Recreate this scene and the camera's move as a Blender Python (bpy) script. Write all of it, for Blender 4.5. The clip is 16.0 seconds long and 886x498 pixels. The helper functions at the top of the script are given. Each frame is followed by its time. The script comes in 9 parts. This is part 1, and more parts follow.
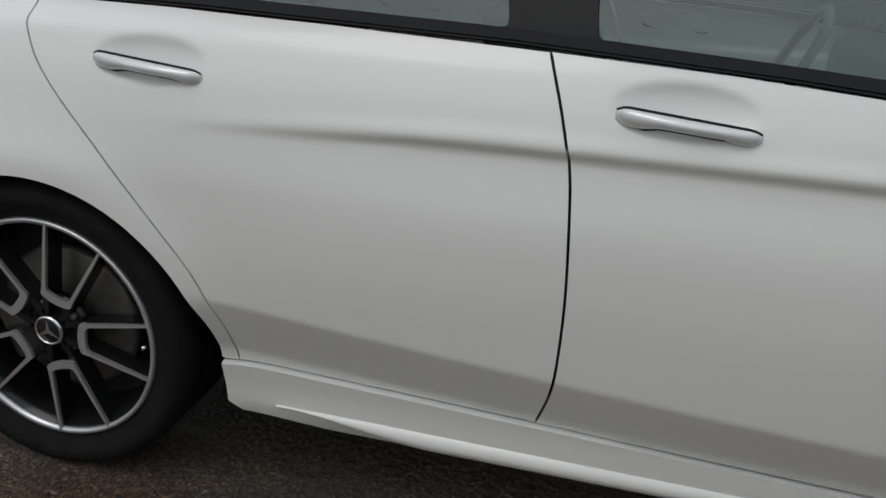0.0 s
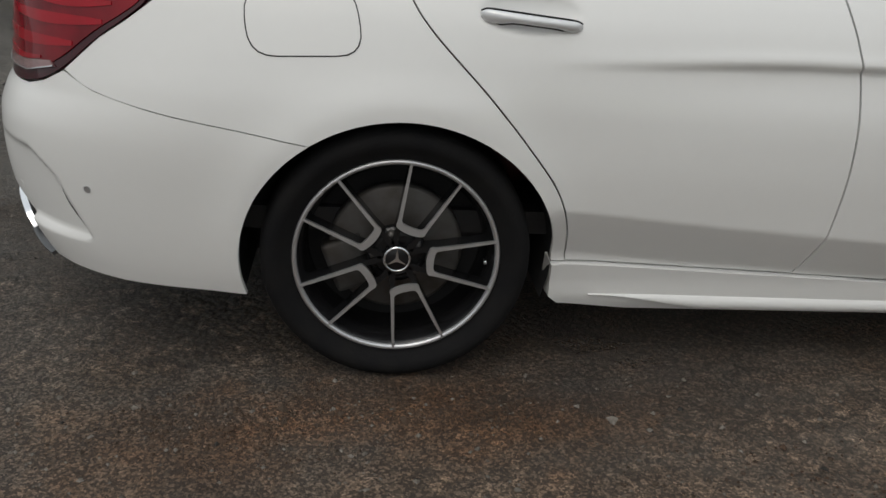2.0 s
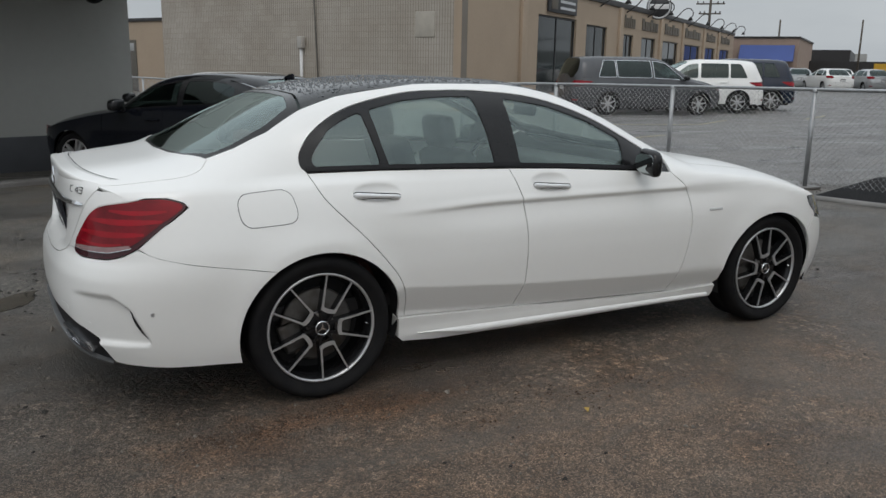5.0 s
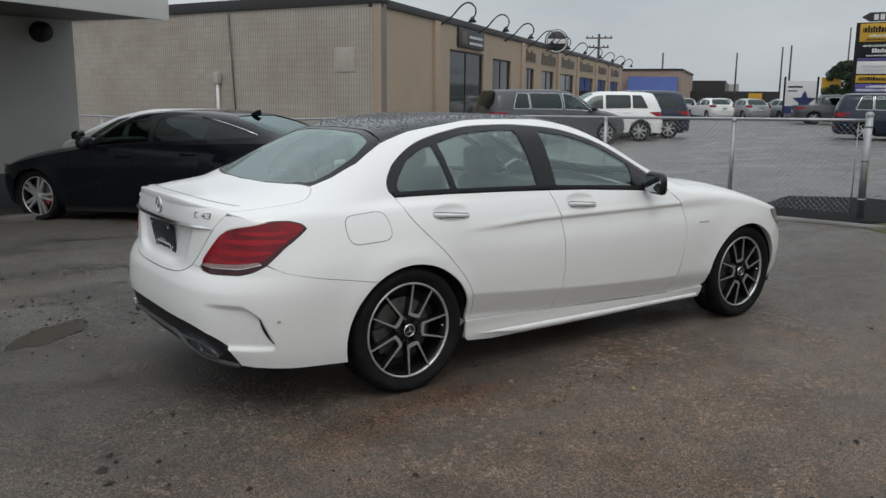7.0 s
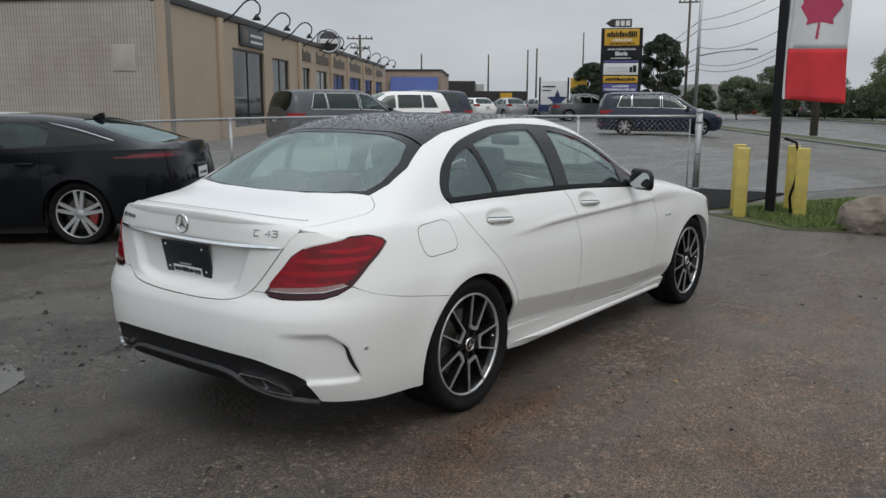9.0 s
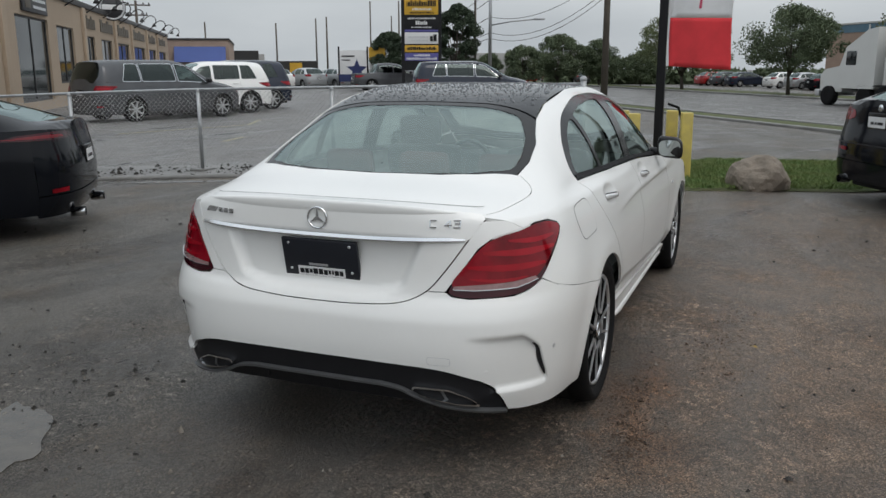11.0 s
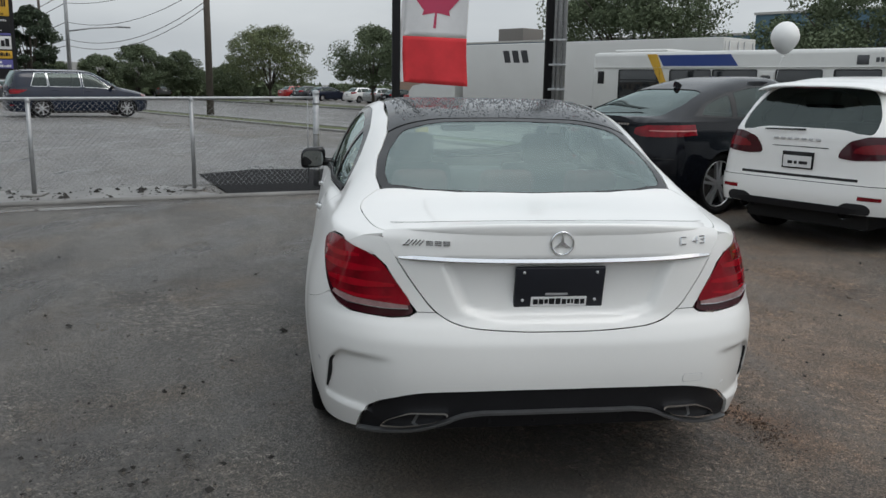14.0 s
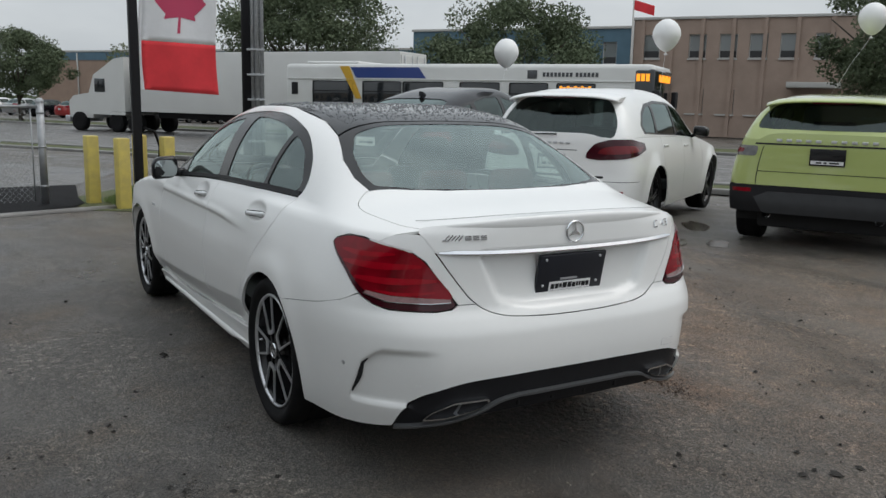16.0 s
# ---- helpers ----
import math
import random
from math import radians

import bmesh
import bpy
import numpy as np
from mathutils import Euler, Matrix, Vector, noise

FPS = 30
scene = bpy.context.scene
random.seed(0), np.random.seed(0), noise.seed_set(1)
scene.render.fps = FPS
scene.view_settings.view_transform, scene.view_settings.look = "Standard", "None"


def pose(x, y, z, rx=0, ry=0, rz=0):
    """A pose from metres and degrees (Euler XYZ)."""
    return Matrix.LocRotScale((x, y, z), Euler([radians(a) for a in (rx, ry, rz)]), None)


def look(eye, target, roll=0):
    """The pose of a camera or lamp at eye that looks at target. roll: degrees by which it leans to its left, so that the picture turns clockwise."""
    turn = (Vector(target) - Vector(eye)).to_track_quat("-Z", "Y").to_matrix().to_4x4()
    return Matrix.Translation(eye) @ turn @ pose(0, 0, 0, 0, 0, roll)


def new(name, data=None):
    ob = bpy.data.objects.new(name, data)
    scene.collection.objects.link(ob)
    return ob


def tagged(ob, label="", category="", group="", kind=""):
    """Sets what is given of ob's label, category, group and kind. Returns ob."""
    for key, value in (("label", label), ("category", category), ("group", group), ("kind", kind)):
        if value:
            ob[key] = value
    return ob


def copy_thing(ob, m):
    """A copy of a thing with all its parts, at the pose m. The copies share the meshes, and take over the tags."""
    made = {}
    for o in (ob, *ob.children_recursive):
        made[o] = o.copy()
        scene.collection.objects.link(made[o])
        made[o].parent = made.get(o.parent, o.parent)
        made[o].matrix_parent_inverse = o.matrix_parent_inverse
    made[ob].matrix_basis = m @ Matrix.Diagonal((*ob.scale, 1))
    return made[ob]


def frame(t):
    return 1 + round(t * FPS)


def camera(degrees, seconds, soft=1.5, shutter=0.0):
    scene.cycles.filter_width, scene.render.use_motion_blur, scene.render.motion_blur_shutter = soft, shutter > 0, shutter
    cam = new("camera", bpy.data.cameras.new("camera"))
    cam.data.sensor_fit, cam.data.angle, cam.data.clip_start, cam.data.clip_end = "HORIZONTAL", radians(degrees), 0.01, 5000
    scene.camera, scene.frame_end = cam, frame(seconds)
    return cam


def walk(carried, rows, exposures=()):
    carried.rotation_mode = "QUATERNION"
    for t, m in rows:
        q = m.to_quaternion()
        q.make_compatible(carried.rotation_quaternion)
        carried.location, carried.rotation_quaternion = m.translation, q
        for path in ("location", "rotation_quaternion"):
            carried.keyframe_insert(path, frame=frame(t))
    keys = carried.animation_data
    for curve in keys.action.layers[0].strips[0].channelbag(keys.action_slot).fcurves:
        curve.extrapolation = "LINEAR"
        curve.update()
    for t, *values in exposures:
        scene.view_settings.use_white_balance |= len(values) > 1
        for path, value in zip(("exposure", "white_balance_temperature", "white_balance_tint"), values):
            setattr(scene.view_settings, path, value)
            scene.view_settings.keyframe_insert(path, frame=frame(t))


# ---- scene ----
cam = camera(56.3, 16.0)
PATH = [
    (0, (1.157, -2.204, 1.171), (0.739, -0.387, 0.449), 3.2),
    (0.5, (0.809, -2.414, 1.195), (0.417, -0.601, 0.446), 3.5),
    (1, (0.481, -2.5, 1.192), (0.153, -0.705, 0.373), 2.3),
    (1.5, (0.206, -2.539, 1.195), (0.097, -0.721, 0.369), 1.8),
    (2, (-0.104, -2.684, 1.179), (0.11, -0.871, 0.362), 3.9),
    (2.5, (-0.26, -2.905, 1.205), (0.081, -1.108, 0.395), 3.6),
    (3, (-0.479, -3.201, 1.24), (0.131, -1.414, 0.581), 2.2),
    (3.5, (-0.677, -3.502, 1.323), (0.041, -1.706, 0.816), 0.6),
    (4, (-0.858, -3.863, 1.393), (-0.034, -2.101, 0.929), 0.8),
    (4.5, (-1.046, -4.104, 1.476), (-0.144, -2.377, 1.021), 1.1),
    (7, (-2.299, -4.293, 1.526), (-1.137, -2.706, 1.16), 0.5),
    (7.5, (-2.635, -4.094, 1.536), (-1.343, -2.609, 1.183), 1.1),
    (8, (-2.832, -3.76, 1.516), (-1.405, -2.399, 1.181), 1.0),
    (8.5, (-3.001, -3.43, 1.509), (-1.498, -2.156, 1.165), 0.7),
    (11, (-3.603, -1.563, 1.5), (-1.792, -0.831, 1.07), -0.2),
    (11.5, (-3.646, -1.179, 1.473), (-1.793, -0.566, 1.036), 0.9),
    (12, (-3.722, -0.756, 1.499), (-1.815, -0.333, 1.068), 1.6),
    (12.5, (-3.711, -0.375, 1.494), (-1.785, -0.036, 1.075), 1.0),
    (13, (-3.772, 0.062, 1.485), (-1.818, 0.192, 1.075), 1.6),
    (13.5, (-3.784, 0.402, 1.487), (-1.824, 0.361, 1.091), 1.8),
    (14, (-3.706, 0.763, 1.491), (-1.761, 0.515, 1.098), 1.0),
    (14.5, (-3.634, 1.086, 1.482), (-1.76, 0.503, 1.1), 1.9),
    (15, (-3.585, 1.423, 1.455), (-1.75, 0.722, 1.082), 1.4),
    (15.5, (-3.511, 1.726, 1.464), (-1.741, 0.87, 1.097), 1.4),
    (16, (-3.415, 2.014, 1.432), (-1.717, 1.017, 1.081), 1.3),
]
walk(cam, [(t, look(eye, target, roll)) for t, eye, target, roll in PATH],
     exposures=[(0.0, -0.84, 6520, 10), (0.5, -0.76, 6700, 10), (1.5, -0.65, 6820, 10), (2.0, -0.62, 6750, 10), (3.0, -0.49, 6520, 10), (4.0, -0.55, 6500, 10), (4.5, -0.55, 6500, 10), (7.0, -0.49, 6500, 10), (11.0, -0.43, 6500, 10), (16.0, -0.40, 6500, 10)])

# ---- light: an overcast sky ----
world = bpy.data.worlds.new("overcast")
scene.world = world
world.use_nodes = True
wn, wl = world.node_tree.nodes, world.node_tree.links
wn.clear()
w_out, w_bg = wn.new("ShaderNodeOutputWorld"), wn.new("ShaderNodeBackground")
sky = wn.new("ShaderNodeTexSky")
sky.sky_type, sky.sun_disc = "NISHITA", False
sky.sun_elevation, sky.sun_rotation = radians(48), radians(200)
sky.dust_density, sky.air_density = 6.0, 1.0
w_co, w_map, w_noise = wn.new("ShaderNodeTexCoord"), wn.new("ShaderNodeMapping"), wn.new("ShaderNodeTexNoise")
w_map.inputs["Scale"].default_value = (1.0, 1.0, 3.0)
w_noise.inputs["Scale"].default_value, w_noise.inputs["Detail"].default_value = 2.2, 6.0
w_ramp, w_mix = wn.new("ShaderNodeValToRGB"), wn.new("ShaderNodeMix")
w_ramp.color_ramp.elements[0].position, w_ramp.color_ramp.elements[0].color = 0.3, (4.95, 5.4, 5.8, 1)
w_ramp.color_ramp.elements[1].position, w_ramp.color_ramp.elements[1].color = 0.72, (7.4, 7.85, 8.1, 1)
w_mix.data_type = "RGBA"
w_mix.inputs["Factor"].default_value = 0.9
wl.new(w_co.outputs["Generated"], w_map.inputs["Vector"])
wl.new(w_map.outputs[0], w_noise.inputs["Vector"])
wl.new(w_noise.outputs["Fac"], w_ramp.inputs["Fac"])
wl.new(sky.outputs[0], w_mix.inputs["A"])
wl.new(w_ramp.outputs[0], w_mix.inputs["B"])
w_sep, w_up, w_mul = wn.new("ShaderNodeSeparateXYZ"), wn.new("ShaderNodeMapRange"), wn.new("ShaderNodeMix")
w_up.inputs["From Min"].default_value, w_up.inputs["From Max"].default_value = 0.05, 0.9
w_up.inputs["To Min"].default_value, w_up.inputs["To Max"].default_value = 1.22, 2.3
w_mul.data_type, w_mul.blend_type = "RGBA", "MULTIPLY"
w_mul.inputs["Factor"].default_value = 1.0
wl.new(w_co.outputs["Generated"], w_sep.inputs[0])
wl.new(w_sep.outputs["Z"], w_up.inputs["Value"])
wl.new(w_mix.outputs["Result"], w_mul.inputs["A"])
wl.new(w_up.outputs[0], w_mul.inputs["B"])
wl.new(w_mul.outputs["Result"], w_bg.inputs["Color"])
w_bg.inputs["Strength"].default_value = 0.1
wl.new(w_bg.outputs[0], w_out.inputs[0])
sun = new("sun", bpy.data.lights.new("sun", "SUN"))
sun.data.energy, sun.data.angle, sun.data.color = 0.8, radians(30), (1.0, 0.98, 0.95)
sun.matrix_world = look((0, 0, 30), (8, 14, 0))

# ---- materials ----
def mat(name, color, rough=0.5, metal=0.0, vary=0.0, scale=8.0, fine=0.0, bump=0.0, bump_scale=60.0, coat=0.0, emit=0.0, spec=0.5, tint=None):
    """A surface with two scales of variation: vary (broad, towards tint) and fine, and a relief."""
    m = bpy.data.materials.new(name)
    m.use_nodes = True
    n, l = m.node_tree.nodes, m.node_tree.links
    b = n["Principled BSDF"]
    b.inputs["Base Color"].default_value = (*color, 1)
    b.inputs["Roughness"].default_value, b.inputs["Metallic"].default_value = rough, metal
    b.inputs["Specular IOR Level"].default_value = spec
    b.inputs["Coat Weight"].default_value, b.inputs["Coat Roughness"].default_value = coat, 0.04
    if emit:
        b.inputs["Emission Color"].default_value, b.inputs["Emission Strength"].default_value = (*color, 1), emit
    co = n.new("ShaderNodeTexCoord")
    if vary or fine:
        big, small = n.new("ShaderNodeTexNoise"), n.new("ShaderNodeTexNoise")
        big.inputs["Scale"].default_value, big.inputs["Detail"].default_value = scale, 5
        small.inputs["Scale"].default_value, small.inputs["Detail"].default_value = scale * 12, 3
        l.new(co.outputs["Object"], big.inputs["Vector"]), l.new(co.outputs["Object"], small.inputs["Vector"])
        other = tint or tuple(c * 0.5 for c in color)
        ramp = n.new("ShaderNodeValToRGB")
        ramp.color_ramp.elements[0].position, ramp.color_ramp.elements[1].position = 0.35, 0.7
        ramp.color_ramp.elements[0].color, ramp.color_ramp.elements[1].color = (0, 0, 0, 1), (vary, vary, vary, 1)
        mix = n.new("ShaderNodeMix")
        mix.data_type = "RGBA"
        mix.inputs["A"].default_value, mix.inputs["B"].default_value = (*color, 1), (*other, 1)
        l.new(big.outputs["Fac"], ramp.inputs["Fac"]), l.new(ramp.outputs["Color"], mix.inputs["Factor"])
        hue = n.new("ShaderNodeHueSaturation")
        ma = n.new("ShaderNodeMath")
        ma.operation = "MULTIPLY_ADD"
        ma.inputs[1].default_value, ma.inputs[2].default_value = fine * 2, 1 - fine
        l.new(small.outputs["Fac"], ma.inputs[0]), l.new(ma.outputs[0], hue.inputs["Value"])
        l.new(mix.outputs["Result"], hue.inputs["Color"]), l.new(hue.outputs[0], b.inputs["Base Color"])
    if bump:
        t, bp = n.new("ShaderNodeTexNoise"), n.new("ShaderNodeBump")
        t.inputs["Scale"].default_value, t.inputs["Detail"].default_value = bump_scale, 4
        bp.inputs["Strength"].default_value, bp.inputs["Distance"].default_value = bump, 0.01
        l.new(co.outputs["Object"], t.inputs["Vector"]), l.new(t.outputs["Fac"], bp.inputs["Height"])
        l.new(bp.outputs["Normal"], b.inputs["Normal"])
    return m


def glass(name, tint, face=0.05, rough=0.0):
    """A pane: tinted see-through with a mirror sheen that grows towards grazing angles."""
    m = bpy.data.materials.new(name)
    m.use_nodes = True
    n, l = m.node_tree.nodes, m.node_tree.links
    n.remove(n["Principled BSDF"])
    tr, gl, lw, mx = n.new("ShaderNodeBsdfTransparent"), n.new("ShaderNodeBsdfGlossy"), n.new("ShaderNodeLayerWeight"), n.new("ShaderNodeMixShader")
    pw, ad = n.new("ShaderNodeMath"), n.new("ShaderNodeMath")
    gl.inputs[0].default_value = (0.80, 0.94, 0.92, 1)
    tr.inputs[0].default_value, gl.inputs["Roughness"].default_value, lw.inputs[0].default_value = (*tint, 1), rough, 0.5
    pw.operation, pw.inputs[1].default_value = "POWER", 4.5
    ad.operation, ad.inputs[1].default_value, ad.inputs[2].default_value = "MULTIPLY_ADD", 1 - face, face
    l.new(lw.outputs["Facing"], pw.inputs[0]), l.new(pw.outputs[0], ad.inputs[0])
    l.new(ad.outputs[0], mx.inputs[0]), l.new(tr.outputs[0], mx.inputs[1]), l.new(gl.outputs[0], mx.inputs[2])
    l.new(mx.outputs[0], n["Material Output"].inputs[0])
    return m


M = {
    "white": mat("white_paint", (0.80, 0.80, 0.785), 0.30, coat=0.5, vary=0.12, scale=3, tint=(0.70, 0.70, 0.69), fine=0.01),
    "black_paint": mat("black_paint", (0.005, 0.006, 0.009), 0.09, vary=0.5, scale=4, tint=(0.008, 0.009, 0.011), spec=0.22),
    "navy_paint": mat("navy_paint", (0.012, 0.018, 0.036), 0.12, vary=0.3, scale=3),
    "grey_paint": mat("grey_paint", (0.085, 0.088, 0.095), 0.25, 0.3, vary=0.3, scale=3),
    "green_paint": mat("green_paint", (0.36, 0.42, 0.13), 0.3, coat=1.0, vary=0.2, scale=3, tint=(0.30, 0.36, 0.11)),
    "silver_paint": mat("silver_paint", (0.42, 0.43, 0.44), 0.3, 0.5, coat=1.0),
    "red_paint": mat("red_paint", (0.35, 0.02, 0.02), 0.3, coat=1.0),
    "gloss_black": mat("gloss_black", (0.012, 0.012, 0.013), 0.18, spec=0.35, vary=0.4, scale=15),
    "plastic": mat("black_plastic", (0.010, 0.010, 0.012), 0.55, spec=0.3, vary=0.4, scale=20, bump=0.1, bump_scale=300),
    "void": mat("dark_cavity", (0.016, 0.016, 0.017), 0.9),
    "rubber": mat("tyre_rubber", (0.009, 0.009, 0.010), 0.75, spec=0.12, vary=0.5, scale=14, tint=(0.018, 0.017, 0.016), bump=0.15, bump_scale=150),
    "chrome": mat("chrome", (0.75, 0.76, 0.78), 0.12, 1.0),
    "lip": mat("dull_silver_lip", (0.16, 0.165, 0.17), 0.4, 0.6, vary=0.3, scale=20),
    "satin": mat("machined_metal", (0.60, 0.605, 0.62), 0.34, 0.75, vary=0.2, scale=30),
    "steel": mat("brake_steel", (0.13, 0.125, 0.12), 0.5, 0.6, vary=0.7, scale=20, tint=(0.06, 0.045, 0.035)),
    "glass": glass("tinted_window", (0.72, 0.82, 0.78), 0.15),
    "glass_rear": glass("rear_window", (0.66, 0.76, 0.72), 0.20),
    "glass_front": glass("windscreen_glass", (0.90, 0.96, 0.90), 0.04),
    "glass_dark": glass("privacy_glass", (0.10, 0.125, 0.125), 0.06),
    "glass_roof": mat("wet_black_glass", (0.008, 0.009, 0.011), 0.06, bump=0.08, bump_scale=60, spec=0.4, vary=0.5, scale=6),
    "lamp_red": mat("red_lens", (0.24, 0.002, 0.010), 0.07, spec=0.35, vary=0.9, scale=9, tint=(0.09, 0.0015, 0.004)),
    "lamp_red_lit": mat("red_reflector", (0.33, 0.003, 0.012), 0.08, spec=0.35, vary=0.8, scale=14, tint=(0.24, 0.003, 0.009)),
    "lamp_dark": mat("smoked_red_lens", (0.045, 0.002, 0.007), 0.10, vary=0.4, scale=15),
    "lamp_clear": mat("clear_lens", (0.30, 0.17, 0.17), 0.15, coat=1.0, vary=0.6, scale=40, bump=0.4, bump_scale=200),
    "mirror": mat("mirror_glass", (0.42, 0.46, 0.46), 0.02, 1.0),
    "amber_sign": mat("amber_display", (1.0, 0.36, 0.02), 0.5, emit=1.2),
    "seat_red": mat("red_leather", (0.105, 0.022, 0.02), 0.5, vary=0.4, scale=12, bump=0.1, bump_scale=200),
    "seat_dark": mat("dark_leather", (0.022, 0.022, 0.024), 0.55, vary=0.4, scale=12),
    "drop": mat("rain_water", (0.10, 0.11, 0.12), 0.03, spec=0.8),
    "cloth": mat("pale_headliner", (0.30, 0.29, 0.27), 0.9),
}

# ---- building helpers ----
from mathutils.geometry import delaunay_2d_cdt


def ease(a, b, x):
    t = min(1.0, max(0.0, (x - a) / (b - a)))
    return t * t * (3 - 2 * t)


def curve(*keys):
    """A smooth line through (x, value) keys."""
    xs, vs = [k[0] for k in keys], [k[1] for k in keys]
    d = [(vs[i + 1] - vs[i]) / (xs[i + 1] - xs[i]) for i in range(len(xs) - 1)]
    m = [d[0]] + [0 if d[i - 1] * d[i] <= 0 else 2 * d[i - 1] * d[i] / (d[i - 1] + d[i]) for i in range(1, len(d))] + [d[-1]]

    def value(x):
        if x <= xs[0]:
            return vs[0]
        if x >= xs[-1]:
            return vs[-1]
        i = max(k for k in range(len(xs) - 1) if xs[k] <= x)
        h = xs[i + 1] - xs[i]
        t = (x - xs[i]) / h
        return (vs[i] * (1 + 2 * t) * (1 - t) ** 2 + h * m[i] * t * (1 - t) ** 2 + vs[i + 1] * t * t * (3 - 2 * t) + h * m[i + 1] * t * t * (t - 1))
    return value


def bow(*pts, n=8):
    """A rounded line through 2D points (Catmull-Rom)."""
    p = [Vector(q) for q in pts]
    p = [2 * p[0] - p[1]] + p + [2 * p[-1] - p[-2]]
    out = []
    for i in range(1, len(p) - 2):
        for k in range(n):
            t = k / n
            out.append(tuple(0.5 * (2 * p[i] + (p[i + 1] - p[i - 1]) * t + (2 * p[i - 1] - 5 * p[i] + 4 * p[i + 1] - p[i + 2]) * t * t
                                    + (3 * p[i] - p[i - 1] - 3 * p[i + 1] + p[i + 2]) * t ** 3)))
    return out + [tuple(pts[-1])]


def rounded(poly, r=0.02, n=4):
    """A 2D outline with its corners cut round."""
    out = []
    for i, q in enumerate(poly):
        p, a, b = Vector(q), Vector(poly[i - 1]), Vector(poly[(i + 1) % len(poly)])
        ra, rb = min(r, (a - p).length / 2.2), min(r, (b - p).length / 2.2)
        s, e = p + (a - p).normalized() * ra, p + (b - p).normalized() * rb
        for k in range(n + 1):
            t = k / n
            out.append(tuple((1 - t) ** 2 * s + 2 * t * (1 - t) * p + t * t * e))
    return out


def mirror2(half):
    """A closed outline from its half with positive second coordinate, from the middle to the middle."""
    return list(half) + [(a, -b) for a, b in reversed(half) if abs(b) > 1e-6]


def inside(poly, xs, ys):
    px, py = np.array(poly).T
    qx, qy = np.roll(px, -1), np.roll(py, -1)
    hit = np.zeros(len(xs), bool)
    for a, b, c, d in zip(px, py, qx, qy):
        if b != d:
            hit ^= ((b > ys) != (d > ys)) & (xs < (c - a) * (ys - b) / (d - b) + a)
    return hit


def dense(poly, step):
    out = []
    for p, q in zip(poly, poly[1:] + poly[:1]):
        n = max(1, math.ceil(math.dist(p, q) / step))
        out += [(p[0] + (q[0] - p[0]) * k / n, p[1] + (q[1] - p[1]) * k / n) for k in range(n)]
    clean = [out[0]]
    for p in out[1:]:
        if math.dist(p, clean[-1]) > step * 0.08:
            clean.append(p)
    return clean if math.dist(clean[0], clean[-1]) > step * 0.08 else clean[:-1]


def shrink(poly, gap):
    area = sum(p[0] * q[1] - q[0] * p[1] for p, q in zip(poly, poly[1:] + poly[:1]))
    sign = 1 if area > 0 else -1
    out = []
    for i, p in enumerate(poly):
        a, b = Vector(poly[i - 1]), Vector(poly[(i + 1) % len(poly)])
        t = (b - a).normalized() * sign
        out.append((p[0] - t.y * gap, p[1] + t.x * gap))
    return out


def sheet(poly, place, gap=0.002, step=0.03, depth=0.012, holes=(), lift=0.0, way=None):
    """Fills a 2D outline with a fine mesh, lays it on the surface place(a, b) and folds its rim inwards by depth."""
    rims = [shrink(dense(list(poly), step), gap)] + [shrink(dense(list(h), step), -gap) for h in holes]
    pts, edges = [], []
    for rim in rims:
        base = len(pts)
        pts += rim
        edges += [(base + k, base + (k + 1) % len(rim)) for k in range(len(rim))]
    border = np.array(pts)
    lo, hi = border.min(0), border.max(0)
    gx, gy = np.meshgrid(np.arange(lo[0] + step / 2, hi[0], step), np.arange(lo[1] + step / 2, hi[1], step * 0.9))
    gx[1::2] += step / 2
    gx, gy = gx.ravel(), gy.ravel()
    keep = inside(rims[0], gx, gy)
    for rim in rims[1:]:
        keep &= ~inside(rim, gx, gy)
    gx, gy = gx[keep], gy[keep]
    if len(gx):
        near = np.array([((border - (a, b)) ** 2).sum(1).min() for a, b in zip(gx, gy)])
        gx, gy = gx[near > (0.66 * step) ** 2], gy[near > (0.66 * step) ** 2]
    vs, _, fs, _, _, _ = delaunay_2d_cdt([Vector(p) for p in pts] + [Vector(p) for p in zip(gx, gy)], edges, [], 0, 1e-7)
    cent = np.array([[sum(vs[k].x for k in f) / 3, sum(vs[k].y for k in f) / 3] for f in fs])
    good = inside(rims[0], cent[:, 0], cent[:, 1])
    for rim in rims[1:]:
        good &= ~inside(rim, cent[:, 0], cent[:, 1])
    bm = bmesh.new()
    bv = [bm.verts.new(place(v.x, v.y)) for v in vs]
    for f, ok in zip(fs, good):
        if not ok or len(set(f)) != 3:
            continue
        a, b, c = (vs[k] for k in f)
        if abs((b.x - a.x) * (c.y - a.y) - (b.y - a.y) * (c.x - a.x)) > 0.012 * step * step:
            try:
                bm.faces.new([bv[k] for k in f])
            except ValueError:
                pass
    loose = [v for v in bm.verts if not v.link_faces]
    bmesh.ops.delete(bm, geom=loose, context="VERTS")
    bm.normal_update()
    if way is not None:
        facing(bm, way)
        bm.normal_update()
    for f in bm.faces:
        f.smooth = True
    if lift:
        for v, n in [(v, v.normal.copy()) for v in bm.verts]:
            v.co += n * lift
    if depth:
        rim = [e for e in bm.edges if len(e.link_faces) == 1]
        low = {}
        for e in rim:
            for v in e.verts:
                if v not in low:
                    low[v] = bm.verts.new(v.co - v.normal * depth)
        for e in rim:
            e.smooth = False
            f = e.link_faces[0]
            a, b = e.verts
            lv = list(f.verts)
            if lv[(lv.index(a) + 1) % len(lv)] == b:
                a, b = b, a
            g = bm.faces.new((a, b, low[b], low[a]))
            g.smooth = False
    return bm


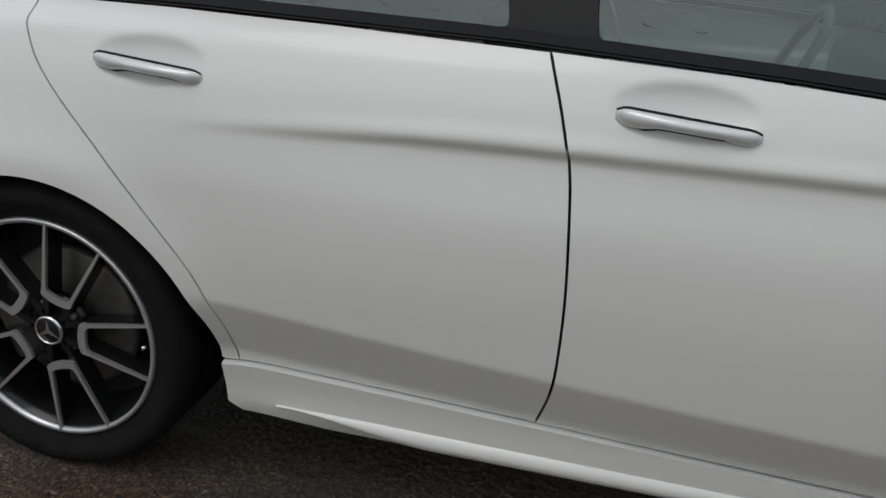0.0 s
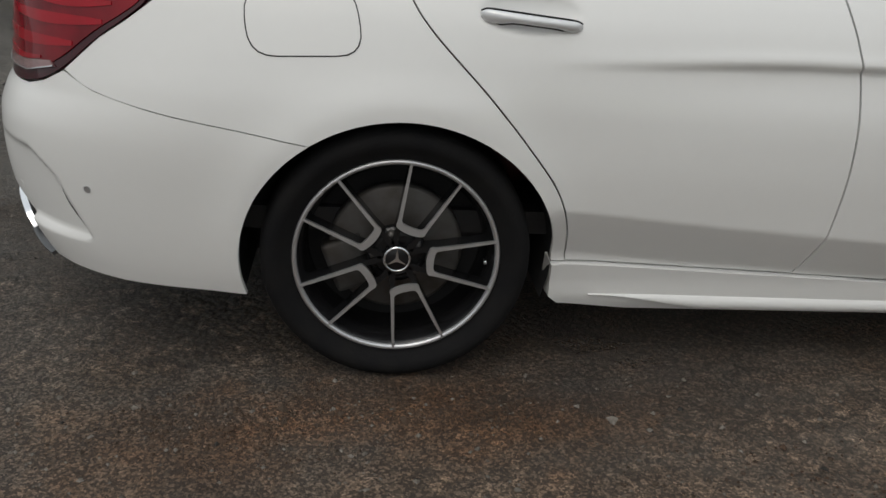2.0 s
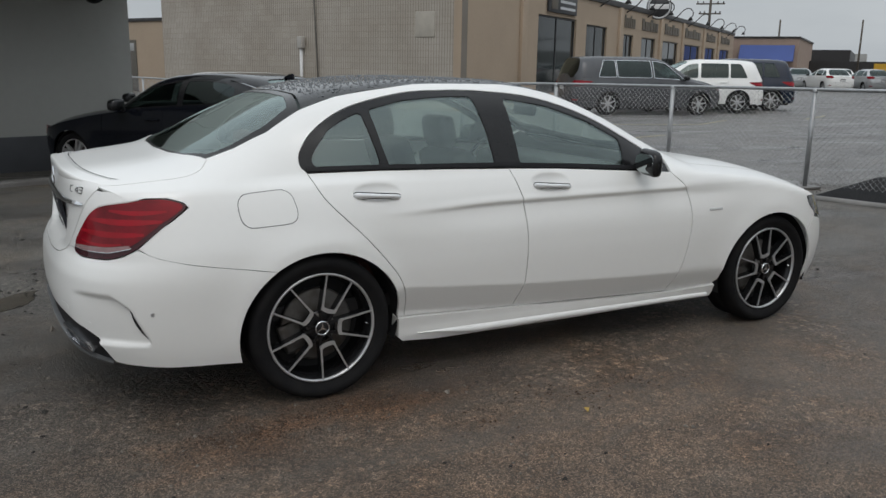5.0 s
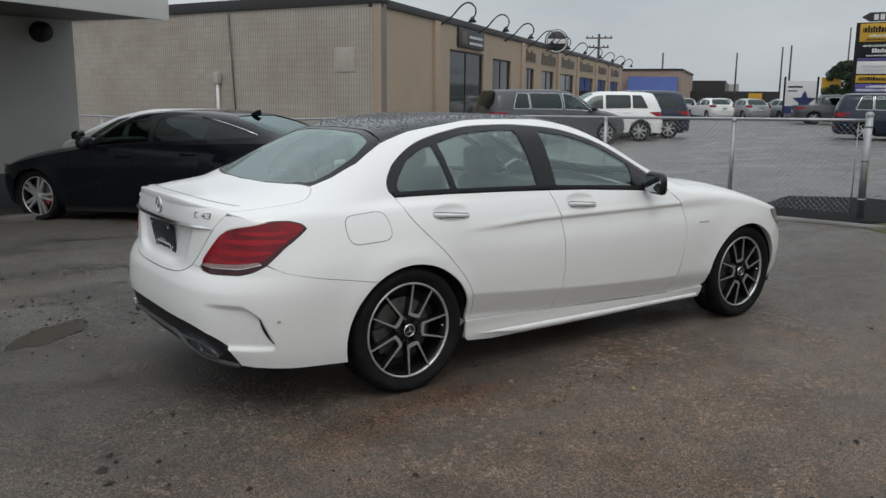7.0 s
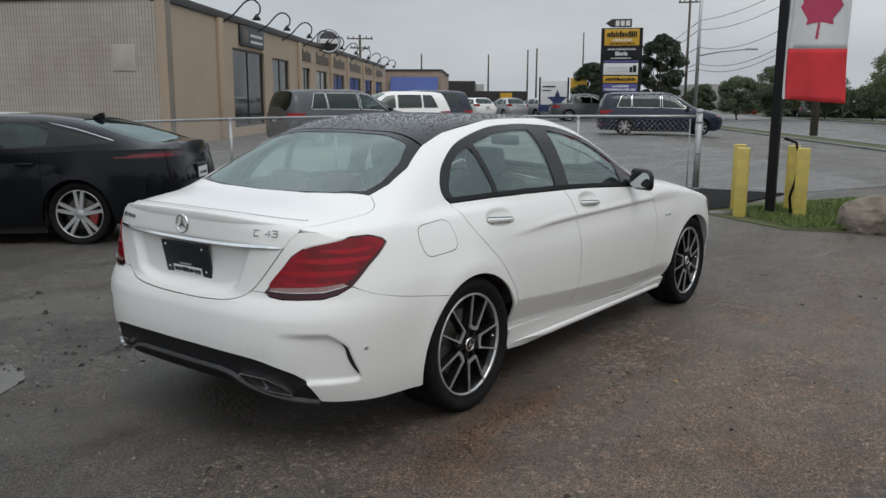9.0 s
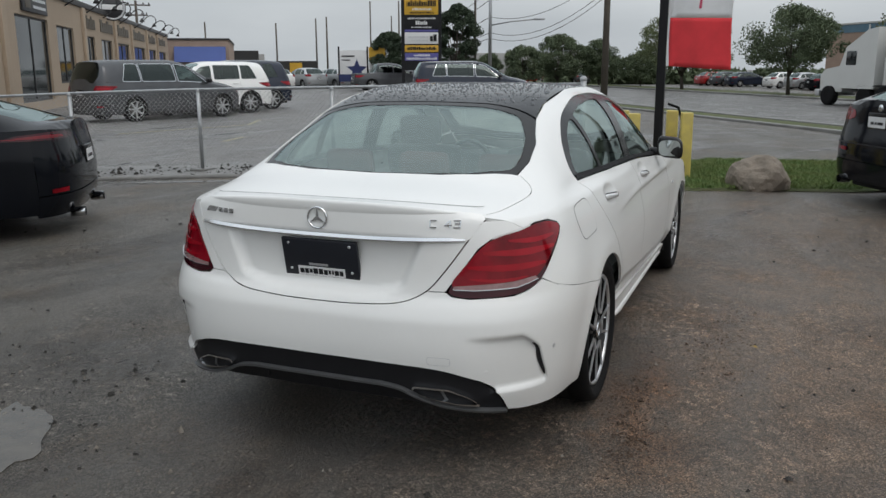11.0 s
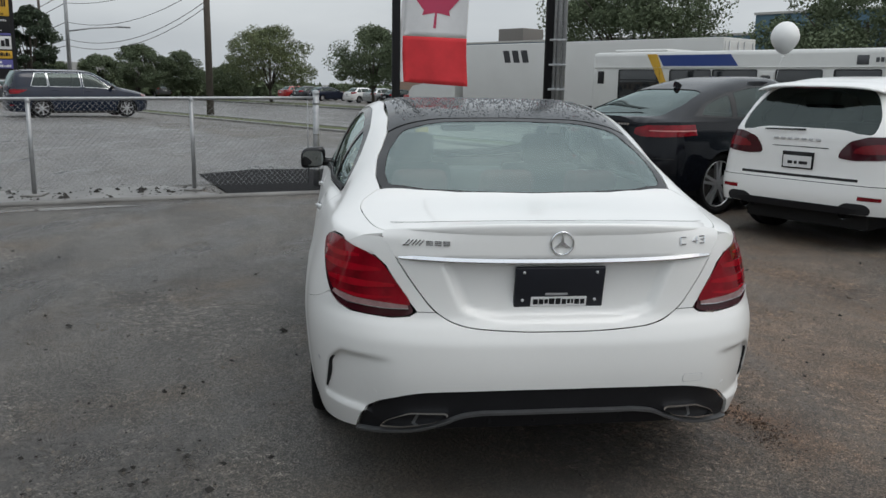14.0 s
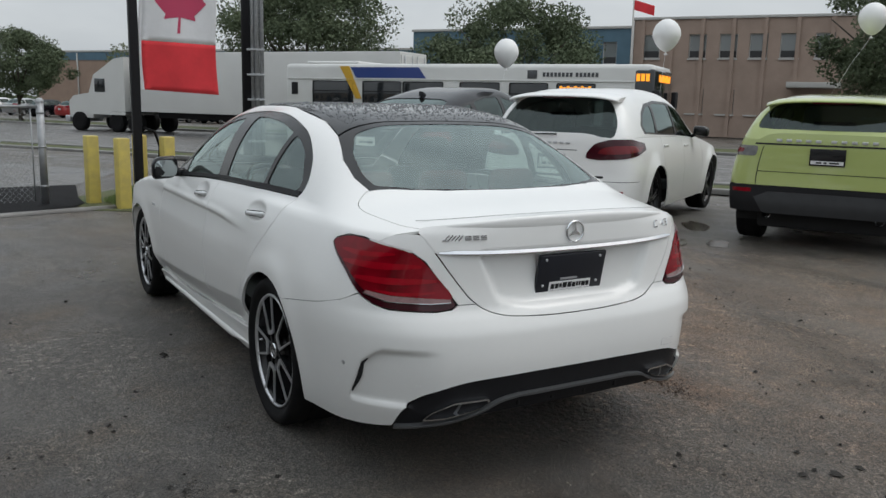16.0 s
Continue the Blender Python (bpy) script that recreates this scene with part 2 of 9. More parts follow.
def flipped(bm):
    """The mirror image across the long axis of a car."""
    out = bm.copy()
    for v in out.verts:
        v.co.y = -v.co.y
    bmesh.ops.reverse_faces(out, faces=out.faces)
    return out


def facing(bm, way):
    """Turns all faces over if they look away from way on the whole."""
    bm.normal_update()
    if sum(f.normal.dot(way) * f.calc_area() for f in bm.faces) < 0:
        bmesh.ops.reverse_faces(bm, faces=bm.faces)
    return bm


def mesh_of(name, bm, material):
    me = bpy.data.meshes.new(name)
    bm.to_mesh(me)
    bm.free()
    for m in (material if isinstance(material, (list, tuple)) else [material]):
        me.materials.append(m)
    return me


def part(name, bm, material, parent, label=""):
    ob = new(name, mesh_of(name, bm, material))
    ob.parent = parent
    if label:
        ob["label"] = label
    return ob


def thing(name, label, category, group="", kind="", at=None):
    ob = new(name)
    ob.empty_display_size = 0.2
    if at is not None:
        ob.matrix_world = at
    return tagged(ob, label, category, group, kind)


def solid(name, bm, material, label, category, group="", kind="", at=None):
    ob = new(name, mesh_of(name, bm, material))
    if at is not None:
        ob.matrix_world = at
    return tagged(ob, label, category, group, kind)


def box(x0, x1, y0, y1, z0, z1, bevel=0.0, bm=None):
    b = bmesh.new()
    bmesh.ops.create_cube(b, size=1, matrix=Matrix.Translation(((x0 + x1) / 2, (y0 + y1) / 2, (z0 + z1) / 2)) @ Matrix.Diagonal((x1 - x0, y1 - y0, z1 - z0, 1)))
    if bevel:
        bmesh.ops.bevel(b, geom=b.edges[:], offset=bevel, segments=2, affect="EDGES", profile=0.6)
        for f in b.faces:
            f.smooth = True
    return join(bm, b) if bm else b


def join(bm, other):
    me = bpy.data.meshes.new("joined")
    other.to_mesh(me)
    other.free()
    bm.from_mesh(me)
    bpy.data.meshes.remove(me)
    return bm


def lathe(profile, n=48, axis="y", centre=(0, 0, 0), closed=False):
    """Turns (radius, along) points round an axis."""
    bm = bmesh.new()
    rings = []
    for r, s in profile:
        ring = []
        for k in range(n):
            a = 2 * math.pi * k / n
            c, d = r * math.cos(a), r * math.sin(a)
            p = (c, s, d) if axis == "y" else (c, d, s) if axis == "z" else (s, c, d)
            ring.append(bm.verts.new(Vector(centre) + Vector(p)))
        rings.append(ring)
    for a, b in zip(rings, rings[1:]):
        for k in range(n):
            bm.faces.new((a[k], a[(k + 1) % n], b[(k + 1) % n], b[k])).smooth = True
    if closed:
        bm.faces.new(rings[0]), bm.faces.new(rings[-1])
    bmesh.ops.recalc_face_normals(bm, faces=bm.faces)
    return bm


def tube(points, r, n=8, r_end=None, cap=True):
    """A round bar along 3D points."""
    bm = bmesh.new()
    pts = [Vector(p) for p in points]
    rings = []
    for i, p in enumerate(pts):
        t = (pts[min(i + 1, len(pts) - 1)] - pts[max(i - 1, 0)]).normalized()
        u = t.cross(Vector((0, 0, 1)) if abs(t.z) < 0.9 else Vector((1, 0, 0))).normalized()
        w = t.cross(u)
        rr = r if r_end is None else r + (r_end - r) * i / (len(pts) - 1)
        rings.append([bm.verts.new(p + rr * (math.cos(2 * math.pi * k / n) * u + math.sin(2 * math.pi * k / n) * w)) for k in range(n)])
    for a, b in zip(rings, rings[1:]):
        for k in range(n):
            bm.faces.new((a[k], a[(k + 1) % n], b[(k + 1) % n], b[k])).smooth = True
    if cap:
        bm.faces.new(rings[0]), bm.faces.new(rings[-1])
    bmesh.ops.recalc_face_normals(bm, faces=bm.faces)
    return bm


def prism(poly, height, m=None):
    """A flat 2D outline with thickness; its face looks along the z of m."""
    bm = bmesh.new()
    top = [bm.verts.new((a, b, height)) for a, b in poly]
    low = [bm.verts.new((a, b, 0)) for a, b in poly]
    bm.faces.new(top), bm.faces.new(low[::-1])
    for k in range(len(poly)):
        bm.faces.new((low[k], low[(k + 1) % len(poly)], top[(k + 1) % len(poly)], top[k]))
    bmesh.ops.recalc_face_normals(bm, faces=bm.faces)
    if m is not None:
        bm.transform(m)
    return bm

# ---- the skin of a car: rear axle at the origin, x ahead, y to its left ----
class Skin:
    """side(x, v) and top(x, c) lay a point on the right flank and the upper side; rear(u, z) and front(u, z) wrap round the ends.
    v is the height up to the waistline and from there on the way along the section; c is the way from the middle."""

    def __init__(self, width, waist, crown, tail, nose, power, rear_from=-0.2, front_from=2.75, rear_n=3.0, front_n=2.6, extra=None, dent=None):
        self.width, self.waist, self.crown, self.tail, self.nose, self.power = width, waist, crown, tail, nose, power
        self.x0, self.x1, self.n0, self.n1, self.extra, self.dent = rear_from, front_from, rear_n, front_n, extra, dent
        self.cache = {}
        self.wraps = [self._wrap(self.n0, 0.88, 0.8), self._wrap(self.n1, 0.88, 0.8)]

    @staticmethod
    def _wrap(n, w, length):
        a = np.linspace(0, math.pi / 2, 400)
        fa, fb = np.cos(a) ** (2 / n), np.sin(a) ** (2 / n)
        u = np.r_[0, np.cumsum(np.hypot(np.diff(fa) * length, np.diff(fb) * w))]
        return u, fa, fb

    def flat(self, x, z):
        """Half width before the ends close in."""
        return self.width(z) + (self.extra(x, z) if self.extra else 0)

    def half(self, x, z):
        w = self.flat(x, z)
        if x < self.x0:
            w *= max(0.0, 1 - min(1, (self.x0 - x) / (self.x0 - self.tail(z))) ** self.n0) ** (1 / self.n0)
        elif x > self.x1:
            w *= max(0.0, 1 - min(1, (x - self.x1) / (self.nose(z) - self.x1)) ** self.n1) ** (1 / self.n1)
        return w

    def section(self, x):
        k = round(x, 3)
        if k not in self.cache:
            zb, zc, q = self.waist(k), self.crown(k), self.power(k)
            zc = max(zc, zb + 0.002)
            yb = max(self.half(k, zb), 0.002)
            r = np.r_[1 - np.linspace(0, 1, 40) ** 2.2 * 0.5, np.linspace(0.49, 0, 30)]
            y, z = r * yb, zb + (zc - zb) * (1 - r ** q)
            d = np.r_[0, np.cumsum(np.hypot(np.diff(y), np.diff(z)))]
            self.cache[k] = (zb, d, y, z)
        return self.cache[k]

    def side(self, x, v):
        zb, d, y, z = self.section(x)
        if v <= zb:
            return Vector((x, -self.half(x, v), v))
        return Vector((x, -np.interp(v - zb, d, y), np.interp(v - zb, d, z)))

    def v_at(self, x, z):
        """The v of a height on the flank or the glass."""
        zb, d, _, zz = self.section(x)
        return z if z <= zb else zb + np.interp(z, zz, d)

    def c_at(self, x, y):
        _, d, yy, _ = self.section(x)
        return (d[-1] - np.interp(-abs(y), -yy, d)) * (1 if y > 0 else -1)

    def rim(self, x):
        return self.section(x)[1][-1]

    def top(self, x, c):
        zb, d, y, z = self.section(x)
        s = d[-1] - abs(c)
        return Vector((x, (1 if c > 0 else -1) * np.interp(s, d, y), np.interp(s, d, z)))

    def rear(self, u, z, sign=-1):
        t, fa, fb = self.wraps[0]
        a, b = np.interp(abs(u), t, fa), np.interp(abs(u), t, fb)
        x = self.x0 - (self.x0 - self.tail(z)) * a
        y = (1 if u > 0 else -1) * self.flat(x, z) * b
        return Vector((x + (self.dent(y, z) if self.dent else 0), y, z))

    def front(self, u, z):
        t, fa, fb = self.wraps[1]
        a, b = np.interp(abs(u), t, fa), np.interp(abs(u), t, fb)
        x = self.x1 + (self.nose(z) - self.x1) * a
        return Vector((x, (1 if u > 0 else -1) * self.flat(x, z) * b, z))

    def u_y(self, y, z, end=0):
        t, _, fb = self.wraps[end]
        return math.copysign(np.interp(min(1, abs(y) / self.flat(-0.9 if end == 0 else 3.3, z)), fb, t), y)

    def u_x(self, x, z, end=0):
        t, fa, _ = self.wraps[end]
        a = (self.x0 - x) / (self.x0 - self.tail(z)) if end == 0 else (x - self.x1) / (self.nose(z) - self.x1)
        return np.interp(-max(0, min(1, a)), -fa, t)


def wheel(parent, x, side, y_face, r_tyre, r_rim, wide, style, name="wheel", turn=4.0):
    """A wheel whose outer face lies at y_face; style draws the spokes."""
    s = side
    hub = new(name)
    hub.empty_display_size = 0.1
    hub.parent = parent
    hub.location = (x, s * y_face, r_tyre)
    w = wide
    t = lathe([(r_rim - 0.004, -0.012), (r_rim + 0.010, -0.004), (r_rim + 0.03, 0.010), (r_tyre - 0.03, 0.016), (r_tyre - 0.012, 0.008), (r_tyre - 0.003, -0.012), (r_tyre, -0.03),
               (r_tyre, -0.075), (r_tyre - 0.006, -0.080), (r_tyre, -0.085), (r_tyre, -w + 0.03), (r_tyre - 0.02, -w), (r_rim, -w + 0.01)], 72)
    rim = lathe([(r_rim - 0.0125, -0.016), (r_rim - 0.011, -0.004), (r_rim - 0.003, -0.001), (r_rim, -0.006), (r_rim, -0.02)], 72)
    barrel = lathe([(r_rim - 0.011, -0.012), (r_rim - 0.014, -0.015), (r_rim - 0.03, -0.05), (r_rim - 0.035, -w + 0.03), (r_rim - 0.005, -w + 0.012)], 48)
    disc = lathe([(0.03, -0.075), (r_rim * 0.62, -0.075), (r_rim * 0.66, -0.08), (r_rim * 0.66, -0.105), (0.03, -0.105)], 48)
    pieces = [("tyre", t, M["rubber"]), ("rim", rim, style["rim"]), ("barrel", barrel, style["dark"]), ("brake_disc", disc, M["steel"])]
    # an added dark disc whose colour stands in for shade inside the wheel
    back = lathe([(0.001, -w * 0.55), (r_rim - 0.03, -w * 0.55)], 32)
    pieces.append(("shade_disc", back, M["void"]))
    pad = box(-0.02, 0.085, -0.115, -0.062, -0.07, 0.07, 0.015)
    pad.transform(Matrix.Rotation(radians(-20), 4, "Y") @ Matrix.Translation((-r_rim * 0.62, 0, 0)))
    pieces.append(("caliper", pad, style.get("caliper", M["steel"])))
    for nm, bm, mm in pieces + style["spokes"](r_rim, turn):
        if s < 0:
            for v in bm.verts:
                v.co.y = -v.co.y
            bmesh.ops.reverse_faces(bm, faces=bm.faces)
        part(nm, bm, mm, hub)
    return hub


def up_from(y):
    """Stands a flat outline upright in the wheel's plane, looking outwards (along +y)."""
    return Matrix(((1, 0, 0, 0), (0, 0, 1, y), (0, 1, 0, 0), (0, 0, 0, 1)))


def fork_spokes(r, turn):
    """Five black double spokes, each edged by a bright machined U, and the cap."""
    out = []
    k = r / 0.2525
    for i in range(5):
        a = radians(turn + 72 * i + 72)
        rot = Matrix.Rotation(-a, 4, "Y")
        # the bright U: legs along x from the rim to the hub
        rr, ri, h, hi, t, ti = r - 0.011, 0.078 * k, 0.062 * k, 0.029 * k, 0.0060 * k, 0.0085 * k
        outer = [(rr, h + t)] + bow((ri + 0.016 * k, hi + ti), (ri, hi + ti * 0.5), (ri - 0.006 * k, 0), (ri, -hi - ti * 0.5), (ri + 0.016 * k, -hi - ti), n=3) + [(rr, -h - t)]
        inner = [(rr, -h)] + bow((ri + 0.020 * k, -hi), (ri + 0.014 * k, -hi * 0.75), (ri + 0.012 * k, 0), (ri + 0.014 * k, hi * 0.75), (ri + 0.020 * k, hi), n=3) + [(rr, h)]
        bm = prism(outer + inner, 0.008, up_from(-0.010))
        bm.transform(rot)
        out.append(("machined_edge", bm, M["satin"]))
        for sg in (1, -1):
            poly = [(rr - 0.004, sg * (h + t)), (rr - 0.004, sg * h), (ri + 0.02 * k, sg * hi), (0.03, sg * 0.010), (0.03, sg * 0.028), (ri + 0.02 * k, sg * (hi + ti))]
            leg = prism(poly, 0.045, up_from(-0.0105 - 0.045))
            leg.transform(rot)
            out.append(("spoke", leg, M["gloss_black"]))
        bolt = lathe([(0.001, -0.018), (0.010, -0.018), (0.011, -0.03), (0.014, -0.045)], 8, centre=(0.056, 0, 0))
        bolt.transform(Matrix.Rotation(-a - radians(36), 4, "Y"))
        out.append(("wheel_bolt", bolt, M["steel"]))
    out.append(("hub", lathe([(0.001, -0.03), (0.05, -0.03), (0.072, -0.036), (0.075, -0.05)], 40), M["gloss_black"]))
    out.append(("hub_cap", lathe([(0.001, -0.004), (0.026, -0.004), (0.030, -0.008), (0.034, -0.03)], 40), M["gloss_black"]))
    ring = lathe([(0.028, -0.004), (0.029, -0.0015), (0.032, -0.0015), (0.034, -0.006)], 40)
    star = bmesh.new()
    for j in range(3):
        a = radians(90 + 120 * j)
        star = join(star, prism([(0.029 * math.cos(a), 0.029 * math.sin(a)), (0.005 * math.cos(a + 1.05), 0.005 * math.sin(a + 1.05)), (0, 0), (0.005 * math.cos(a - 1.05), 0.005 * math.sin(a - 1.05))], 0.002, up_from(-0.004)))
    out += [("cap_ring", ring, M["chrome"]), ("cap_star", star, M["chrome"])]
    valve = lathe([(0.001, 0.0), (0.004, 0.0), (0.004, -0.02)], 8, centre=(r - 0.034, -0.012, -0.008))
    out.append(("valve", valve, M["chrome"]))
    return out


def plain_spokes(count, wide, material, dark=None, twin=False):
    """Spokes for the other cars' wheels."""
    def make(r, turn):
        out = []
        for i in range(count):
            a = radians(turn + 360 / count * i)
            bm = bmesh.new()
            for sg in ((1, -1) if twin else (0,)):
                o, p = sg * wide * 1.2, sg * wide * 0.35
                bm = join(bm, prism([(r - 0.005, o + wide / 2), (r - 0.005, o - wide / 2), (0.04, p - wide * 0.55), (0.04, p + wide * 0.55)], 0.035, up_from(-0.045)))
            bm.transform(Matrix.Rotation(-a, 4, "Y"))
            out.append(("spoke", bm, material))
        out.append(("hub_cap", lathe([(0.001, -0.006), (0.04, -0.006), (0.065, -0.02), (0.07, -0.05)], 24), material))
        return out
    return make

# ---- the white sedan ----
def sedan_extra(x, z):
    e = -0.03 * ease(0.4, -0.5, x) * ease(0.6, 0.9, z)
    for cx, cz in ((0.0, 0.33), (2.852, 0.30)):
        r = math.hypot(x - cx, z - cz)
        e += 0.012 * math.exp(-((r - 0.37) / 0.07) ** 2)
    e -= 0.035 * ease(0.55, -0.10, x) * ease(0.962, 1.005, z)
    line = 0.820 + 0.018 * ease(0.33, 0.95, x)
    fade = ease(0.25, 0.9, x) * ease(2.75, 2.2, x)
    d = line - z
    e -= fade * 0.012 * (ease(-0.003, 0.014, d) * ease(0.19, 0.02, d))
    e += 0.004 * fade * math.exp(-((z - line - 0.012) / 0.016) ** 2)
    for hx in (0.274, 1.225):
        q = ((x - hx) / 0.118) ** 2 + ((z - 0.918) / 0.045) ** 2
        e -= 0.016 * max(0.0, 1 - q) ** 0.9 if q < 1 else 0.0
    d = x - 0.42
    low = 0.474 - 0.099 * d + 0.018 * d * d
    e -= 0.36 * max(0.0, min(0.13, low - z)) * ease(0.33, 0.38, x) * ease(2.62, 2.50, x)
    return e


def sedan_dent(y, z):
    """The hollow for the plate in the boot lid, and the folds at the bumper's corners."""
    side = ease(0.418, 0.384, abs(y) + 0.42 * (0.88 - z))
    foot = 0.686 + 0.9 * max(0.0, abs(y) - 0.16) ** 2
    d = 0.030 * side * ease(foot, foot + 0.018, z) * ease(0.905, 0.880, z)
    edge = 0.818 - 0.10 * max(0.0, z - 0.38) - 2.6 * max(0.0, z - 0.49) ** 1.5
    fold = ease(0.56, 0.75, abs(y)) * ease(edge + 0.004, edge - 0.010, abs(y)) * ease(0.338, 0.356, z) * ease(0.556, 0.540, z)
    return d + 0.030 * fold


CAR = Skin(
    width=curve((0.12, 0.79), (0.2, 0.84), (0.3, 0.866), (0.45, 0.886), (0.6, 0.897), (0.7, 0.896), (0.8, 0.884), (0.88, 0.864), (0.95, 0.834), (1.0, 0.805), (1.06, 0.78)),
    waist=curve((-1.0, 1.0), (-0.9, 0.975), (-0.75, 0.957), (-0.5, 0.965), (-0.2, 0.99), (0.05, 1.01), (0.93, 0.995), (1.4, 0.975), (1.9, 0.94), (2.3, 0.905), (2.8, 0.842), (3.2, 0.745), (3.64, 0.60)),
    crown=curve((-1.0, 1.006), (-0.8, 1.033), (-0.56, 1.063), (-0.42, 1.118), (-0.15, 1.25), (0.1, 1.345), (0.35, 1.39), (0.75, 1.415), (1.1, 1.41), (1.4, 1.365), (1.7, 1.26), (2.0, 1.12), (2.2, 1.02), (2.32, 0.975), (2.5, 0.958), (2.8, 0.925), (3.1, 0.855), (3.4, 0.745), (3.66, 0.61)),
    tail=curve((0.12, -0.93), (0.25, -0.99), (0.35, -1.025), (0.5, -1.042), (0.6, -1.035), (0.66, -1.012), (0.7, -0.988), (0.8, -0.977), (0.9, -0.975), (0.97, -0.97), (1.04, -0.962)),
    nose=curve((0.12, 3.55), (0.3, 3.62), (0.42, 3.63), (0.5, 3.61), (0.6, 3.55), (0.7, 3.47), (0.8, 3.38), (1.0, 3.25)),
    power=curve((-1.0, 4.0), (-0.55, 4.0), (-0.2, 5.4), (0.2, 6.0), (0.8, 7.0), (1.6, 7.0), (2.1, 5.0), (2.6, 4.0), (3.6, 3.0)),
    extra=sedan_extra, dent=sedan_dent, front_from=3.0, rear_n=3.5, front_n=3.1)

sedan = thing("sedan", "white four-door sedan with black roof glass and black alloy wheels", "car")
RIGHT, BACK = Vector((0, -1, 0)), Vector((-1, 0, 0))


def xz(*pts):
    """Side-view points (x, height) as skin coordinates."""
    return [(x, CAR.v_at(x, z)) for x, z in pts]


def both(name, poly, material, parent=None, label="", gap=0.0022, **kw):
    """A part on the right flank and its mirror image on the left."""
    bm = facing(sheet(poly, CAR.side, gap=gap, **kw), RIGHT)
    left = part(name, flipped(bm), material, (parent or (sedan, sedan))[0], label)
    right = part(name, bm, material, (parent or (sedan, sedan))[1], label)
    return left, right


arch_rear = lambda a0, a1: [(0.006 + 0.380 * math.cos(radians(a)), 0.322 + 0.358 * math.sin(radians(a))) for a in np.linspace(a0, a1, 28)]
arch_front = lambda a0, a1: [(2.850 + 0.378 * math.cos(radians(a)), 0.300 + 0.352 * math.sin(radians(a))) for a in np.linspace(a0, a1, 28)]
seam_rear = bow((-0.018, 1.010), (0.006, 0.945), (0.060, 0.870), (0.195, 0.735), (0.305, 0.61), (0.371, 0.52), (0.409, 0.42), (0.423, 0.318))
seam_mid = bow((1.0, 0.992), (1.036, 0.89), (1.060, 0.79), (1.074, 0.62), (1.074, 0.48), (1.066, 0.388), (1.040, 0.286))
seam_fore = bow((2.035, 0.930), (2.14, 0.83), (2.177, 0.66), (2.155, 0.45), (2.09, 0.235))
win_top = bow((-0.018, 1.010), (-0.044, 1.045), (-0.030, 1.105), (0.055, 1.195), (0.23, 1.287), (0.50, 1.348), (0.72, 1.362), (0.95, 1.358), (1.25, 1.325), (1.55, 1.235), (1.82, 1.10), (2.02, 0.985))
belt = [(-0.018, 1.010), (0.35, 1.012), (0.93, 0.998), (1.38, 0.975), (1.98, 0.932)]
belt_z = lambda x: float(np.interp(x, [p[0] for p in belt], [p[1] for p in belt]))

# doors
door_line = lambda x: 0.318 - 0.050 * (x - 0.423)
rd = seam_rear + [(1.040, door_line(1.040))] + seam_mid[::-1][1:] + [(0.6, belt_z(0.6)), (0.3, belt_z(0.3))]
rear_doors = both("rear_door", xz(*rd), M["white"], gap=0.0030, step=0.009)
fd = seam_mid + [(1.6, door_line(1.6)), (2.09, 0.235)] + seam_fore[::-1][1:] + [(1.6, belt_z(1.6)), (1.3, belt_z(1.3))]
front_doors = both("front_door", xz(*fd), M["white"], step=0.009)

# rear quarter panel with the pillar behind the rear door and the roof rail
lamp_edge = [(-0.543, 0.903), (-0.60, 0.86), (-0.66, 0.82), (-0.745, 0.745)]
cut = bow((-0.745, 0.745), (-0.676, 0.709), (-0.53, 0.674), (-0.32, 0.638), (-0.2065, 0.6188))
q_low = [p for p in arch_rear(124, 2) if p[1] > 0.3]
rail = [(-0.05, 1.20), (0.08, 1.275), (0.26, 1.335), (0.5, 1.372), (0.72, 1.385), (0.95, 1.381), (1.25, 1.352), (1.55, 1.268), (1.85, 1.13), (2.06, 1.005)]
quarter = [(-0.2065, 0.6188)] + q_low[1:] + [(0.387, 0.320)] + seam_rear[::-1] + win_top[1:]
quarter_v = xz(*quarter)
glass_side = [(x, CAR.waist(x) + CAR.rim(x) - CAR.c_at(x, y)) for x, y in ((2.05, 0.66), (1.6, 0.60), (1.35, 0.545), (1.1, 0.535), (0.6, 0.53), (0.2, 0.535), (0.02, 0.55), (-0.15, 0.60), (-0.3, 0.615), (-0.42, 0.60))]
lid_side = [(x, CAR.waist(x) + CAR.rim(x) - CAR.c_at(x, y)) for x, y in bow((-0.415, 0.612), (-0.46, 0.668), (-0.54, 0.68), (-0.74, 0.648), (-0.845, 0.60), (-0.874, 0.565))]
lamp_top = [(-0.80, 0.955), (-0.76, 0.927), (-0.70, 0.941), (-0.62, 0.941), (-0.56, 0.923)]
quarter_v += glass_side + lid_side + xz(*lamp_top) + xz(*lamp_edge[:-1]) + xz(*cut)[:-1]
both("rear_quarter_panel", quarter_v, M["white"], gap=0.0011, step=0.02)

# front wing
wing = seam_fore + [(2.44, 0.245)] + [p for p in arch_front(190, 38) if p[1] > 0.25] + [(3.175, 0.560), (3.24, 0.60), (3.255, 0.69)]
wing_v = xz(*wing) + [(x, CAR.waist(x) + CAR.rim(x) - CAR.c_at(x, y)) for x, y in ((3.22, 0.615), (3.0, 0.668), (2.8, 0.702), (2.55, 0.705), (2.3, 0.702), (2.12, 0.667), (2.06, 0.655))]
wings = both("front_wing", wing_v, M["white"])

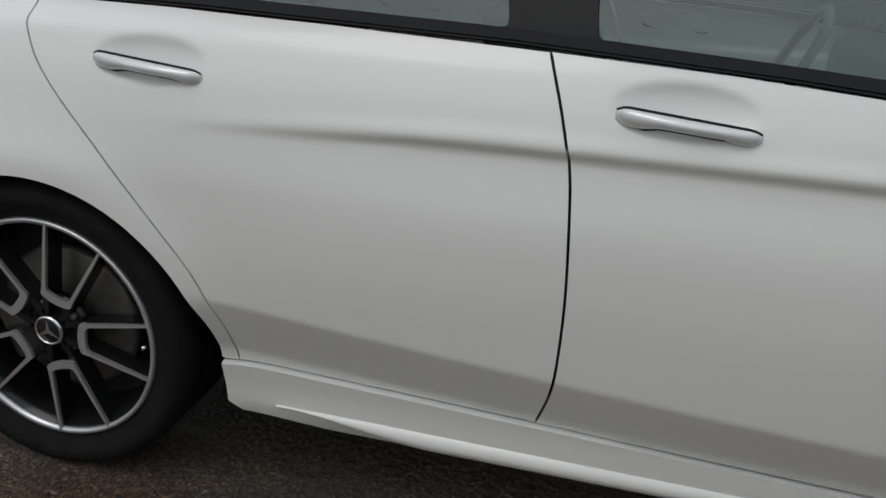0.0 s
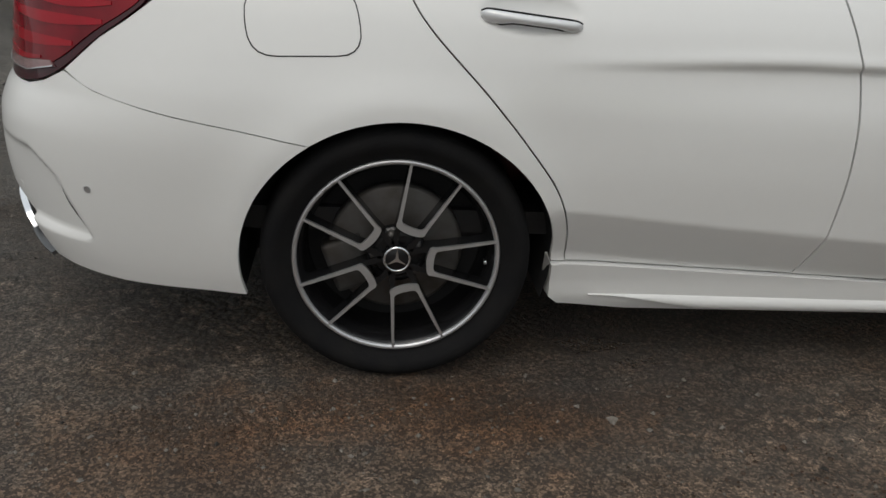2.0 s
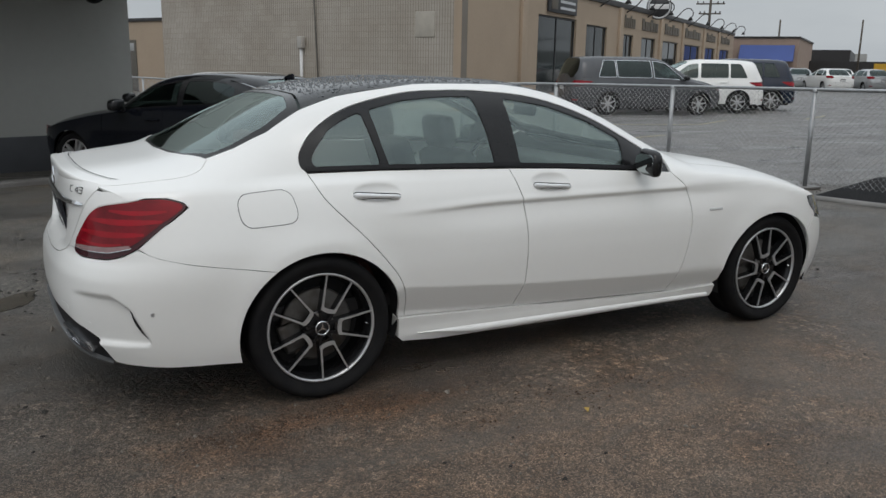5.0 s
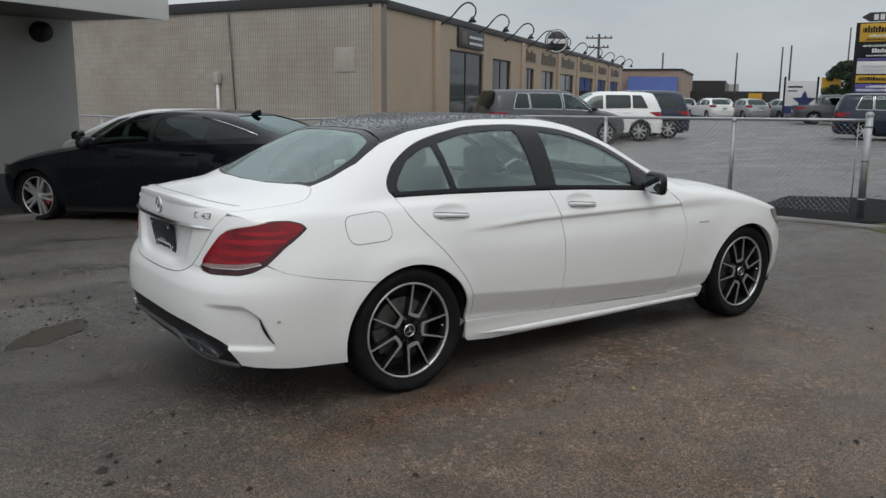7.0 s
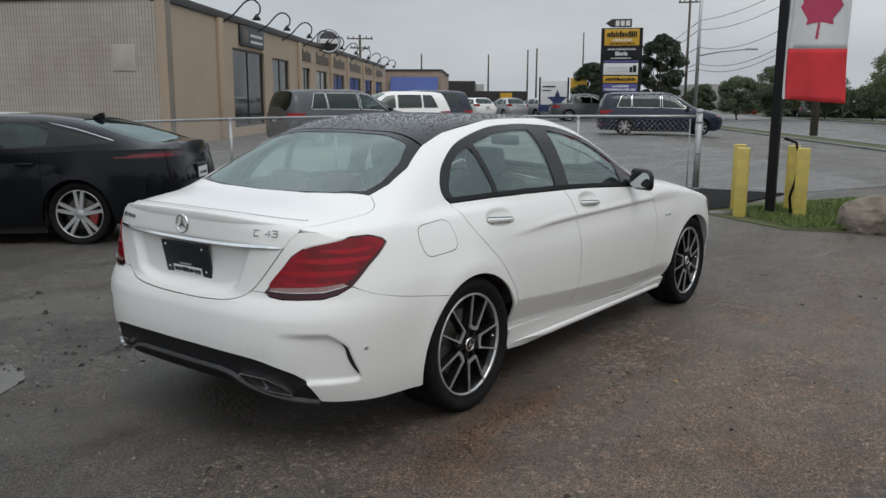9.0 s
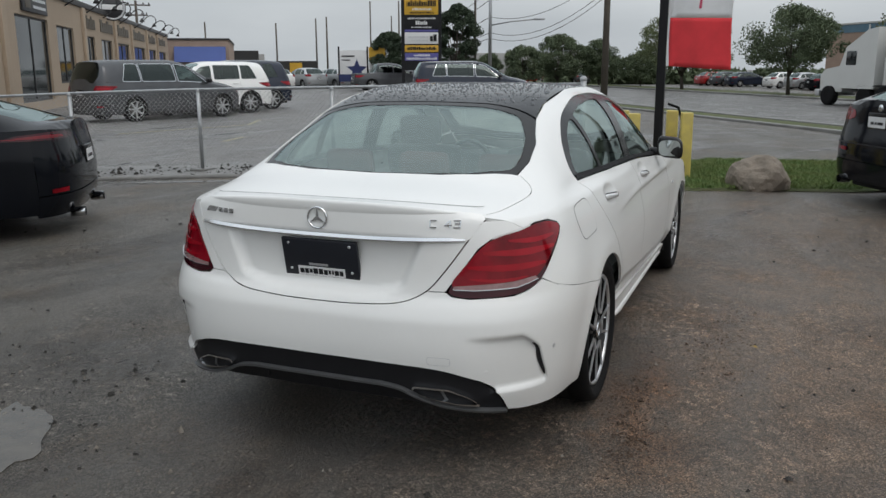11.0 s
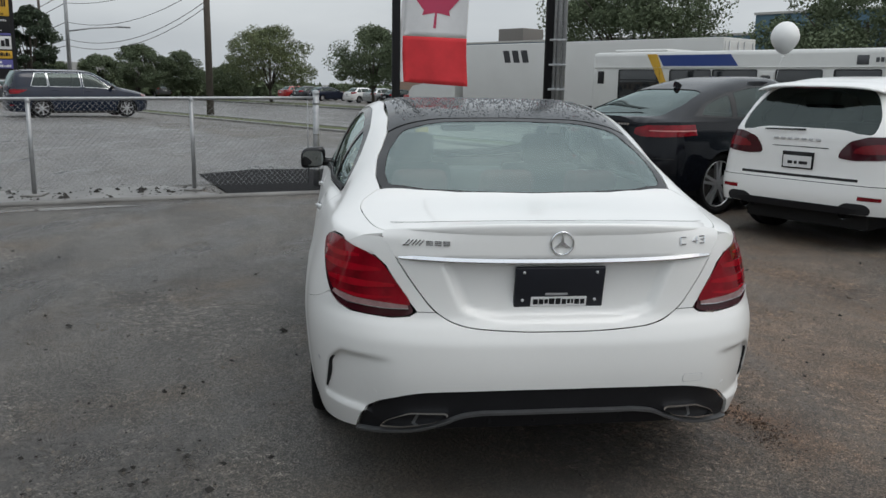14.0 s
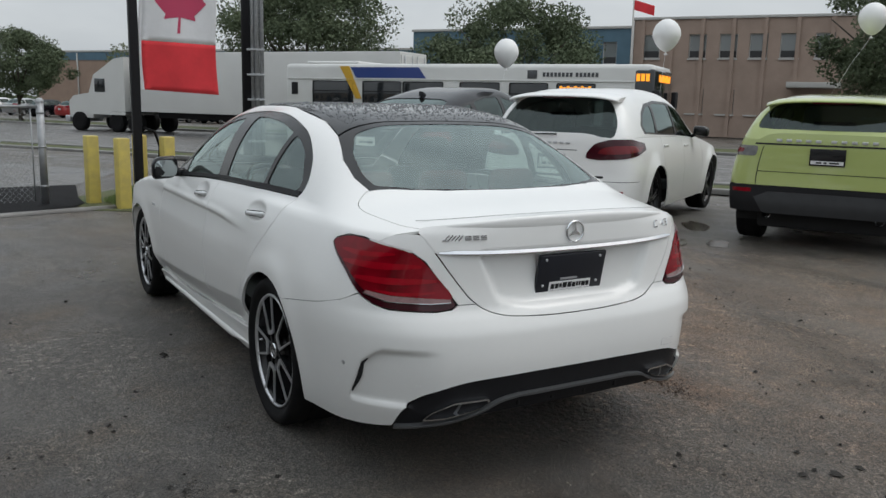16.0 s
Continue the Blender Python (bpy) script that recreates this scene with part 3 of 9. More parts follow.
# sill with its blade
sill_low = lambda x, v: CAR.side(x, v) + Vector((0, -0.012 - 0.012 * ease(0.27, 0.20, v), 0))
sill = [(0.388, 0.312), (0.423, 0.314), (1.04, 0.283), (2.09, 0.231), (2.46, 0.238), (2.46, 0.160), (1.4, 0.160), (0.60, 0.170), (0.42, 0.190), (0.392, 0.215)]
bm = facing(sheet(sill, sill_low, depth=0.06, step=0.02), RIGHT)
part("side_sill", flipped(bm), M["white"], sedan), part("side_sill", bm, M["white"], sedan)


def blade():
    """A tapering ridge along the sill."""
    bm, rows = bmesh.new(), []
    for k in range(61):
        x = 0.50 + 1.92 * k / 60
        t = ease(0.50, 0.85, x)
        zt, zb = 0.222 - 0.016 * max(0.0, x - 0.7), 0.222 - 0.040 * t - 0.010 * max(0.0, x - 0.7)
        zb = min(zb, zt - 0.002)
        row = []
        for f, o in ((0.0, -0.006), (0.06, 0.003), (0.5, 0.015), (0.92, 0.017), (1.0, 0.012), (1.08, -0.006)):
            z = zt + (zb - zt) * f
            row.append(bm.verts.new(sill_low(x, z) + Vector((0, -o * (0.25 + 0.75 * t) - 0.001, 0))))
        rows.append(row)
    for a, b in zip(rows, rows[1:]):
        for j in range(5):
            bm.faces.new((a[j], a[j + 1], b[j + 1], b[j])).smooth = True
    return facing(bm, RIGHT)


bm = blade()
part("sill_blade", flipped(bm), M["white"], sedan), part("sill_blade", bm, M["white"], sedan)

# side windows: black surround, panes, pillar cover
surround = win_top + [(2.033, 0.932), (1.98, 0.932), (1.6, belt_z(1.6)), (1.38, belt_z(1.38)), (0.93, belt_z(0.93)), (0.35, belt_z(0.35))]
tx, tz = [p[0] for p in win_top if p[1] > 1.11], [p[1] for p in win_top if p[1] > 1.11]
zt = lambda x: float(np.interp(x, tx, tz))
quarter_pane = [(0.022, 1.037), (0.15, 1.036), (0.325, 1.035), (0.30, 1.15), (0.275, zt(0.275) - 0.035), (0.2, zt(0.2) - 0.037), (0.11, zt(0.11) - 0.042), (0.035, 1.105), (0.012, 1.065)]
rear_pane = [(0.365, 1.033), (0.65, 1.028), (0.925, 1.02), (0.905, 1.15), (0.87, zt(0.87) - 0.028), (0.7, zt(0.7) - 0.028), (0.5, zt(0.5) - 0.03), (0.32, zt(0.32) - 0.035), (0.34, 1.15)]
front_pane = [(1.075, 1.012), (1.4, 0.997), (1.72, 0.975), (1.74, zt(1.74) - 0.035), (1.55, zt(1.55) - 0.03), (1.3, zt(1.3) - 0.028), (1.05, zt(1.05) - 0.028), (1.06, 1.15)]
panes = [rounded(p, 0.02, 3) for p in (quarter_pane, rear_pane, front_pane)]
frames = both("window_surround", xz(*surround), M["gloss_black"], holes=[xz(*p) for p in panes], lift=-0.004, depth=0.02)
both("quarter_window", xz(*panes[0]), M["glass"], gap=0, depth=0, lift=-0.008)
both("window", xz(*panes[1]), M["glass"], parent=rear_doors, gap=0, depth=0, lift=-0.008)
both("window", xz(*panes[2]), M["glass"], parent=front_doors, gap=0, depth=0, lift=-0.008)
sill_strip = [(x, belt_z(x) + 0.006) for x, _ in belt] + [(x, belt_z(x) + 0.024) for x, _ in belt[::-1]]
both("window_strip", xz(*sill_strip), M["plastic"], gap=0, lift=0.004, depth=0.01)

# roof, panes, boot, bonnet
def top_half(name, pts, material, label="", **kw):
    """A part over the middle, from the outline of its left half (x, y)."""
    half = [(x, CAR.c_at(x, y) if y else 0.0) for x, y in pts]
    return part(name, facing(sheet(mirror2(half), CAR.top, **kw), Vector((0, 0, 1))), material, sedan, label)


roof_side = bow((1.33, 0.54), (1.1, 0.535), (0.6, 0.53), (0.2, 0.535), (0.03, 0.548))
top_half("roof", [(1.40, 0.0), (1.38, 0.3)] + roof_side + [(0.075, 0.3), (0.09, 0.0)], M["glass_roof"], "black wet panoramic glass roof", lift=-0.003)
glass_line = bow((0.02, 0.55), (-0.15, 0.60), (-0.30, 0.613), (-0.415, 0.595))
rear_out = [(0.085, 0.0), (0.07, 0.3)] + glass_line + bow((-0.425, 0.575), (-0.478, 0.45), (-0.512, 0.30), (-0.525, 0.0))
rear_in = [(0.045, 0.0), (0.03, 0.3), (-0.015, 0.485), (-0.15, 0.555), (-0.30, 0.578), (-0.400, 0.565), (-0.474, 0.42), (-0.502, 0.25), (-0.514, 0.0)]
hole = mirror2([(x, CAR.c_at(x, y) if y else 0.0) for x, y in rear_in])
top_half("rear_window_border", rear_out, M["gloss_black"], holes=[rounded(hole, 0.03, 3)], lift=-0.004)
part("rear_window", facing(sheet(rounded(hole, 0.03, 3), CAR.top, gap=0, depth=0, lift=-0.006), Vector((0, 0, 1))), M["glass_rear"], sedan)
shield = [(2.27, 0.0), (2.22, 0.35), (2.08, 0.63)] + bow((2.05, 0.655), (1.6, 0.595), (1.36, 0.54)) + [(1.385, 0.3), (1.405, 0.0)]
s_hole = mirror2([(x, CAR.c_at(x, y) if y else 0.0) for x, y in [(2.18, 0.0), (2.13, 0.35), (2.0, 0.57), (1.6, 0.545), (1.42, 0.49), (1.45, 0.3), (1.47, 0.0)]])
top_half("windscreen_border", shield, M["gloss_black"], holes=[s_hole], lift=-0.004)
part("windscreen", facing(sheet(s_hole, CAR.top, gap=0, depth=0, lift=-0.006), Vector((0, 0, 1))), M["glass_front"], sedan)
lid_edge = bow((-0.415, 0.612), (-0.46, 0.668), (-0.54, 0.68), (-0.74, 0.648), (-0.845, 0.60), (-0.875, 0.56))
lid = [(-0.528, 0.0), (-0.515, 0.30), (-0.48, 0.45), (-0.425, 0.58)] + lid_edge + [(-0.925, 0.40), (-0.94, 0.2), (-0.945, 0.0)]
boot = top_half("boot_lid", lid, M["white"], gap=0.0020, step=0.022)
hood = [(2.30, 0.0), (2.26, 0.35), (2.12, 0.66), (2.3, 0.70), (2.8, 0.70), (3.2, 0.60), (3.33, 0.45), (3.42, 0.2), (3.44, 0.0)]
top_half("bonnet", hood, M["white"])
cowl = [(2.265, 0.0), (2.215, 0.35), (2.085, 0.65), (2.125, 0.665), (2.265, 0.35), (2.305, 0.0)]
top_half("cowl", cowl, M["plastic"], lift=-0.006)

# rear end
def yz(*pts):
    """Rear-view points (y to the left, height)."""
    return [(CAR.u_y(y, z), z) for y, z in pts]


def behind(name, poly, material, parent=None, label="", **kw):
    return part(name, sheet(poly, CAR.rear, way=BACK, **kw), material, parent or sedan, label)


low_edge = bow((0.617, 0.965), (0.585, 0.92), (0.505, 0.80), (0.43, 0.712), (0.335, 0.670), (0.16, 0.654), (0.0, 0.651))
lid_face = [(0.0, 1.012), (0.2, 1.010), (0.4, 1.004), (0.52, 0.998), (0.595, 0.989), (0.615, 0.978)] + low_edge
half = yz(*[(y, z) for y, z in lid_face])
half = [(u if i not in (0, len(half) - 1) else 0.0, z) for i, (u, z) in enumerate(half)]
face_poly = half + [(-u, z) for u, z in reversed(half) if abs(u) > 1e-6]
behind("boot_face", face_poly, M["white"], boot, gap=0.0020, step=0.013, depth=0.006)

lamp_half = yz((0.503, 0.718), (0.555, 0.790), (0.605, 0.866), (0.65, 0.905))
lamp_half += [(CAR.u_x(x, z), z) for x, z in ((-0.76, 0.925), (-0.70, 0.939), (-0.62, 0.939), (-0.56, 0.921), (-0.545, 0.903), (-0.60, 0.86), (-0.66, 0.82), (-0.745, 0.745), (-0.80, 0.715), (-0.85, 0.698))]
lamp_half += yz((0.585, 0.692), (0.525, 0.700))
cx, cz = sum(q[0] for q in lamp_half) / len(lamp_half), sum(q[1] for q in lamp_half) / len(lamp_half)
lamp_round = [(cx + (u - cx) * 1.0, cz + (z - cz) * 1.01) for u, z in lamp_half]
for _ in range(3):
    lamp_round = [(a[0] * w + b[0] * (1 - w), a[1] * w + b[1] * (1 - w)) for a, b in zip(lamp_round, lamp_round[1:] + lamp_round[:1]) for w in (0.75, 0.25)]
filler = [p for p in low_edge if 0.715 < p[1]]
filler = yz(*[(y + 0.0022, z - 0.001) for y, z in filler]) + yz((0.436, 0.714), (0.499, 0.714), (0.553, 0.792), (0.603, 0.868), (0.648, 0.907))
filler += [(CAR.u_x(-0.762, 0.929), 0.929), (CAR.u_x(-0.80, 0.957), 0.957)]
for sg in (1, -1):
    behind("lamp_surround", [(sg * u, z) for u, z in filler], M["white"], gap=0.0004, step=0.015)
corner = yz((0.55, 0.90), (0.60, 0.962)) + [(CAR.u_x(x, z), z) for x, z in ((-0.84, 0.962), (-0.74, 0.956), (-0.72, 0.93), (-0.80, 0.90))]
for sg in (1, -1):
    behind("corner_skin", [(sg * u, z) for u, z in corner], M["white"], gap=0, step=0.015, lift=-0.0025, depth=0)
mid_u, mid_z = np.mean([p[0] for p in lamp_half]), np.mean([p[1] for p in lamp_half])
inner_lamp = [(mid_u + (u - mid_u) * 0.95, mid_z + (z - mid_z) * 0.86 + 0.012) for u, z in lamp_round]
for sg in (1, -1):
    turn_over = lambda poly: [(sg * u, z) for u, z in poly]
    lamp = behind("tail_lamp", turn_over(lamp_round), M["lamp_dark"], label="red tail lamp with a smoked rim", step=0.02, lift=0.003)
    behind("lens", turn_over(inner_lamp), M["lamp_red"], lamp, lift=0.006, depth=0.004, gap=0)
    u0, u1 = min(p[0] for p in inner_lamp), max(p[0] for p in inner_lamp)
    for k, (za, zb, f0, f1) in enumerate(((0.846, 0.868, 0.24, 0.84), (0.796, 0.818, 0.12, 0.70), (0.886, 0.902, 0.44, 0.88), (0.758, 0.768, 0.12, 0.52))):
        bar = [(u0 + (u1 - u0) * (f0 + (f1 - f0) * j / 8), za - 0.012 * math.sin(j / 8 * 3.1)) for j in range(9)]
        bar += [(u, z + 0.002 + (zb - za) * math.sin(math.pi * (0.5 + j) / 9) ** 0.6) for (u, z), j in zip(bar[::-1], range(9))]
        behind("light_guide", turn_over(bar), M["lamp_red_lit"], lamp, lift=0.008, depth=0.004, gap=0)
    low = [(CAR.u_y(0.527, 0.72), 0.722), (CAR.u_y(0.60, 0.72), 0.719), (CAR.u_x(-0.84, 0.725), 0.724), (CAR.u_x(-0.765, 0.745), 0.746)]
    strip = low + [(u - 0.012, z + w) for (u, z), w in zip(low[:0:-1], (0.012, 0.022, 0.020))] + [(low[0][0] + 0.004, low[0][1] + 0.013)]
    behind("reversing_lens", turn_over(strip), M["lamp_clear"], lamp, lift=0.008, depth=0.004, gap=0)
    thin = low + [(u, z + 0.0025) for u, z in low[::-1]]
    behind("lens_edge", turn_over(thin), M["chrome"], lamp, lift=0.010, depth=0.003, gap=0)

# bumper
b_half = yz(*[(y, z - 0.0012) for y, z in low_edge[::-1] if z < 0.712])
b_half[0] = (0.0, 0.6498)
b_half += yz((0.434, 0.7125), (0.500, 0.7125), (0.523, 0.697), (0.585, 0.6895))
b_half += [(CAR.u_x(x, z), z) for x, z in ((-0.85, 0.6955), (-0.80, 0.7125), (-0.747, 0.742))]
b_half += [(CAR.u_x(x, z), z) for x, z in bow((-0.676, 0.7084), (-0.53, 0.6734), (-0.32, 0.6374), (-0.208, 0.6178))]
b_half += [(CAR.u_x(x, z), z) for x, z in arch_rear(126, 190) if z > 0.25]
b_half += [(CAR.u_x(-0.36, 0.225), 0.225), (CAR.u_x(-0.65, 0.236), 0.236), (CAR.u_y(0.75, 0.252), 0.250)]
dif_top = bow((0.708, 0.258), (0.690, 0.325), (0.655, 0.368), (0.60, 0.402), (0.475, 0.437), (0.25, 0.448), (0.0, 0.449))
b_half += yz(*dif_top)[:-1] + [(0.0, 0.449)]
bumper_poly = b_half + [(-u, z) for u, z in reversed(b_half) if abs(u) > 1e-6]
bumper = behind("rear_bumper", bumper_poly, M["white"], gap=0.0008, step=0.011)
d_half = [(0.0, 0.446)] + yz(*[(y - 0.003, z - 0.003) for y, z in dif_top[::-1]])[1:] + yz((0.64, 0.264), (0.50, 0.286), (0.415, 0.318), (0.335, 0.352), (0.30, 0.362)) + [(0.0, 0.364)]
dif_poly = d_half + [(-u, z) for u, z in reversed(d_half) if abs(u) > 1e-6]
behind("diffuser", dif_poly, M["plastic"], label="black rear diffuser panel", lift=-0.010, depth=0.05)
lip = yz(*bow((0.700, 0.252), (0.62, 0.262), (0.51, 0.282), (0.415, 0.314), (0.345, 0.346), (0.27, 0.358)))
lip = [(0.0, 0.359)] + lip[::-1] + [(u, z + 0.009) for u, z in lip] + [(0.0, 0.368)]
behind("diffuser_lip", lip + [(-u, z) for u, z in reversed(lip) if abs(u) > 1e-6], M["lip"], lift=0.010, depth=0.05, gap=0)
low_black = [(u, z) for u, z in yz((0.60, 0.262), (0.50, 0.28), (0.415, 0.312), (0.335, 0.346), (0.27, 0.356))]
low_black = [(0.0, 0.358)] + low_black[::-1] + yz((0.5, 0.262), (0.3, 0.275)) + [(0.0, 0.275)]
behind("under_panel", low_black + [(-u, z) for u, z in reversed(low_black) if abs(u) > 1e-6], M["plastic"], lift=-0.03, depth=0)
for k in (-0.24, -0.08, 0.08, 0.24):
    part("diffuser_fin", box(-0.985, -0.80, k - 0.006, k + 0.006, 0.305, 0.355, 0.003), M["plastic"], sedan)
for sg in (1, -1):
    edge = [(0.628, 0.286), (0.55, 0.292), (0.44, 0.322), (0.388, 0.350), (0.395, 0.366), (0.525, 0.360), (0.60, 0.322)]
    tip = rounded(yz(*[(sg * y, z) for y, z in edge]), 0.014, 4)
    core = rounded(yz(*[(sg * (0.50 + (y - 0.50) * 0.94), 0.328 + (z - 0.328) * 0.80) for y, z in edge]), 0.012, 4)
    ex = behind("exhaust_tip", tip, M["chrome"], label="chrome twin exhaust trim", holes=[core], gap=0, depth=0.03, lift=0.005)
    part("exhaust_cavity", sheet(core, CAR.rear, gap=0, depth=0, lift=-0.03, way=BACK), M["void"], ex)
    mid = [(CAR.u_y(sg * 0.520, 0.31), 0.303), (CAR.u_y(sg * 0.510, 0.31), 0.303), (CAR.u_y(sg * 0.485, 0.31), 0.354), (CAR.u_y(sg * 0.495, 0.31), 0.354)]
    part("exhaust_divider", sheet(mid, CAR.rear, gap=0, depth=0.03, way=BACK, lift=-0.008), M["lip"], ex)
    brow = [(z, 0.818 - 0.10 * max(0.0, z - 0.38) - 2.6 * max(0.0, z - 0.49) ** 1.5) for z in np.linspace(0.372, 0.515, 10)]
    slot = [(CAR.u_y(sg * (y - 0.003), z), z) for z, y in brow] + [(CAR.u_y(sg * (y - 0.008 - 0.010 * math.sin(math.pi * (z - 0.365) / 0.16)), z), z) for z, y in reversed(brow)]
    behind("air_slot", slot, M["void"], bumper, gap=0, lift=0.004, depth=0.004, step=0.012)
    for yy, zz in ((0.645, 0.418), (0.0, 0.0)):
        if zz:
            eye = [(CAR.u_y(sg * yy, zz) + 0.011 * math.cos(a), zz + 0.011 * math.sin(a)) for a in np.linspace(0, 2 * math.pi, 14)[:-1]]
            behind("parking_sensor", eye, M["white"], bumper, gap=0.001, lift=0.001, depth=0.004)
    eye = [(sg * CAR.u_x(-0.712, 0.48) + 0.010 * math.cos(a), 0.48 + 0.010 * math.sin(a)) for a in np.linspace(0, 2 * math.pi, 14)[:-1]]
    behind("parking_sensor", eye, M["satin"], bumper, gap=0.001, lift=0.001, depth=0.004)

# spoiler lip, chrome bar, plate, badges
def spoiler():
    bm = bmesh.new()
    n, rows = 40, []
    for k in range(n + 1):
        y = -0.592 + 1.184 * k / n
        f = ease(0.592, 0.36, abs(y))
        xr = CAR.rear(CAR.u_y(y, 1.0), 1.0).x
        deck = lambda x: CAR.top(x, CAR.c_at(x, y)).z
        xj, xe = xr + 0.072, max(xr + 0.02, -0.945)
        zj, ze = deck(xj), deck(max(xe, xr + 0.03))
        prof = [(xj + 0.004, zj - 0.004), (xj + 0.002, zj + 0.0010), (xr + 0.045, zj + 0.002 + 0.002 * f), (xr + 0.020, ze + 0.002 + 0.004 * f), (xr + 0.004, ze + 0.002 + 0.007 * f), (xr - 0.003, ze + 0.001 + 0.006 * f), (xr - 0.006, ze - 0.005 + 0.003 * f), (xr - 0.004, 0.984 + 0.004 * f), (xr + 0.002, 0.968)]
        sink = 0.007 * ease(0.55, 0.592, abs(y))
        rows.append([bm.verts.new((px + sink, y, pz - sink)) for px, pz in prof])
    for a, b in zip(rows, rows[1:]):
        for j in range(len(a) - 1):
            bm.faces.new((a[j], a[j + 1], b[j + 1], b[j])).smooth = True
    return facing(bm, Vector((0, 0, 1)))


part("spoiler_lip", spoiler(), M["white"], boot)
line = bmesh.new()
rows = []
for k in range(41):
    y = -0.584 + 1.168 * k / 40
    xr = CAR.rear(CAR.u_y(y, 1.0), 1.0).x
    rows.append([line.verts.new(CAR.top(xr + q, CAR.c_at(xr + q, y)) + Vector((0, 0, 0.0016))) for q in (0.0730, 0.0765)])
for a, b in zip(rows, rows[1:]):
    line.faces.new((a[0], a[1], b[1], b[0]))
part("spoiler_joint", facing(line, Vector((0, 0, 1))), M["void"], boot)
eye = rounded(yz((-0.452, 0.455), (-0.535, 0.452), (-0.535, 0.482), (-0.452, 0.485)), 0.01, 3)
behind("towing_eye_gap", eye, M["satin"], bumper, gap=0, lift=0.0004, depth=0)
behind("towing_eye_cover", eye, M["white"], bumper, gap=0.0018, lift=0.0012, depth=0.002)
bar, rows = bmesh.new(), []
for k in range(49):
    y = -0.562 + 1.124 * k / 48
    z0 = 0.886 + 0.010 * (abs(y) / 0.56) ** 2
    h = 0.5 + 0.5 * ease(0.562, 0.50, abs(y))
    rows.append([])
    for z, o in ((0.017, 0.0), (0.015, 0.006), (0.004, 0.013), (0.0, 0.012), (-0.001, -0.03)):
        q = CAR.rear(CAR.u_y(y, z0), z0)
        rows[-1].append(bar.verts.new((q.x - CAR.dent(q.y, z0) - o * h, q.y, z0 + z * h)))
for a, b in zip(rows, rows[1:]):
    for j in range(4):
        bar.faces.new((a[j], a[j + 1], b[j + 1], b[j]))
part("chrome_bar", facing(bar, BACK), M["chrome"], boot, "chrome strip across the boot lid")
plate_x = lambda z: CAR.rear(0.0, z).x - 0.008
tilt = math.atan2(plate_x(0.87) - plate_x(0.72), 0.15)
PLATE = Matrix.Translation((plate_x(0.797), 0, 0.797)) @ Matrix.Rotation(-0.19, 4, "Y")
pl = box(-0.012, 0.004, -0.16, 0.16, -0.078, 0.078, 0.004)
pl.transform(PLATE)
plate = part("plate_holder", pl, mat("dark_plate", (0.010, 0.012, 0.019), 0.4, vary=0.3, scale=20), sedan, "black dealer plate with a white strip")
for nm, y0, y1, z0, z1, mm in (("strip", -0.10, 0.10, -0.068, -0.032, "sign_white"), ("screw", -0.03, 0.05, -0.026, -0.018, "sign_grey")):
    b = box(-0.0145, -0.011, y0, y1, z0, z1)
    b.transform(PLATE)
    part(nm, b, mat(nm, (0.8, 0.8, 0.8) if nm == "strip" else (0.35, 0.35, 0.36), 0.4), plate)
for y0, z0 in ((0.13, 0.06), (-0.13, 0.06), (0.13, -0.045), (-0.13, -0.045)):
    b = lathe([(0.001, -0.0155), (0.005, -0.015), (0.006, -0.011)], 10, axis="x", centre=(0, y0, z0))
    b.transform(PLATE)
    part("screw", b, M["satin"], plate)
y0 = 0.092
for wide in (0.017, 0.016, 0.012, 0.020, 0.018, 0.016, 0.010, 0.008, 0.017, 0.015):
    b = box(-0.0158, -0.0135, y0 - wide, y0, -0.060 + 0.003 * (wide < 0.015), -0.041 + 0.003 * (wide > 0.0175))
    b.transform(PLATE)
    part("dark_bar", b, M["plastic"], plate)
    y0 -= wide + 0.004


def on_lid(y, z, lift=0.004):
    return CAR.rear(CAR.u_y(y, z), z) + Vector((-lift, 0, 0))


ring = lathe([(0.036, 0.0), (0.037, -0.006), (0.041, -0.006), (0.043, 0.0)], 40, axis="x", centre=on_lid(0, 0.956))
for j in range(3):
    a = radians(90 + 120 * j)
    b = prism([(0.038 * math.cos(a), 0.038 * math.sin(a)), (0.007 * math.cos(a + 1.05), 0.007 * math.sin(a + 1.05)), (0, 0), (0.007 * math.cos(a - 1.05), 0.007 * math.sin(a - 1.05))], 0.004)
    b.transform(Matrix.Translation(on_lid(0, 0.956, 0.004)) @ Matrix(((0, 0, -1, 0), (1, 0, 0, 0), (0, 1, 0, 0), (0, 0, 0, 1))))
    ring = join(ring, b)
part("round_emblem", ring, M["chrome"], boot)


def strokes(name, at, bars):
    for y0, z0, y1, z1 in bars:
        bm = bmesh.new()
        p, q = on_lid(at[0] - y0, at[1] + z0, 0.0), on_lid(at[0] - y1, at[1] + z1, 0.0)
        d = (q - p).normalized()
        e = Vector((-1, 0, 0)).cross(d) * 0.0022
        vs = [bm.verts.new(c + Vector((-h, 0, 0))) for h in (0.004, -0.002) for c in (p - e, p + e, q + e, q - e)]
        for f in ((0, 1, 2, 3), (0, 4, 5, 1), (1, 5, 6, 2), (2, 6, 7, 3), (3, 7, 4, 0)):
            bm.faces.new([vs[i] for i in f])
        bmesh.ops.recalc_face_normals(bm, faces=bm.faces)
        part(name, bm, M["chrome"], boot)


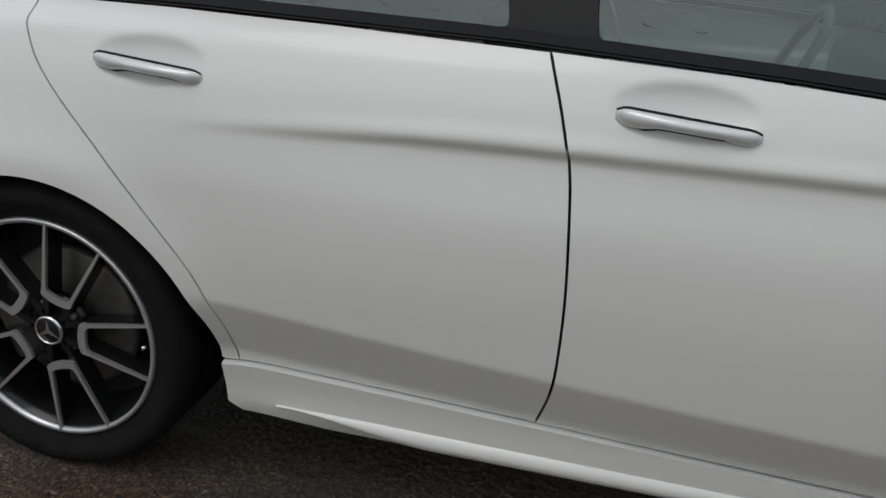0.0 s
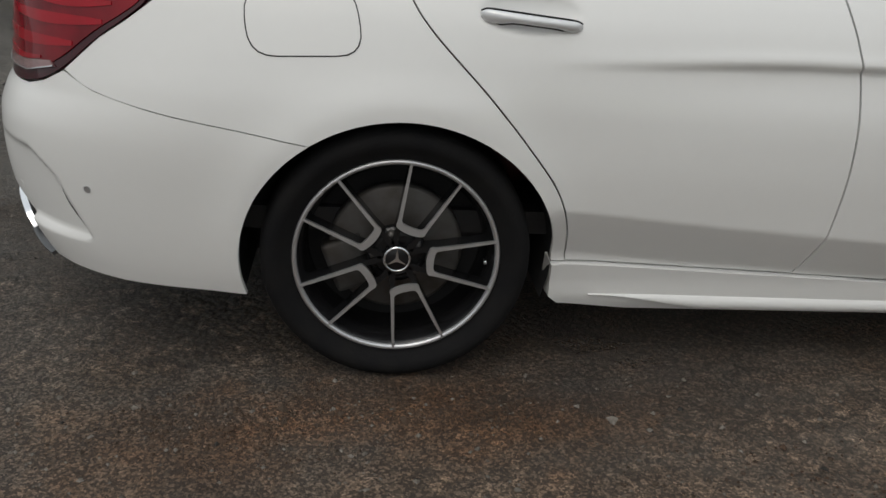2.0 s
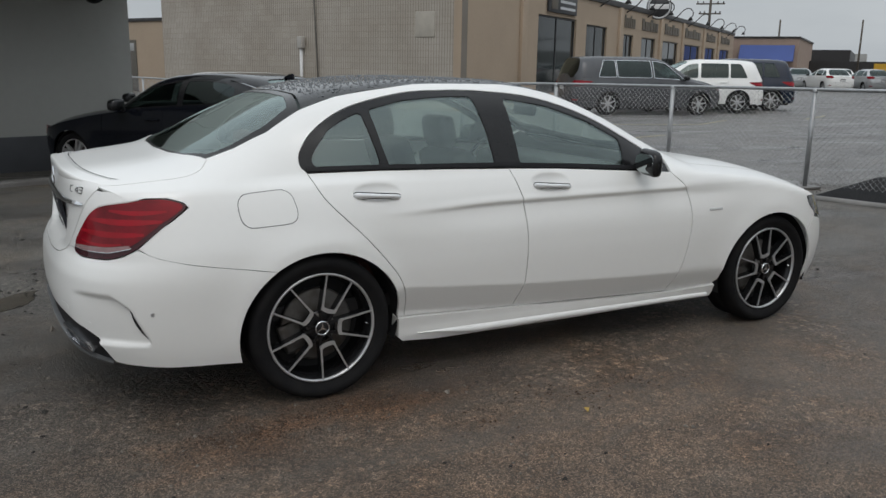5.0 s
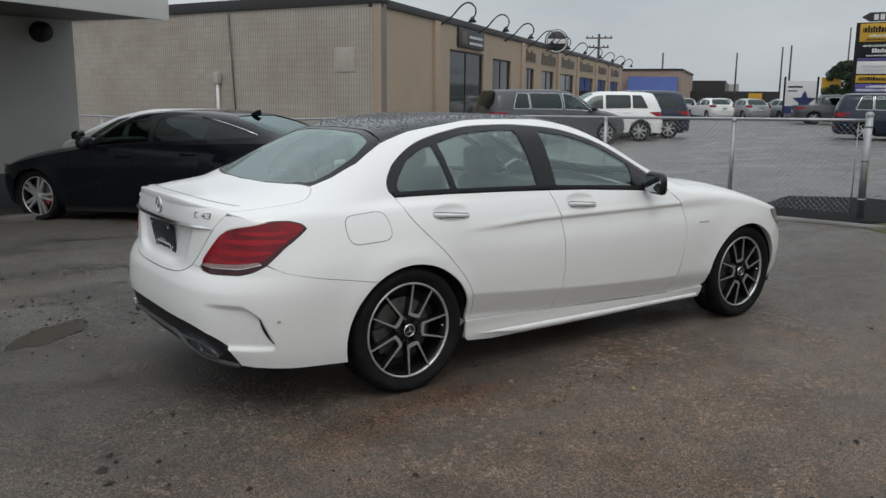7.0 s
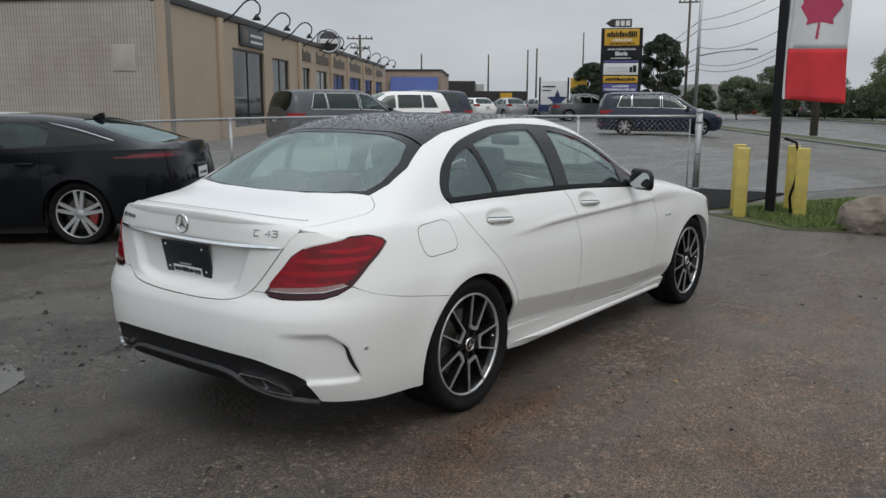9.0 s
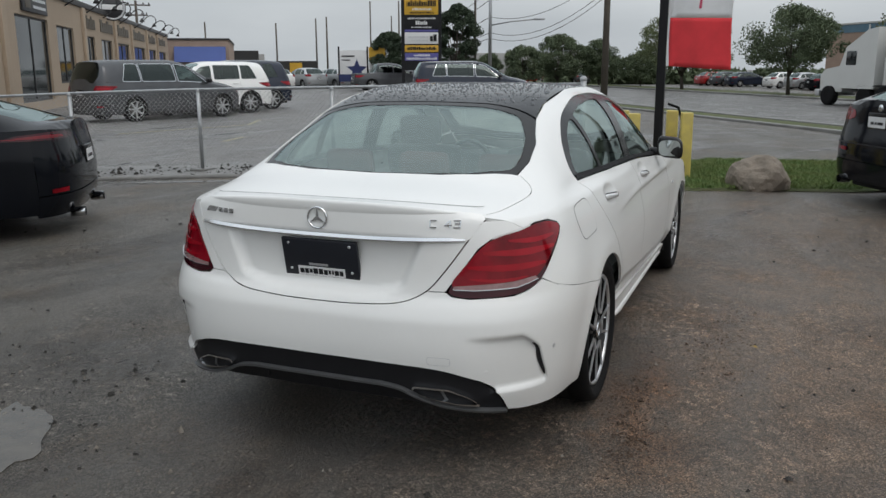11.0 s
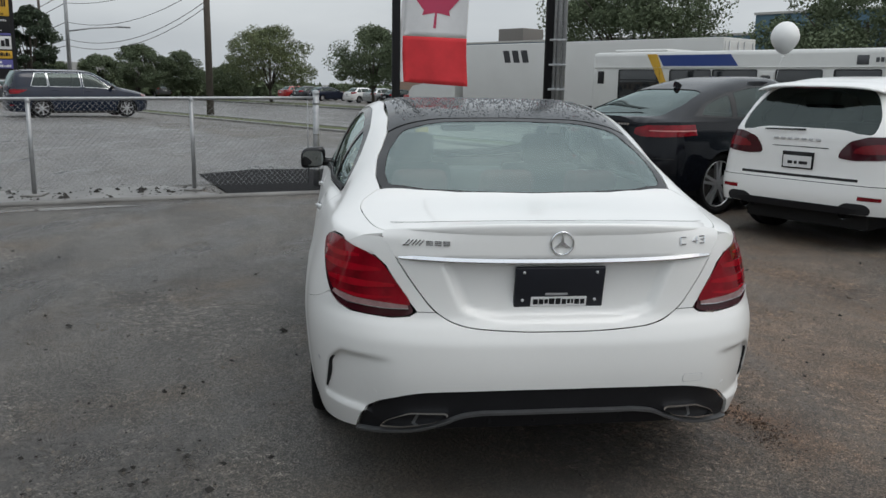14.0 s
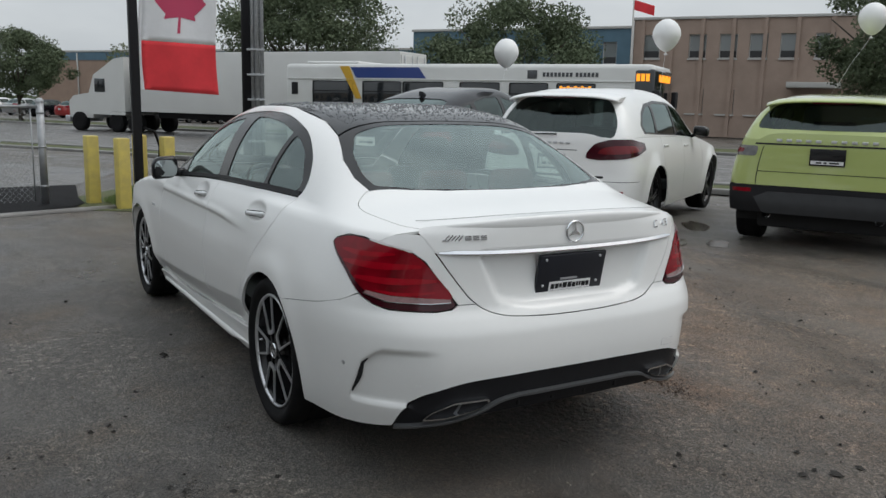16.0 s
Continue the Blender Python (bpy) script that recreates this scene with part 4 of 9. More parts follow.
strokes("badge_stroke", (0.547, 0.944), [(0.0, 0, 0.022, 0)] + [(0.012 * k + 0.006, 0, 0.012 * k + 0.024, 0.019) for k in range(5)])
for k in range(3):
    for dz in (0.003, 0.009, 0.015):
        strokes("badge_bar", (0.547, 0.944), [(0.078 + 0.029 * k, dz, 0.101 + 0.029 * k, dz)])
strokes("badge_stroke", (-0.44, 0.944), [(0, 0, 0, 0.024), (0, 0, 0.022, 0), (0, 0.024, 0.022, 0.024), (0.05, 0.008, 0.074, 0.008), (0.05, 0.008, 0.068, 0.024), (0.068, 0, 0.068, 0.024), (0.08, 0.024, 0.102, 0.024), (0.084, 0.013, 0.102, 0.013), (0.08, 0, 0.102, 0), (0.102, 0, 0.102, 0.024)])

# front bumper and headlamps
f_half = [(0.0, 0.67), (CAR.u_y(0.45, 0.665, 1), 0.665), (CAR.u_y(0.5, 0.60, 1), 0.60), (CAR.u_x(3.36, 0.572, 1), 0.572), (CAR.u_x(3.24, 0.598, 1), 0.598), (CAR.u_x(3.175, 0.557, 1), 0.557)] + [(CAR.u_x(x, z, 1), z) for x, z in arch_front(37, -16)] + [(CAR.u_x(3.26, 0.145, 1), 0.145), (CAR.u_y(0.6, 0.14, 1), 0.14), (0.0, 0.14)]
part("front_bumper", facing(sheet(f_half + [(-u, z) for u, z in reversed(f_half) if u > 1e-6], CAR.front), Vector((1, 0, 0))), M["white"], sedan)
h_half = [(CAR.u_y(0.50, 0.60, 1), 0.600), (CAR.u_x(3.37, 0.575, 1), 0.575), (CAR.u_x(3.25, 0.615, 1), 0.615), (CAR.u_x(3.155, 0.685, 1), 0.685), (CAR.u_x(3.13, 0.735, 1), 0.735), (CAR.u_x(3.20, 0.735, 1), 0.735), (CAR.u_x(3.32, 0.71, 1), 0.71), (CAR.u_y(0.55, 0.68, 1), 0.68)]
for sg in (1, -1):
    part("headlamp", facing(sheet(rounded([(sg * u, z) for u, z in h_half], 0.015), CAR.front, lift=0.004, gap=0, way=Vector((1, 0, 0))), Vector((1, 0, 0))), mat("headlamp_glass", (0.30, 0.31, 0.32), 0.08, 0.4, coat=1.0, vary=0.9, scale=22, tint=(0.05, 0.05, 0.055)), sedan, "clear headlamp lens")
g = [(CAR.u_y(-0.45, 0.6, 1), 0.62), (CAR.u_y(0.45, 0.6, 1), 0.62), (CAR.u_y(0.4, 0.7, 1), 0.69), (CAR.u_y(-0.4, 0.7, 1), 0.69)]
part("grille", facing(sheet(g, CAR.front, lift=0.004), Vector((1, 0, 0))), M["gloss_black"], sedan)

# door handles: a bowl in the skin, a silver bar with blunt ends and dark gaps round it
M["handle"] = mat("silver_handle", (0.74, 0.75, 0.76), 0.22, 0.25, coat=0.6, vary=0.2, scale=20)
for pair, hx, hz in ((rear_doors, 0.274, 0.909), (front_doors, 1.232, 0.902)):
    rows, under = [], []
    bar, dark = bmesh.new(), bmesh.new()
    for k in range(21):
        t = k / 20
        x = hx - 0.113 + 0.226 * t
        end = min(1.0, 9 * t + 0.45, 9 * (1 - t) + 0.45)
        rise = (0.012 + 0.014 * math.sin(math.pi * t)) * end
        up_, dn = (0.0125 - 0.003 * t) * end, (0.010 + 0.0065 * ease(0.34, 0.16, t) + 0.005 * ease(0.74, 0.88, t)) * end
        p = CAR.side(hx - 0.14, hz + 0.006).lerp(CAR.side(hx + 0.14, hz - 0.010), t)
        p.x = x
        rows.append([bar.verts.new(p + Vector((0, -rise * q, h))) for q, h in ((0.0, up_ * 0.9), (0.7, up_), (1.0, up_ * 0.45), (1.03, -dn * 0.2), (0.85, -dn * 0.8), (0.5, -dn), (0.0, -dn * 0.8))])
        under.append([dark.verts.new(p + Vector((0, -0.0035 * end, h))) for h in (up_ + 0.0035, -dn - 0.004)])
    for a, b in zip(rows, rows[1:]):
        for j in range(6):
            bar.faces.new((a[j], b[j], b[j + 1], a[j + 1])).smooth = True
    bar.faces.new(rows[0]), bar.faces.new(rows[-1])
    bmesh.ops.recalc_face_normals(bar, faces=bar.faces)
    for a, b in zip(under, under[1:]):
        dark.faces.new((a[0], b[0], b[1], a[1]))
    facing(dark, RIGHT)
    for door, fl in ((pair[1], False), (pair[0], True)):
        b, d = bar.copy(), dark.copy()
        h = part("door_handle", flipped(b) if fl else b, M["handle"], door, "silver bar handle")
        part("handle_gap", flipped(d) if fl else d, M["plastic"], h)

# fuel flap on the right only
flap = rounded([(-0.354, 0.942), (-0.115, 0.958), (-0.088, 0.815), (-0.338, 0.803)], 0.06, 5)
part("fuel_flap", facing(sheet(xz(*flap), CAR.side, gap=0.0016, lift=0.0012, depth=0.004), RIGHT), M["white"], sedan)
part("flap_gap", facing(sheet(xz(*[(-0.224 + (x + 0.224) * 1.009, 0.880 + (z - 0.880) * 1.015) for x, z in flap]), CAR.side, gap=0, lift=0.0006, depth=0), RIGHT), M["void"], sedan)

# mirrors
for sg in (1, -1):
    body = bmesh.new()
    bmesh.ops.create_uvsphere(body, u_segments=24, v_segments=14, radius=1)
    for v in body.verts:
        x, y, z = v.co
        e = lambda c, p: math.copysign(abs(c) ** p, c)
        v.co = Vector((1.805 + 0.040 * e(x, 0.7) - 0.015 * y, sg * (0.930 + 0.080 * e(y, 0.5)), 0.998 + 0.068 * e(z, 0.6) - 0.015 * y))
    for f in body.faces:
        f.smooth = True
    bmesh.ops.recalc_face_normals(body, faces=body.faces)
    mr = part("door_mirror", body, M["gloss_black"], sedan, "black door mirror")
    face = [(0.066 * math.copysign(abs(math.cos(a)) ** 0.6, math.cos(a)), 0.050 * math.copysign(abs(math.sin(a)) ** 0.6, math.sin(a))) for a in np.linspace(0, 2 * math.pi, 24)[:-1]]
    gl = prism(face, 0.004)
    gl.transform(Matrix.Translation((1.767, sg * 0.930, 0.996)) @ Matrix.Rotation(radians(-5), 4, 'Y') @ Matrix(((0, 0, -1, 0), (1, 0, 0, 0), (0, 1, 0, 0), (0, 0, 0, 1))))
    part("mirror_glass", gl, M["mirror"], mr)
    part("mirror_foot", tube([(1.84, sg * 0.79, 0.965), (1.81, sg * 0.87, 0.970)], 0.028, 10), M["gloss_black"], mr)

# wing badge
for sg in (1, -1):
    b = box(2.31, 2.41, -0.003, 0.003, -0.007, 0.007, 0.002)
    p = CAR.side(2.36, 0.707)
    b.transform(Matrix.Translation((0, sg * abs(p.y), 0.707)))
    part("wing_badge", b, M["handle"], sedan)

# wheels, liners, underbody
style = {"rim": M["satin"], "dark": M["gloss_black"], "spokes": fork_spokes}
for x, wd, face_y, hub_z, turn in ((0.0, 0.25, 0.872, 0.33, -3), (2.863, 0.225, 0.866, 0.299, 30)):
    for sg in (1, -1):
        wheel(sedan, x, sg, face_y, 0.33, 0.2525, wd, style, turn=turn).location.z = hub_z
        ln = bmesh.new()
        rows = []
        for k in range(25):
            a = math.pi * (k / 24 * 1.2 - 0.1)
            rows.append([ln.verts.new((x + 0.390 * math.cos(a), sg * yy, hub_z - 0.003 + 0.368 * math.sin(a))) for yy in ((0.83 if x == 0 else 0.845), 0.55)])
        for a, b in zip(rows, rows[1:]):
            ln.faces.new((a[0], b[0], b[1], a[1]))
        part("wheel_arch_liner", ln, M["void"], sedan)
part("underbody", box(-0.70, 3.4, -0.55, 0.55, 0.20, 0.34, 0.03), M["void"], sedan)
for x0, x1, yy in ((-0.72, -0.40, 0.55), (0.40, 2.44, 0.80)):
    part("floor_pan", box(x0, x1, -yy, yy, 0.21, 0.34), M["void"], sedan)

# cabin
part("cabin_floor", box(-0.45, 2.1, -0.76, 0.76, 0.36, 0.42), M["seat_dark"], sedan)
part("parcel_shelf", box(-0.50, -0.02, -0.60, 0.60, 0.96, 0.985, 0.01), M["seat_dark"], sedan)
part("dashboard", box(1.70, 2.1, -0.70, 0.70, 0.55, 0.93, 0.06), M["seat_dark"], sedan)
part("steering_wheel", (lambda b: (b.transform(Matrix.Translation((1.55, 0.36, 0.86)) @ Matrix.Rotation(radians(-65), 4, "Y")), b)[1])(lathe([(0.17, -0.014), (0.186, 0), (0.17, 0.014), (0.156, 0), (0.17, -0.014)], 32, axis="z")), M["seat_dark"], sedan)
def seat(x, y, red, back, head):
    """A seat with a backrest of the given height and a headrest that begins at head."""
    s = new("seat")
    s.parent = sedan
    m = M["seat_red"] if red else M["seat_dark"]
    part("cushion", box(x, x + 0.5, y - 0.25, y + 0.25, 0.45, 0.60, 0.05), m, s)
    b = box(-0.07, 0.07, -0.23, 0.23, 0, back, 0.06)
    b.transform(Matrix.Translation((x, y, 0.52)) @ Matrix.Rotation(radians(-18), 4, "Y"))
    part("backrest", b, m, s)
    b = box(-0.045, 0.045, -0.125, 0.125, 0, 0.17, 0.045)
    b.transform(Matrix.Translation((x - 0.19, y, head)) @ Matrix.Rotation(radians(-10), 4, "Y"))
    part("headrest", b, m, s)
for y in (-0.37, 0.37):
    seat(1.05, y, False, 0.56, 1.06)
for y in (-0.40, 0.0, 0.40):
    seat(0.24, y, True, 0.44, 0.94)
part("inner_mirror", box(1.62, 1.65, -0.11, 0.11, 1.19, 1.255, 0.02), M["plastic"], sedan)
part("roof_lining", facing(sheet(mirror2([(x, CAR.c_at(x, y) if y else 0.0) for x, y in [(1.36, 0.0), (1.34, 0.3), (1.28, 0.52), (0.6, 0.52), (0.1, 0.53), (0.12, 0.3), (0.13, 0.0)]]), CAR.top, gap=0, depth=0, lift=-0.05), Vector((0, 0, -1))), M["cloth"], sedan)


# rain drops on the roof glass and the upper panels
def drops(count, seed, area, size):
    rng = np.random.default_rng(seed)
    vs, fs = [], []
    for _ in range(count):
        x, y = rng.uniform(area[0], area[1]), rng.uniform(-area[2], area[2])
        c = CAR.top(x, CAR.c_at(x, y))
        e = CAR.top(x + 0.01, CAR.c_at(x + 0.01, y)) - c
        w = Vector((0, 1, 0))
        n = e.cross(w).normalized()
        n = n if n.z > 0 else -n
        e.normalize()
        s = size * rng.lognormal(0, 0.55)
        b = len(vs)
        for k in range(6):
            a = math.pi * k / 3
            vs.append(tuple(c + (e * math.cos(a) * 1.2 + w * math.sin(a)) * s - n * 0.003))
        for k in range(6):
            a = math.pi * k / 3
            vs.append(tuple(c + (e * math.cos(a) * 1.2 + w * math.sin(a)) * s * 0.7 + n * s * 0.20))
        fs += [(b + k, b + (k + 1) % 6, b + 6 + (k + 1) % 6, b + 6 + k) for k in range(6)] + [tuple(range(b + 6, b + 12))]
    me = bpy.data.meshes.new("rain_film")
    me.from_pydata(vs, [], fs)
    me.polygons.foreach_set("use_smooth", [True] * len(fs))
    me.materials.append(M["drop"])
    ob = tagged(new("rain_film", me), kind="stuff")
    ob.parent = sedan
    return ob


drops(2600, 4, (0.10, 1.34, 0.50), 0.0023)

# ---- the other vehicles ----
def vehicle(name, label, category, paint, at, wb=2.9, ro=0.95, fo=0.95, hw=0.96, roof=1.68, wr=1.12, wf=1.02, deck=0.05, glass_base=0.12, glass_top=0.5, screen_top=0.55,
            screen_base=0.22, hood=0.06, r_tyre=0.36, r_rim=0.26, spokes=None, rim=None, pane="glass_dark", lamp=None, lamp_mat="lamp_red", lower=0.46, lower_mat="plastic", skirt=0.30,
            seams=(0.12, 0.45, 0.80), rails=False, lean=6.0, group="", tips=True, plate="strip", bumper_red=True, caliper=None, hatch_line=True, spoiler_lip=0.0, wing_mirror="gloss_black", n0=3.4, grooves=(), skid=None, box_rear=4.0, trim=False,
            crown=None, dlo=None, panes=None, flare=0.0, mirror_x=None, plate_z=None, skid_h=0.16, tail=None, antenna=None, pale_lens=False, glass_rows=None, bumper_z=0.0, bumper_y=0.74, sill=None):
    """A car, heading along the x of at, its rear axle at the origin."""
    nose = wb + fo
    xb = wb - screen_base * wb * 0.5 + 0.1
    xt = screen_top * wb
    low = lambda z: 0.10 * ease(0.55, 0.25, z)
    sk = Skin(
        width=curve((0.15, hw - 0.08), (0.3, hw - 0.03), (0.5, hw - 0.008), (0.72, hw), (0.9, hw - 0.025), (1.1, hw - 0.085), (1.3, hw - 0.15)),
        waist=curve((-ro, wr - 0.03), (-ro + 0.3, wr), (wb * 0.3, (wr + wf) / 2 + 0.02), (wb * 0.75, wf), (wb, wf - 0.10), (nose, wf - 0.30)),
        crown=curve(*crown) if crown else curve((-ro - 0.02, wr - 0.01), (-ro + glass_base, wr + deck), (-ro + glass_base + (glass_top - glass_base) * 0.5, wr + deck + (roof - wr - deck) * 0.56), (-ro + glass_top, roof - 0.05), (-ro + glass_top + 0.5, roof - 0.008),
                    (xt - 0.45, roof), (xt, roof - 0.06), ((xt + xb) / 2, (roof + wf + hood) / 2), (xb, wf + hood), (wb + 0.25, wf + hood - 0.08), (nose - 0.2, wf - 0.16), (nose, wf - 0.28)),
        tail=curve(*tail) if tail else curve((0.2, -ro + 0.10), (0.35, -ro + 0.02), (0.6, -ro), (0.75, -ro + 0.02), (0.9, -ro + 0.05), (1.2, -ro + 0.09), (1.5, -ro + 0.2)),
        nose=curve((0.2, nose - 0.08), (0.5, nose), (0.8, nose - 0.06), (1.1, nose - 0.3)),
        power=curve((-ro, box_rear), (-ro + glass_base, box_rear + 0.5), (-ro + glass_top, lean), (xt, lean), (xb, 5.0), (nose, 3.5)),
        rear_from=-ro + 0.62, front_from=wb + 0.05, rear_n=n0, front_n=2.8,
        extra=(lambda x, z: sum(flare * math.exp(-((math.hypot(x - cx, z - r_tyre) - r_tyre - 0.05) / 0.07) ** 2) for cx in (0.0, wb))) if flare else None)
    car = thing(name, label, category, group, at=at)
    P, up, back = M[paint], Vector((0, 0, 1)), Vector((-1, 0, 0))
    # flank panels between the door seams
    ra, aw = r_tyre + 0.035, r_tyre
    cuts = [-ro + 0.30, seams[0] * wb, seams[1] * wb, seams[2] * wb, wb + fo * 0.62]
    names = ("rear_wing", "rear_door", "front_door", "front_wing")
    def base(x):
        z = skirt if sill is None or x < 0 else sill
        for cx in (0.0, wb):
            if abs(x - cx) < ra:
                z = max(z, aw + math.sqrt(ra * ra - (x - cx) ** 2))
        return z
    doors = {}
    for nm, a, b in zip(names, cuts, cuts[1:]):
        xs = sorted(set(list(np.linspace(a, b, 26)) + [x for cx in (0.0, wb) for x in (cx - ra + 0.001, cx + ra - 0.001, cx - ra * 0.94, cx + ra * 0.94, cx - ra * 0.8, cx + ra * 0.8) if a < x < b]))
        poly = [(x, base(x)) for x in xs] + [(x, sk.waist(x)) for x in np.linspace(b, a, 14)]
        bm = facing(sheet(poly, sk.side, gap=0.0025, step=0.06), RIGHT)
        doors[nm] = (part(nm, flipped(bm), P, car), part(nm, bm, P, car))
    for nm in ("rear_door", "front_door"):
        k = names.index(nm)
        hx = cuts[k] + 0.16
        for d, sg in zip(doors[nm], (1, -1)):
            y = abs(sk.side(hx, sk.waist(hx) - 0.11).y)
            h = box(hx - 0.10, hx + 0.10, sg * y - 0.015, sg * y + 0.03 * (1 if sg > 0 else 0.0) + (0.0 if sg > 0 else 0.015), sk.waist(hx) - 0.125, sk.waist(hx) - 0.095, 0.008)
            part("door_handle", h, P, d)
    # upper shell with holes for the panes
    zt = sk.waist(-ro + 0.10) + 0.004
    x_end = sk.tail(zt) + 0.012
    xs = [x_end, x_end + 0.012, x_end + 0.03] + list(np.linspace(x_end + 0.06, nose - 0.06, 60))
    outline = [(x, sk.rim(x)) for x in xs] + [(x, -sk.rim(x)) for x in xs[::-1]]
    z_of = lambda x, f: sk.waist(x) + 0.035 + f * (sk.crown(x) - sk.waist(x) - 0.035)
    def pane_poly(xa, xb2, xc, xd):
        lowl = [(x, sk.waist(x) + 0.03) for x in np.linspace(xa, xb2, 6)]
        top = [(x, sk.waist(x) + 0.80 * (sk.crown(x) - sk.waist(x))) for x in np.linspace(xc, xd, 6)]
        return rounded([(x, sk.rim(x) - (sk.v_at(x, z) - sk.waist(x))) for x, z in lowl + top], 0.05, 3)
    g0 = -ro + glass_base + (glass_top - glass_base) * 0.62
    side_panes = [pane_poly(max(cuts[1] - 0.62, g0 - 0.12), cuts[1] - 0.06, cuts[1] - 0.08, max(cuts[1] - 0.42, g0 + 0.22)), pane_poly(cuts[1] + 0.0, cuts[2] - 0.05, cuts[2] - 0.07, cuts[1] - 0.02),
                  pane_poly(cuts[2] + 0.04, xb - 0.42, min(xt + 0.05, xb - 0.6), cuts[2] + 0.02)]
    on_top = lambda poly: [(x, sk.rim(x) - (sk.v_at(x, z) - sk.waist(x))) for x, z in poly]
    frame_poly = rounded(on_top(dense(dlo, 0.06)), 0.05, 3) if dlo else None
    if panes:
        side_panes = [rounded(on_top(dense(p, 0.06)), 0.03, 3) for p in panes]
    yt = hw - 0.37
    def top_poly(rows):
        half = [(x, sk.c_at(x, y) if y else 0.0) for x, y in rows]
        return rounded(mirror2(half), 0.05, 3)
    ga, gb = -ro + glass_base + 0.03, -ro + glass_top - 0.02
    rear_pane = top_poly([(gb, 0.0), (gb - 0.01, yt * 0.8), (gb - 0.04, yt), ((ga + gb) / 2, yt + 0.10), (ga + 0.03, yt + 0.12), (ga, yt), (ga - 0.01, 0.0)])
    screen = top_poly([(xb - 0.05, 0.0), (xb - 0.10, yt), (xb - 0.2, yt + 0.13), ((xb + xt) / 2, yt + 0.06), (xt + 0.06, yt - 0.02), (xt + 0.03, yt * 0.6), (xt + 0.03, 0.0)])
    if glass_rows:
        rear_pane = top_poly(glass_rows)
    holes = [rear_pane, screen] + side_panes + [[(x, -c) for x, c in p] for p in side_panes]
    cuts_in = [rear_pane, screen] + [frame_poly, [(x, -c) for x, c in frame_poly]] if dlo else holes
    shell = part("body", facing(sheet(outline, sk.top, gap=0, step=0.055, depth=0.02, holes=cuts_in), up), P, car)
    if dlo:
        for sgn in (1, -1):
            part("window_surround", facing(sheet([(x, sgn * c) for x, c in frame_poly], sk.top, gap=0, step=0.05, depth=0.01, lift=-0.003, holes=[[(x, sgn * c) for x, c in p] for p in side_panes]), up), M["gloss_black"], car)
    if antenna:
        az0 = sk.top(antenna, 0.0).z
        part("antenna_fin", prism([(-0.09, -0.01), (0.11, -0.01), (-0.03, 0.055), (-0.075, 0.06)], 0.03, Matrix(((1, 0, 0, antenna), (0, 0, 1, -0.015), (0, 1, 0, az0), (0, 0, 0, 1)))), P, car)
    for nm, p in zip(["rear_window", "windscreen"] + ["side_window"] * 6, holes):
        part(nm, facing(sheet(p, sk.top, gap=0, step=0.07, depth=0, lift=-0.008), up), M["glass_dark" if nm == "rear_window" and pane == "glass_dark" else pane if nm != "windscreen" else "glass"], car)
    if trim:
        for p in side_panes:
            for sgn in (1, -1):
                q = [(x, sgn * c) for x, c in p]
                big = shrink(dense(q, 0.04), -0.016)
                part("window_trim", facing(sheet(big, sk.top, gap=0, step=0.05, depth=0.006, lift=0.004, holes=[shrink(dense(q, 0.04), -0.002)]), up), M["chrome"], car)
    # ends
    def wrap(nm, poly, m, end=0, parent=None, label_="", **kw):
        return part(nm, sheet(poly, sk.rear if end == 0 else sk.front, way=back if end == 0 else -back, **kw), m, parent or car, label_)
    ux = sk.u_x(-ro + 0.30, 0.7)
    def brim(u):
        q = sk.rear(u, zt)
        return sk.top(x_end, sk.c_at(x_end, q.y)).z + 0.003 if q.x < x_end else sk.waist(q.x) + 0.003
    top_edge = [(u, brim(u)) for u in np.linspace(ux, -ux, 41)]
    wrap("tailgate", [(-ux, lower), (ux, lower)] + top_edge, P, gap=0.001, step=0.05)
    bump = wrap("rear_bumper", [(-ux, skirt - 0.02), (ux, skirt - 0.02), (ux, lower - 0.004), (-ux, lower - 0.004)], M[lower_mat], step=0.05, lift=0.01, depth=0.04)
    if hatch_line:
        uh = sk.u_y(hw * 0.62, 0.75)
        line = [(-uh, lower + 0.13), (uh, lower + 0.13), (uh, lower + 0.139), (-uh, lower + 0.139)]
        wrap("tailgate_gap", line, M["void"], gap=0, lift=0.002, depth=0)
    for gz0, gy, gh in grooves:
        ug = sk.u_y(gy, gz0)
        wrap("tailgate_groove", [(-ug, gz0), (ug, gz0), (ug, gz0 + gh), (-ug, gz0 + gh)], M["void"], gap=0, lift=0.002, depth=0, step=0.03)
    if skid:
        us = sk.u_y(hw * 0.6, skirt)
        wrap("skid_panel", [(-us, skirt - 0.02), (us, skirt - 0.02), (us + 0.08, skirt + skid_h * 0.68), (us - 0.05, skirt + skid_h), (-us + 0.05, skirt + skid_h), (-us - 0.08, skirt + skid_h * 0.68)], M[skid], parent=bump, lift=0.018, depth=0.02, gap=0)
    for sg in (1, -1):
        l = lamp or [(hw * 0.62, 0.92), (hw * 0.70, 1.02), (hw * 0.98, 1.0), (hw * 0.98, 0.86), (hw * 0.72, 0.84)]
        lp = rounded([(sg * sk.u_y(min(y, hw * 0.955), z) if y < hw * 0.96 else sg * (sk.u_y(hw * 0.955, z) + (y - hw * 0.955) * 2.4), z) for y, z in l], 0.035, 4)
        tl = wrap("tail_lamp", lp, M[lamp_mat], lift=0.006, depth=0.012, gap=0, step=0.03)
        mu, mz = np.mean([p[0] for p in lp]), np.mean([p[1] for p in lp])
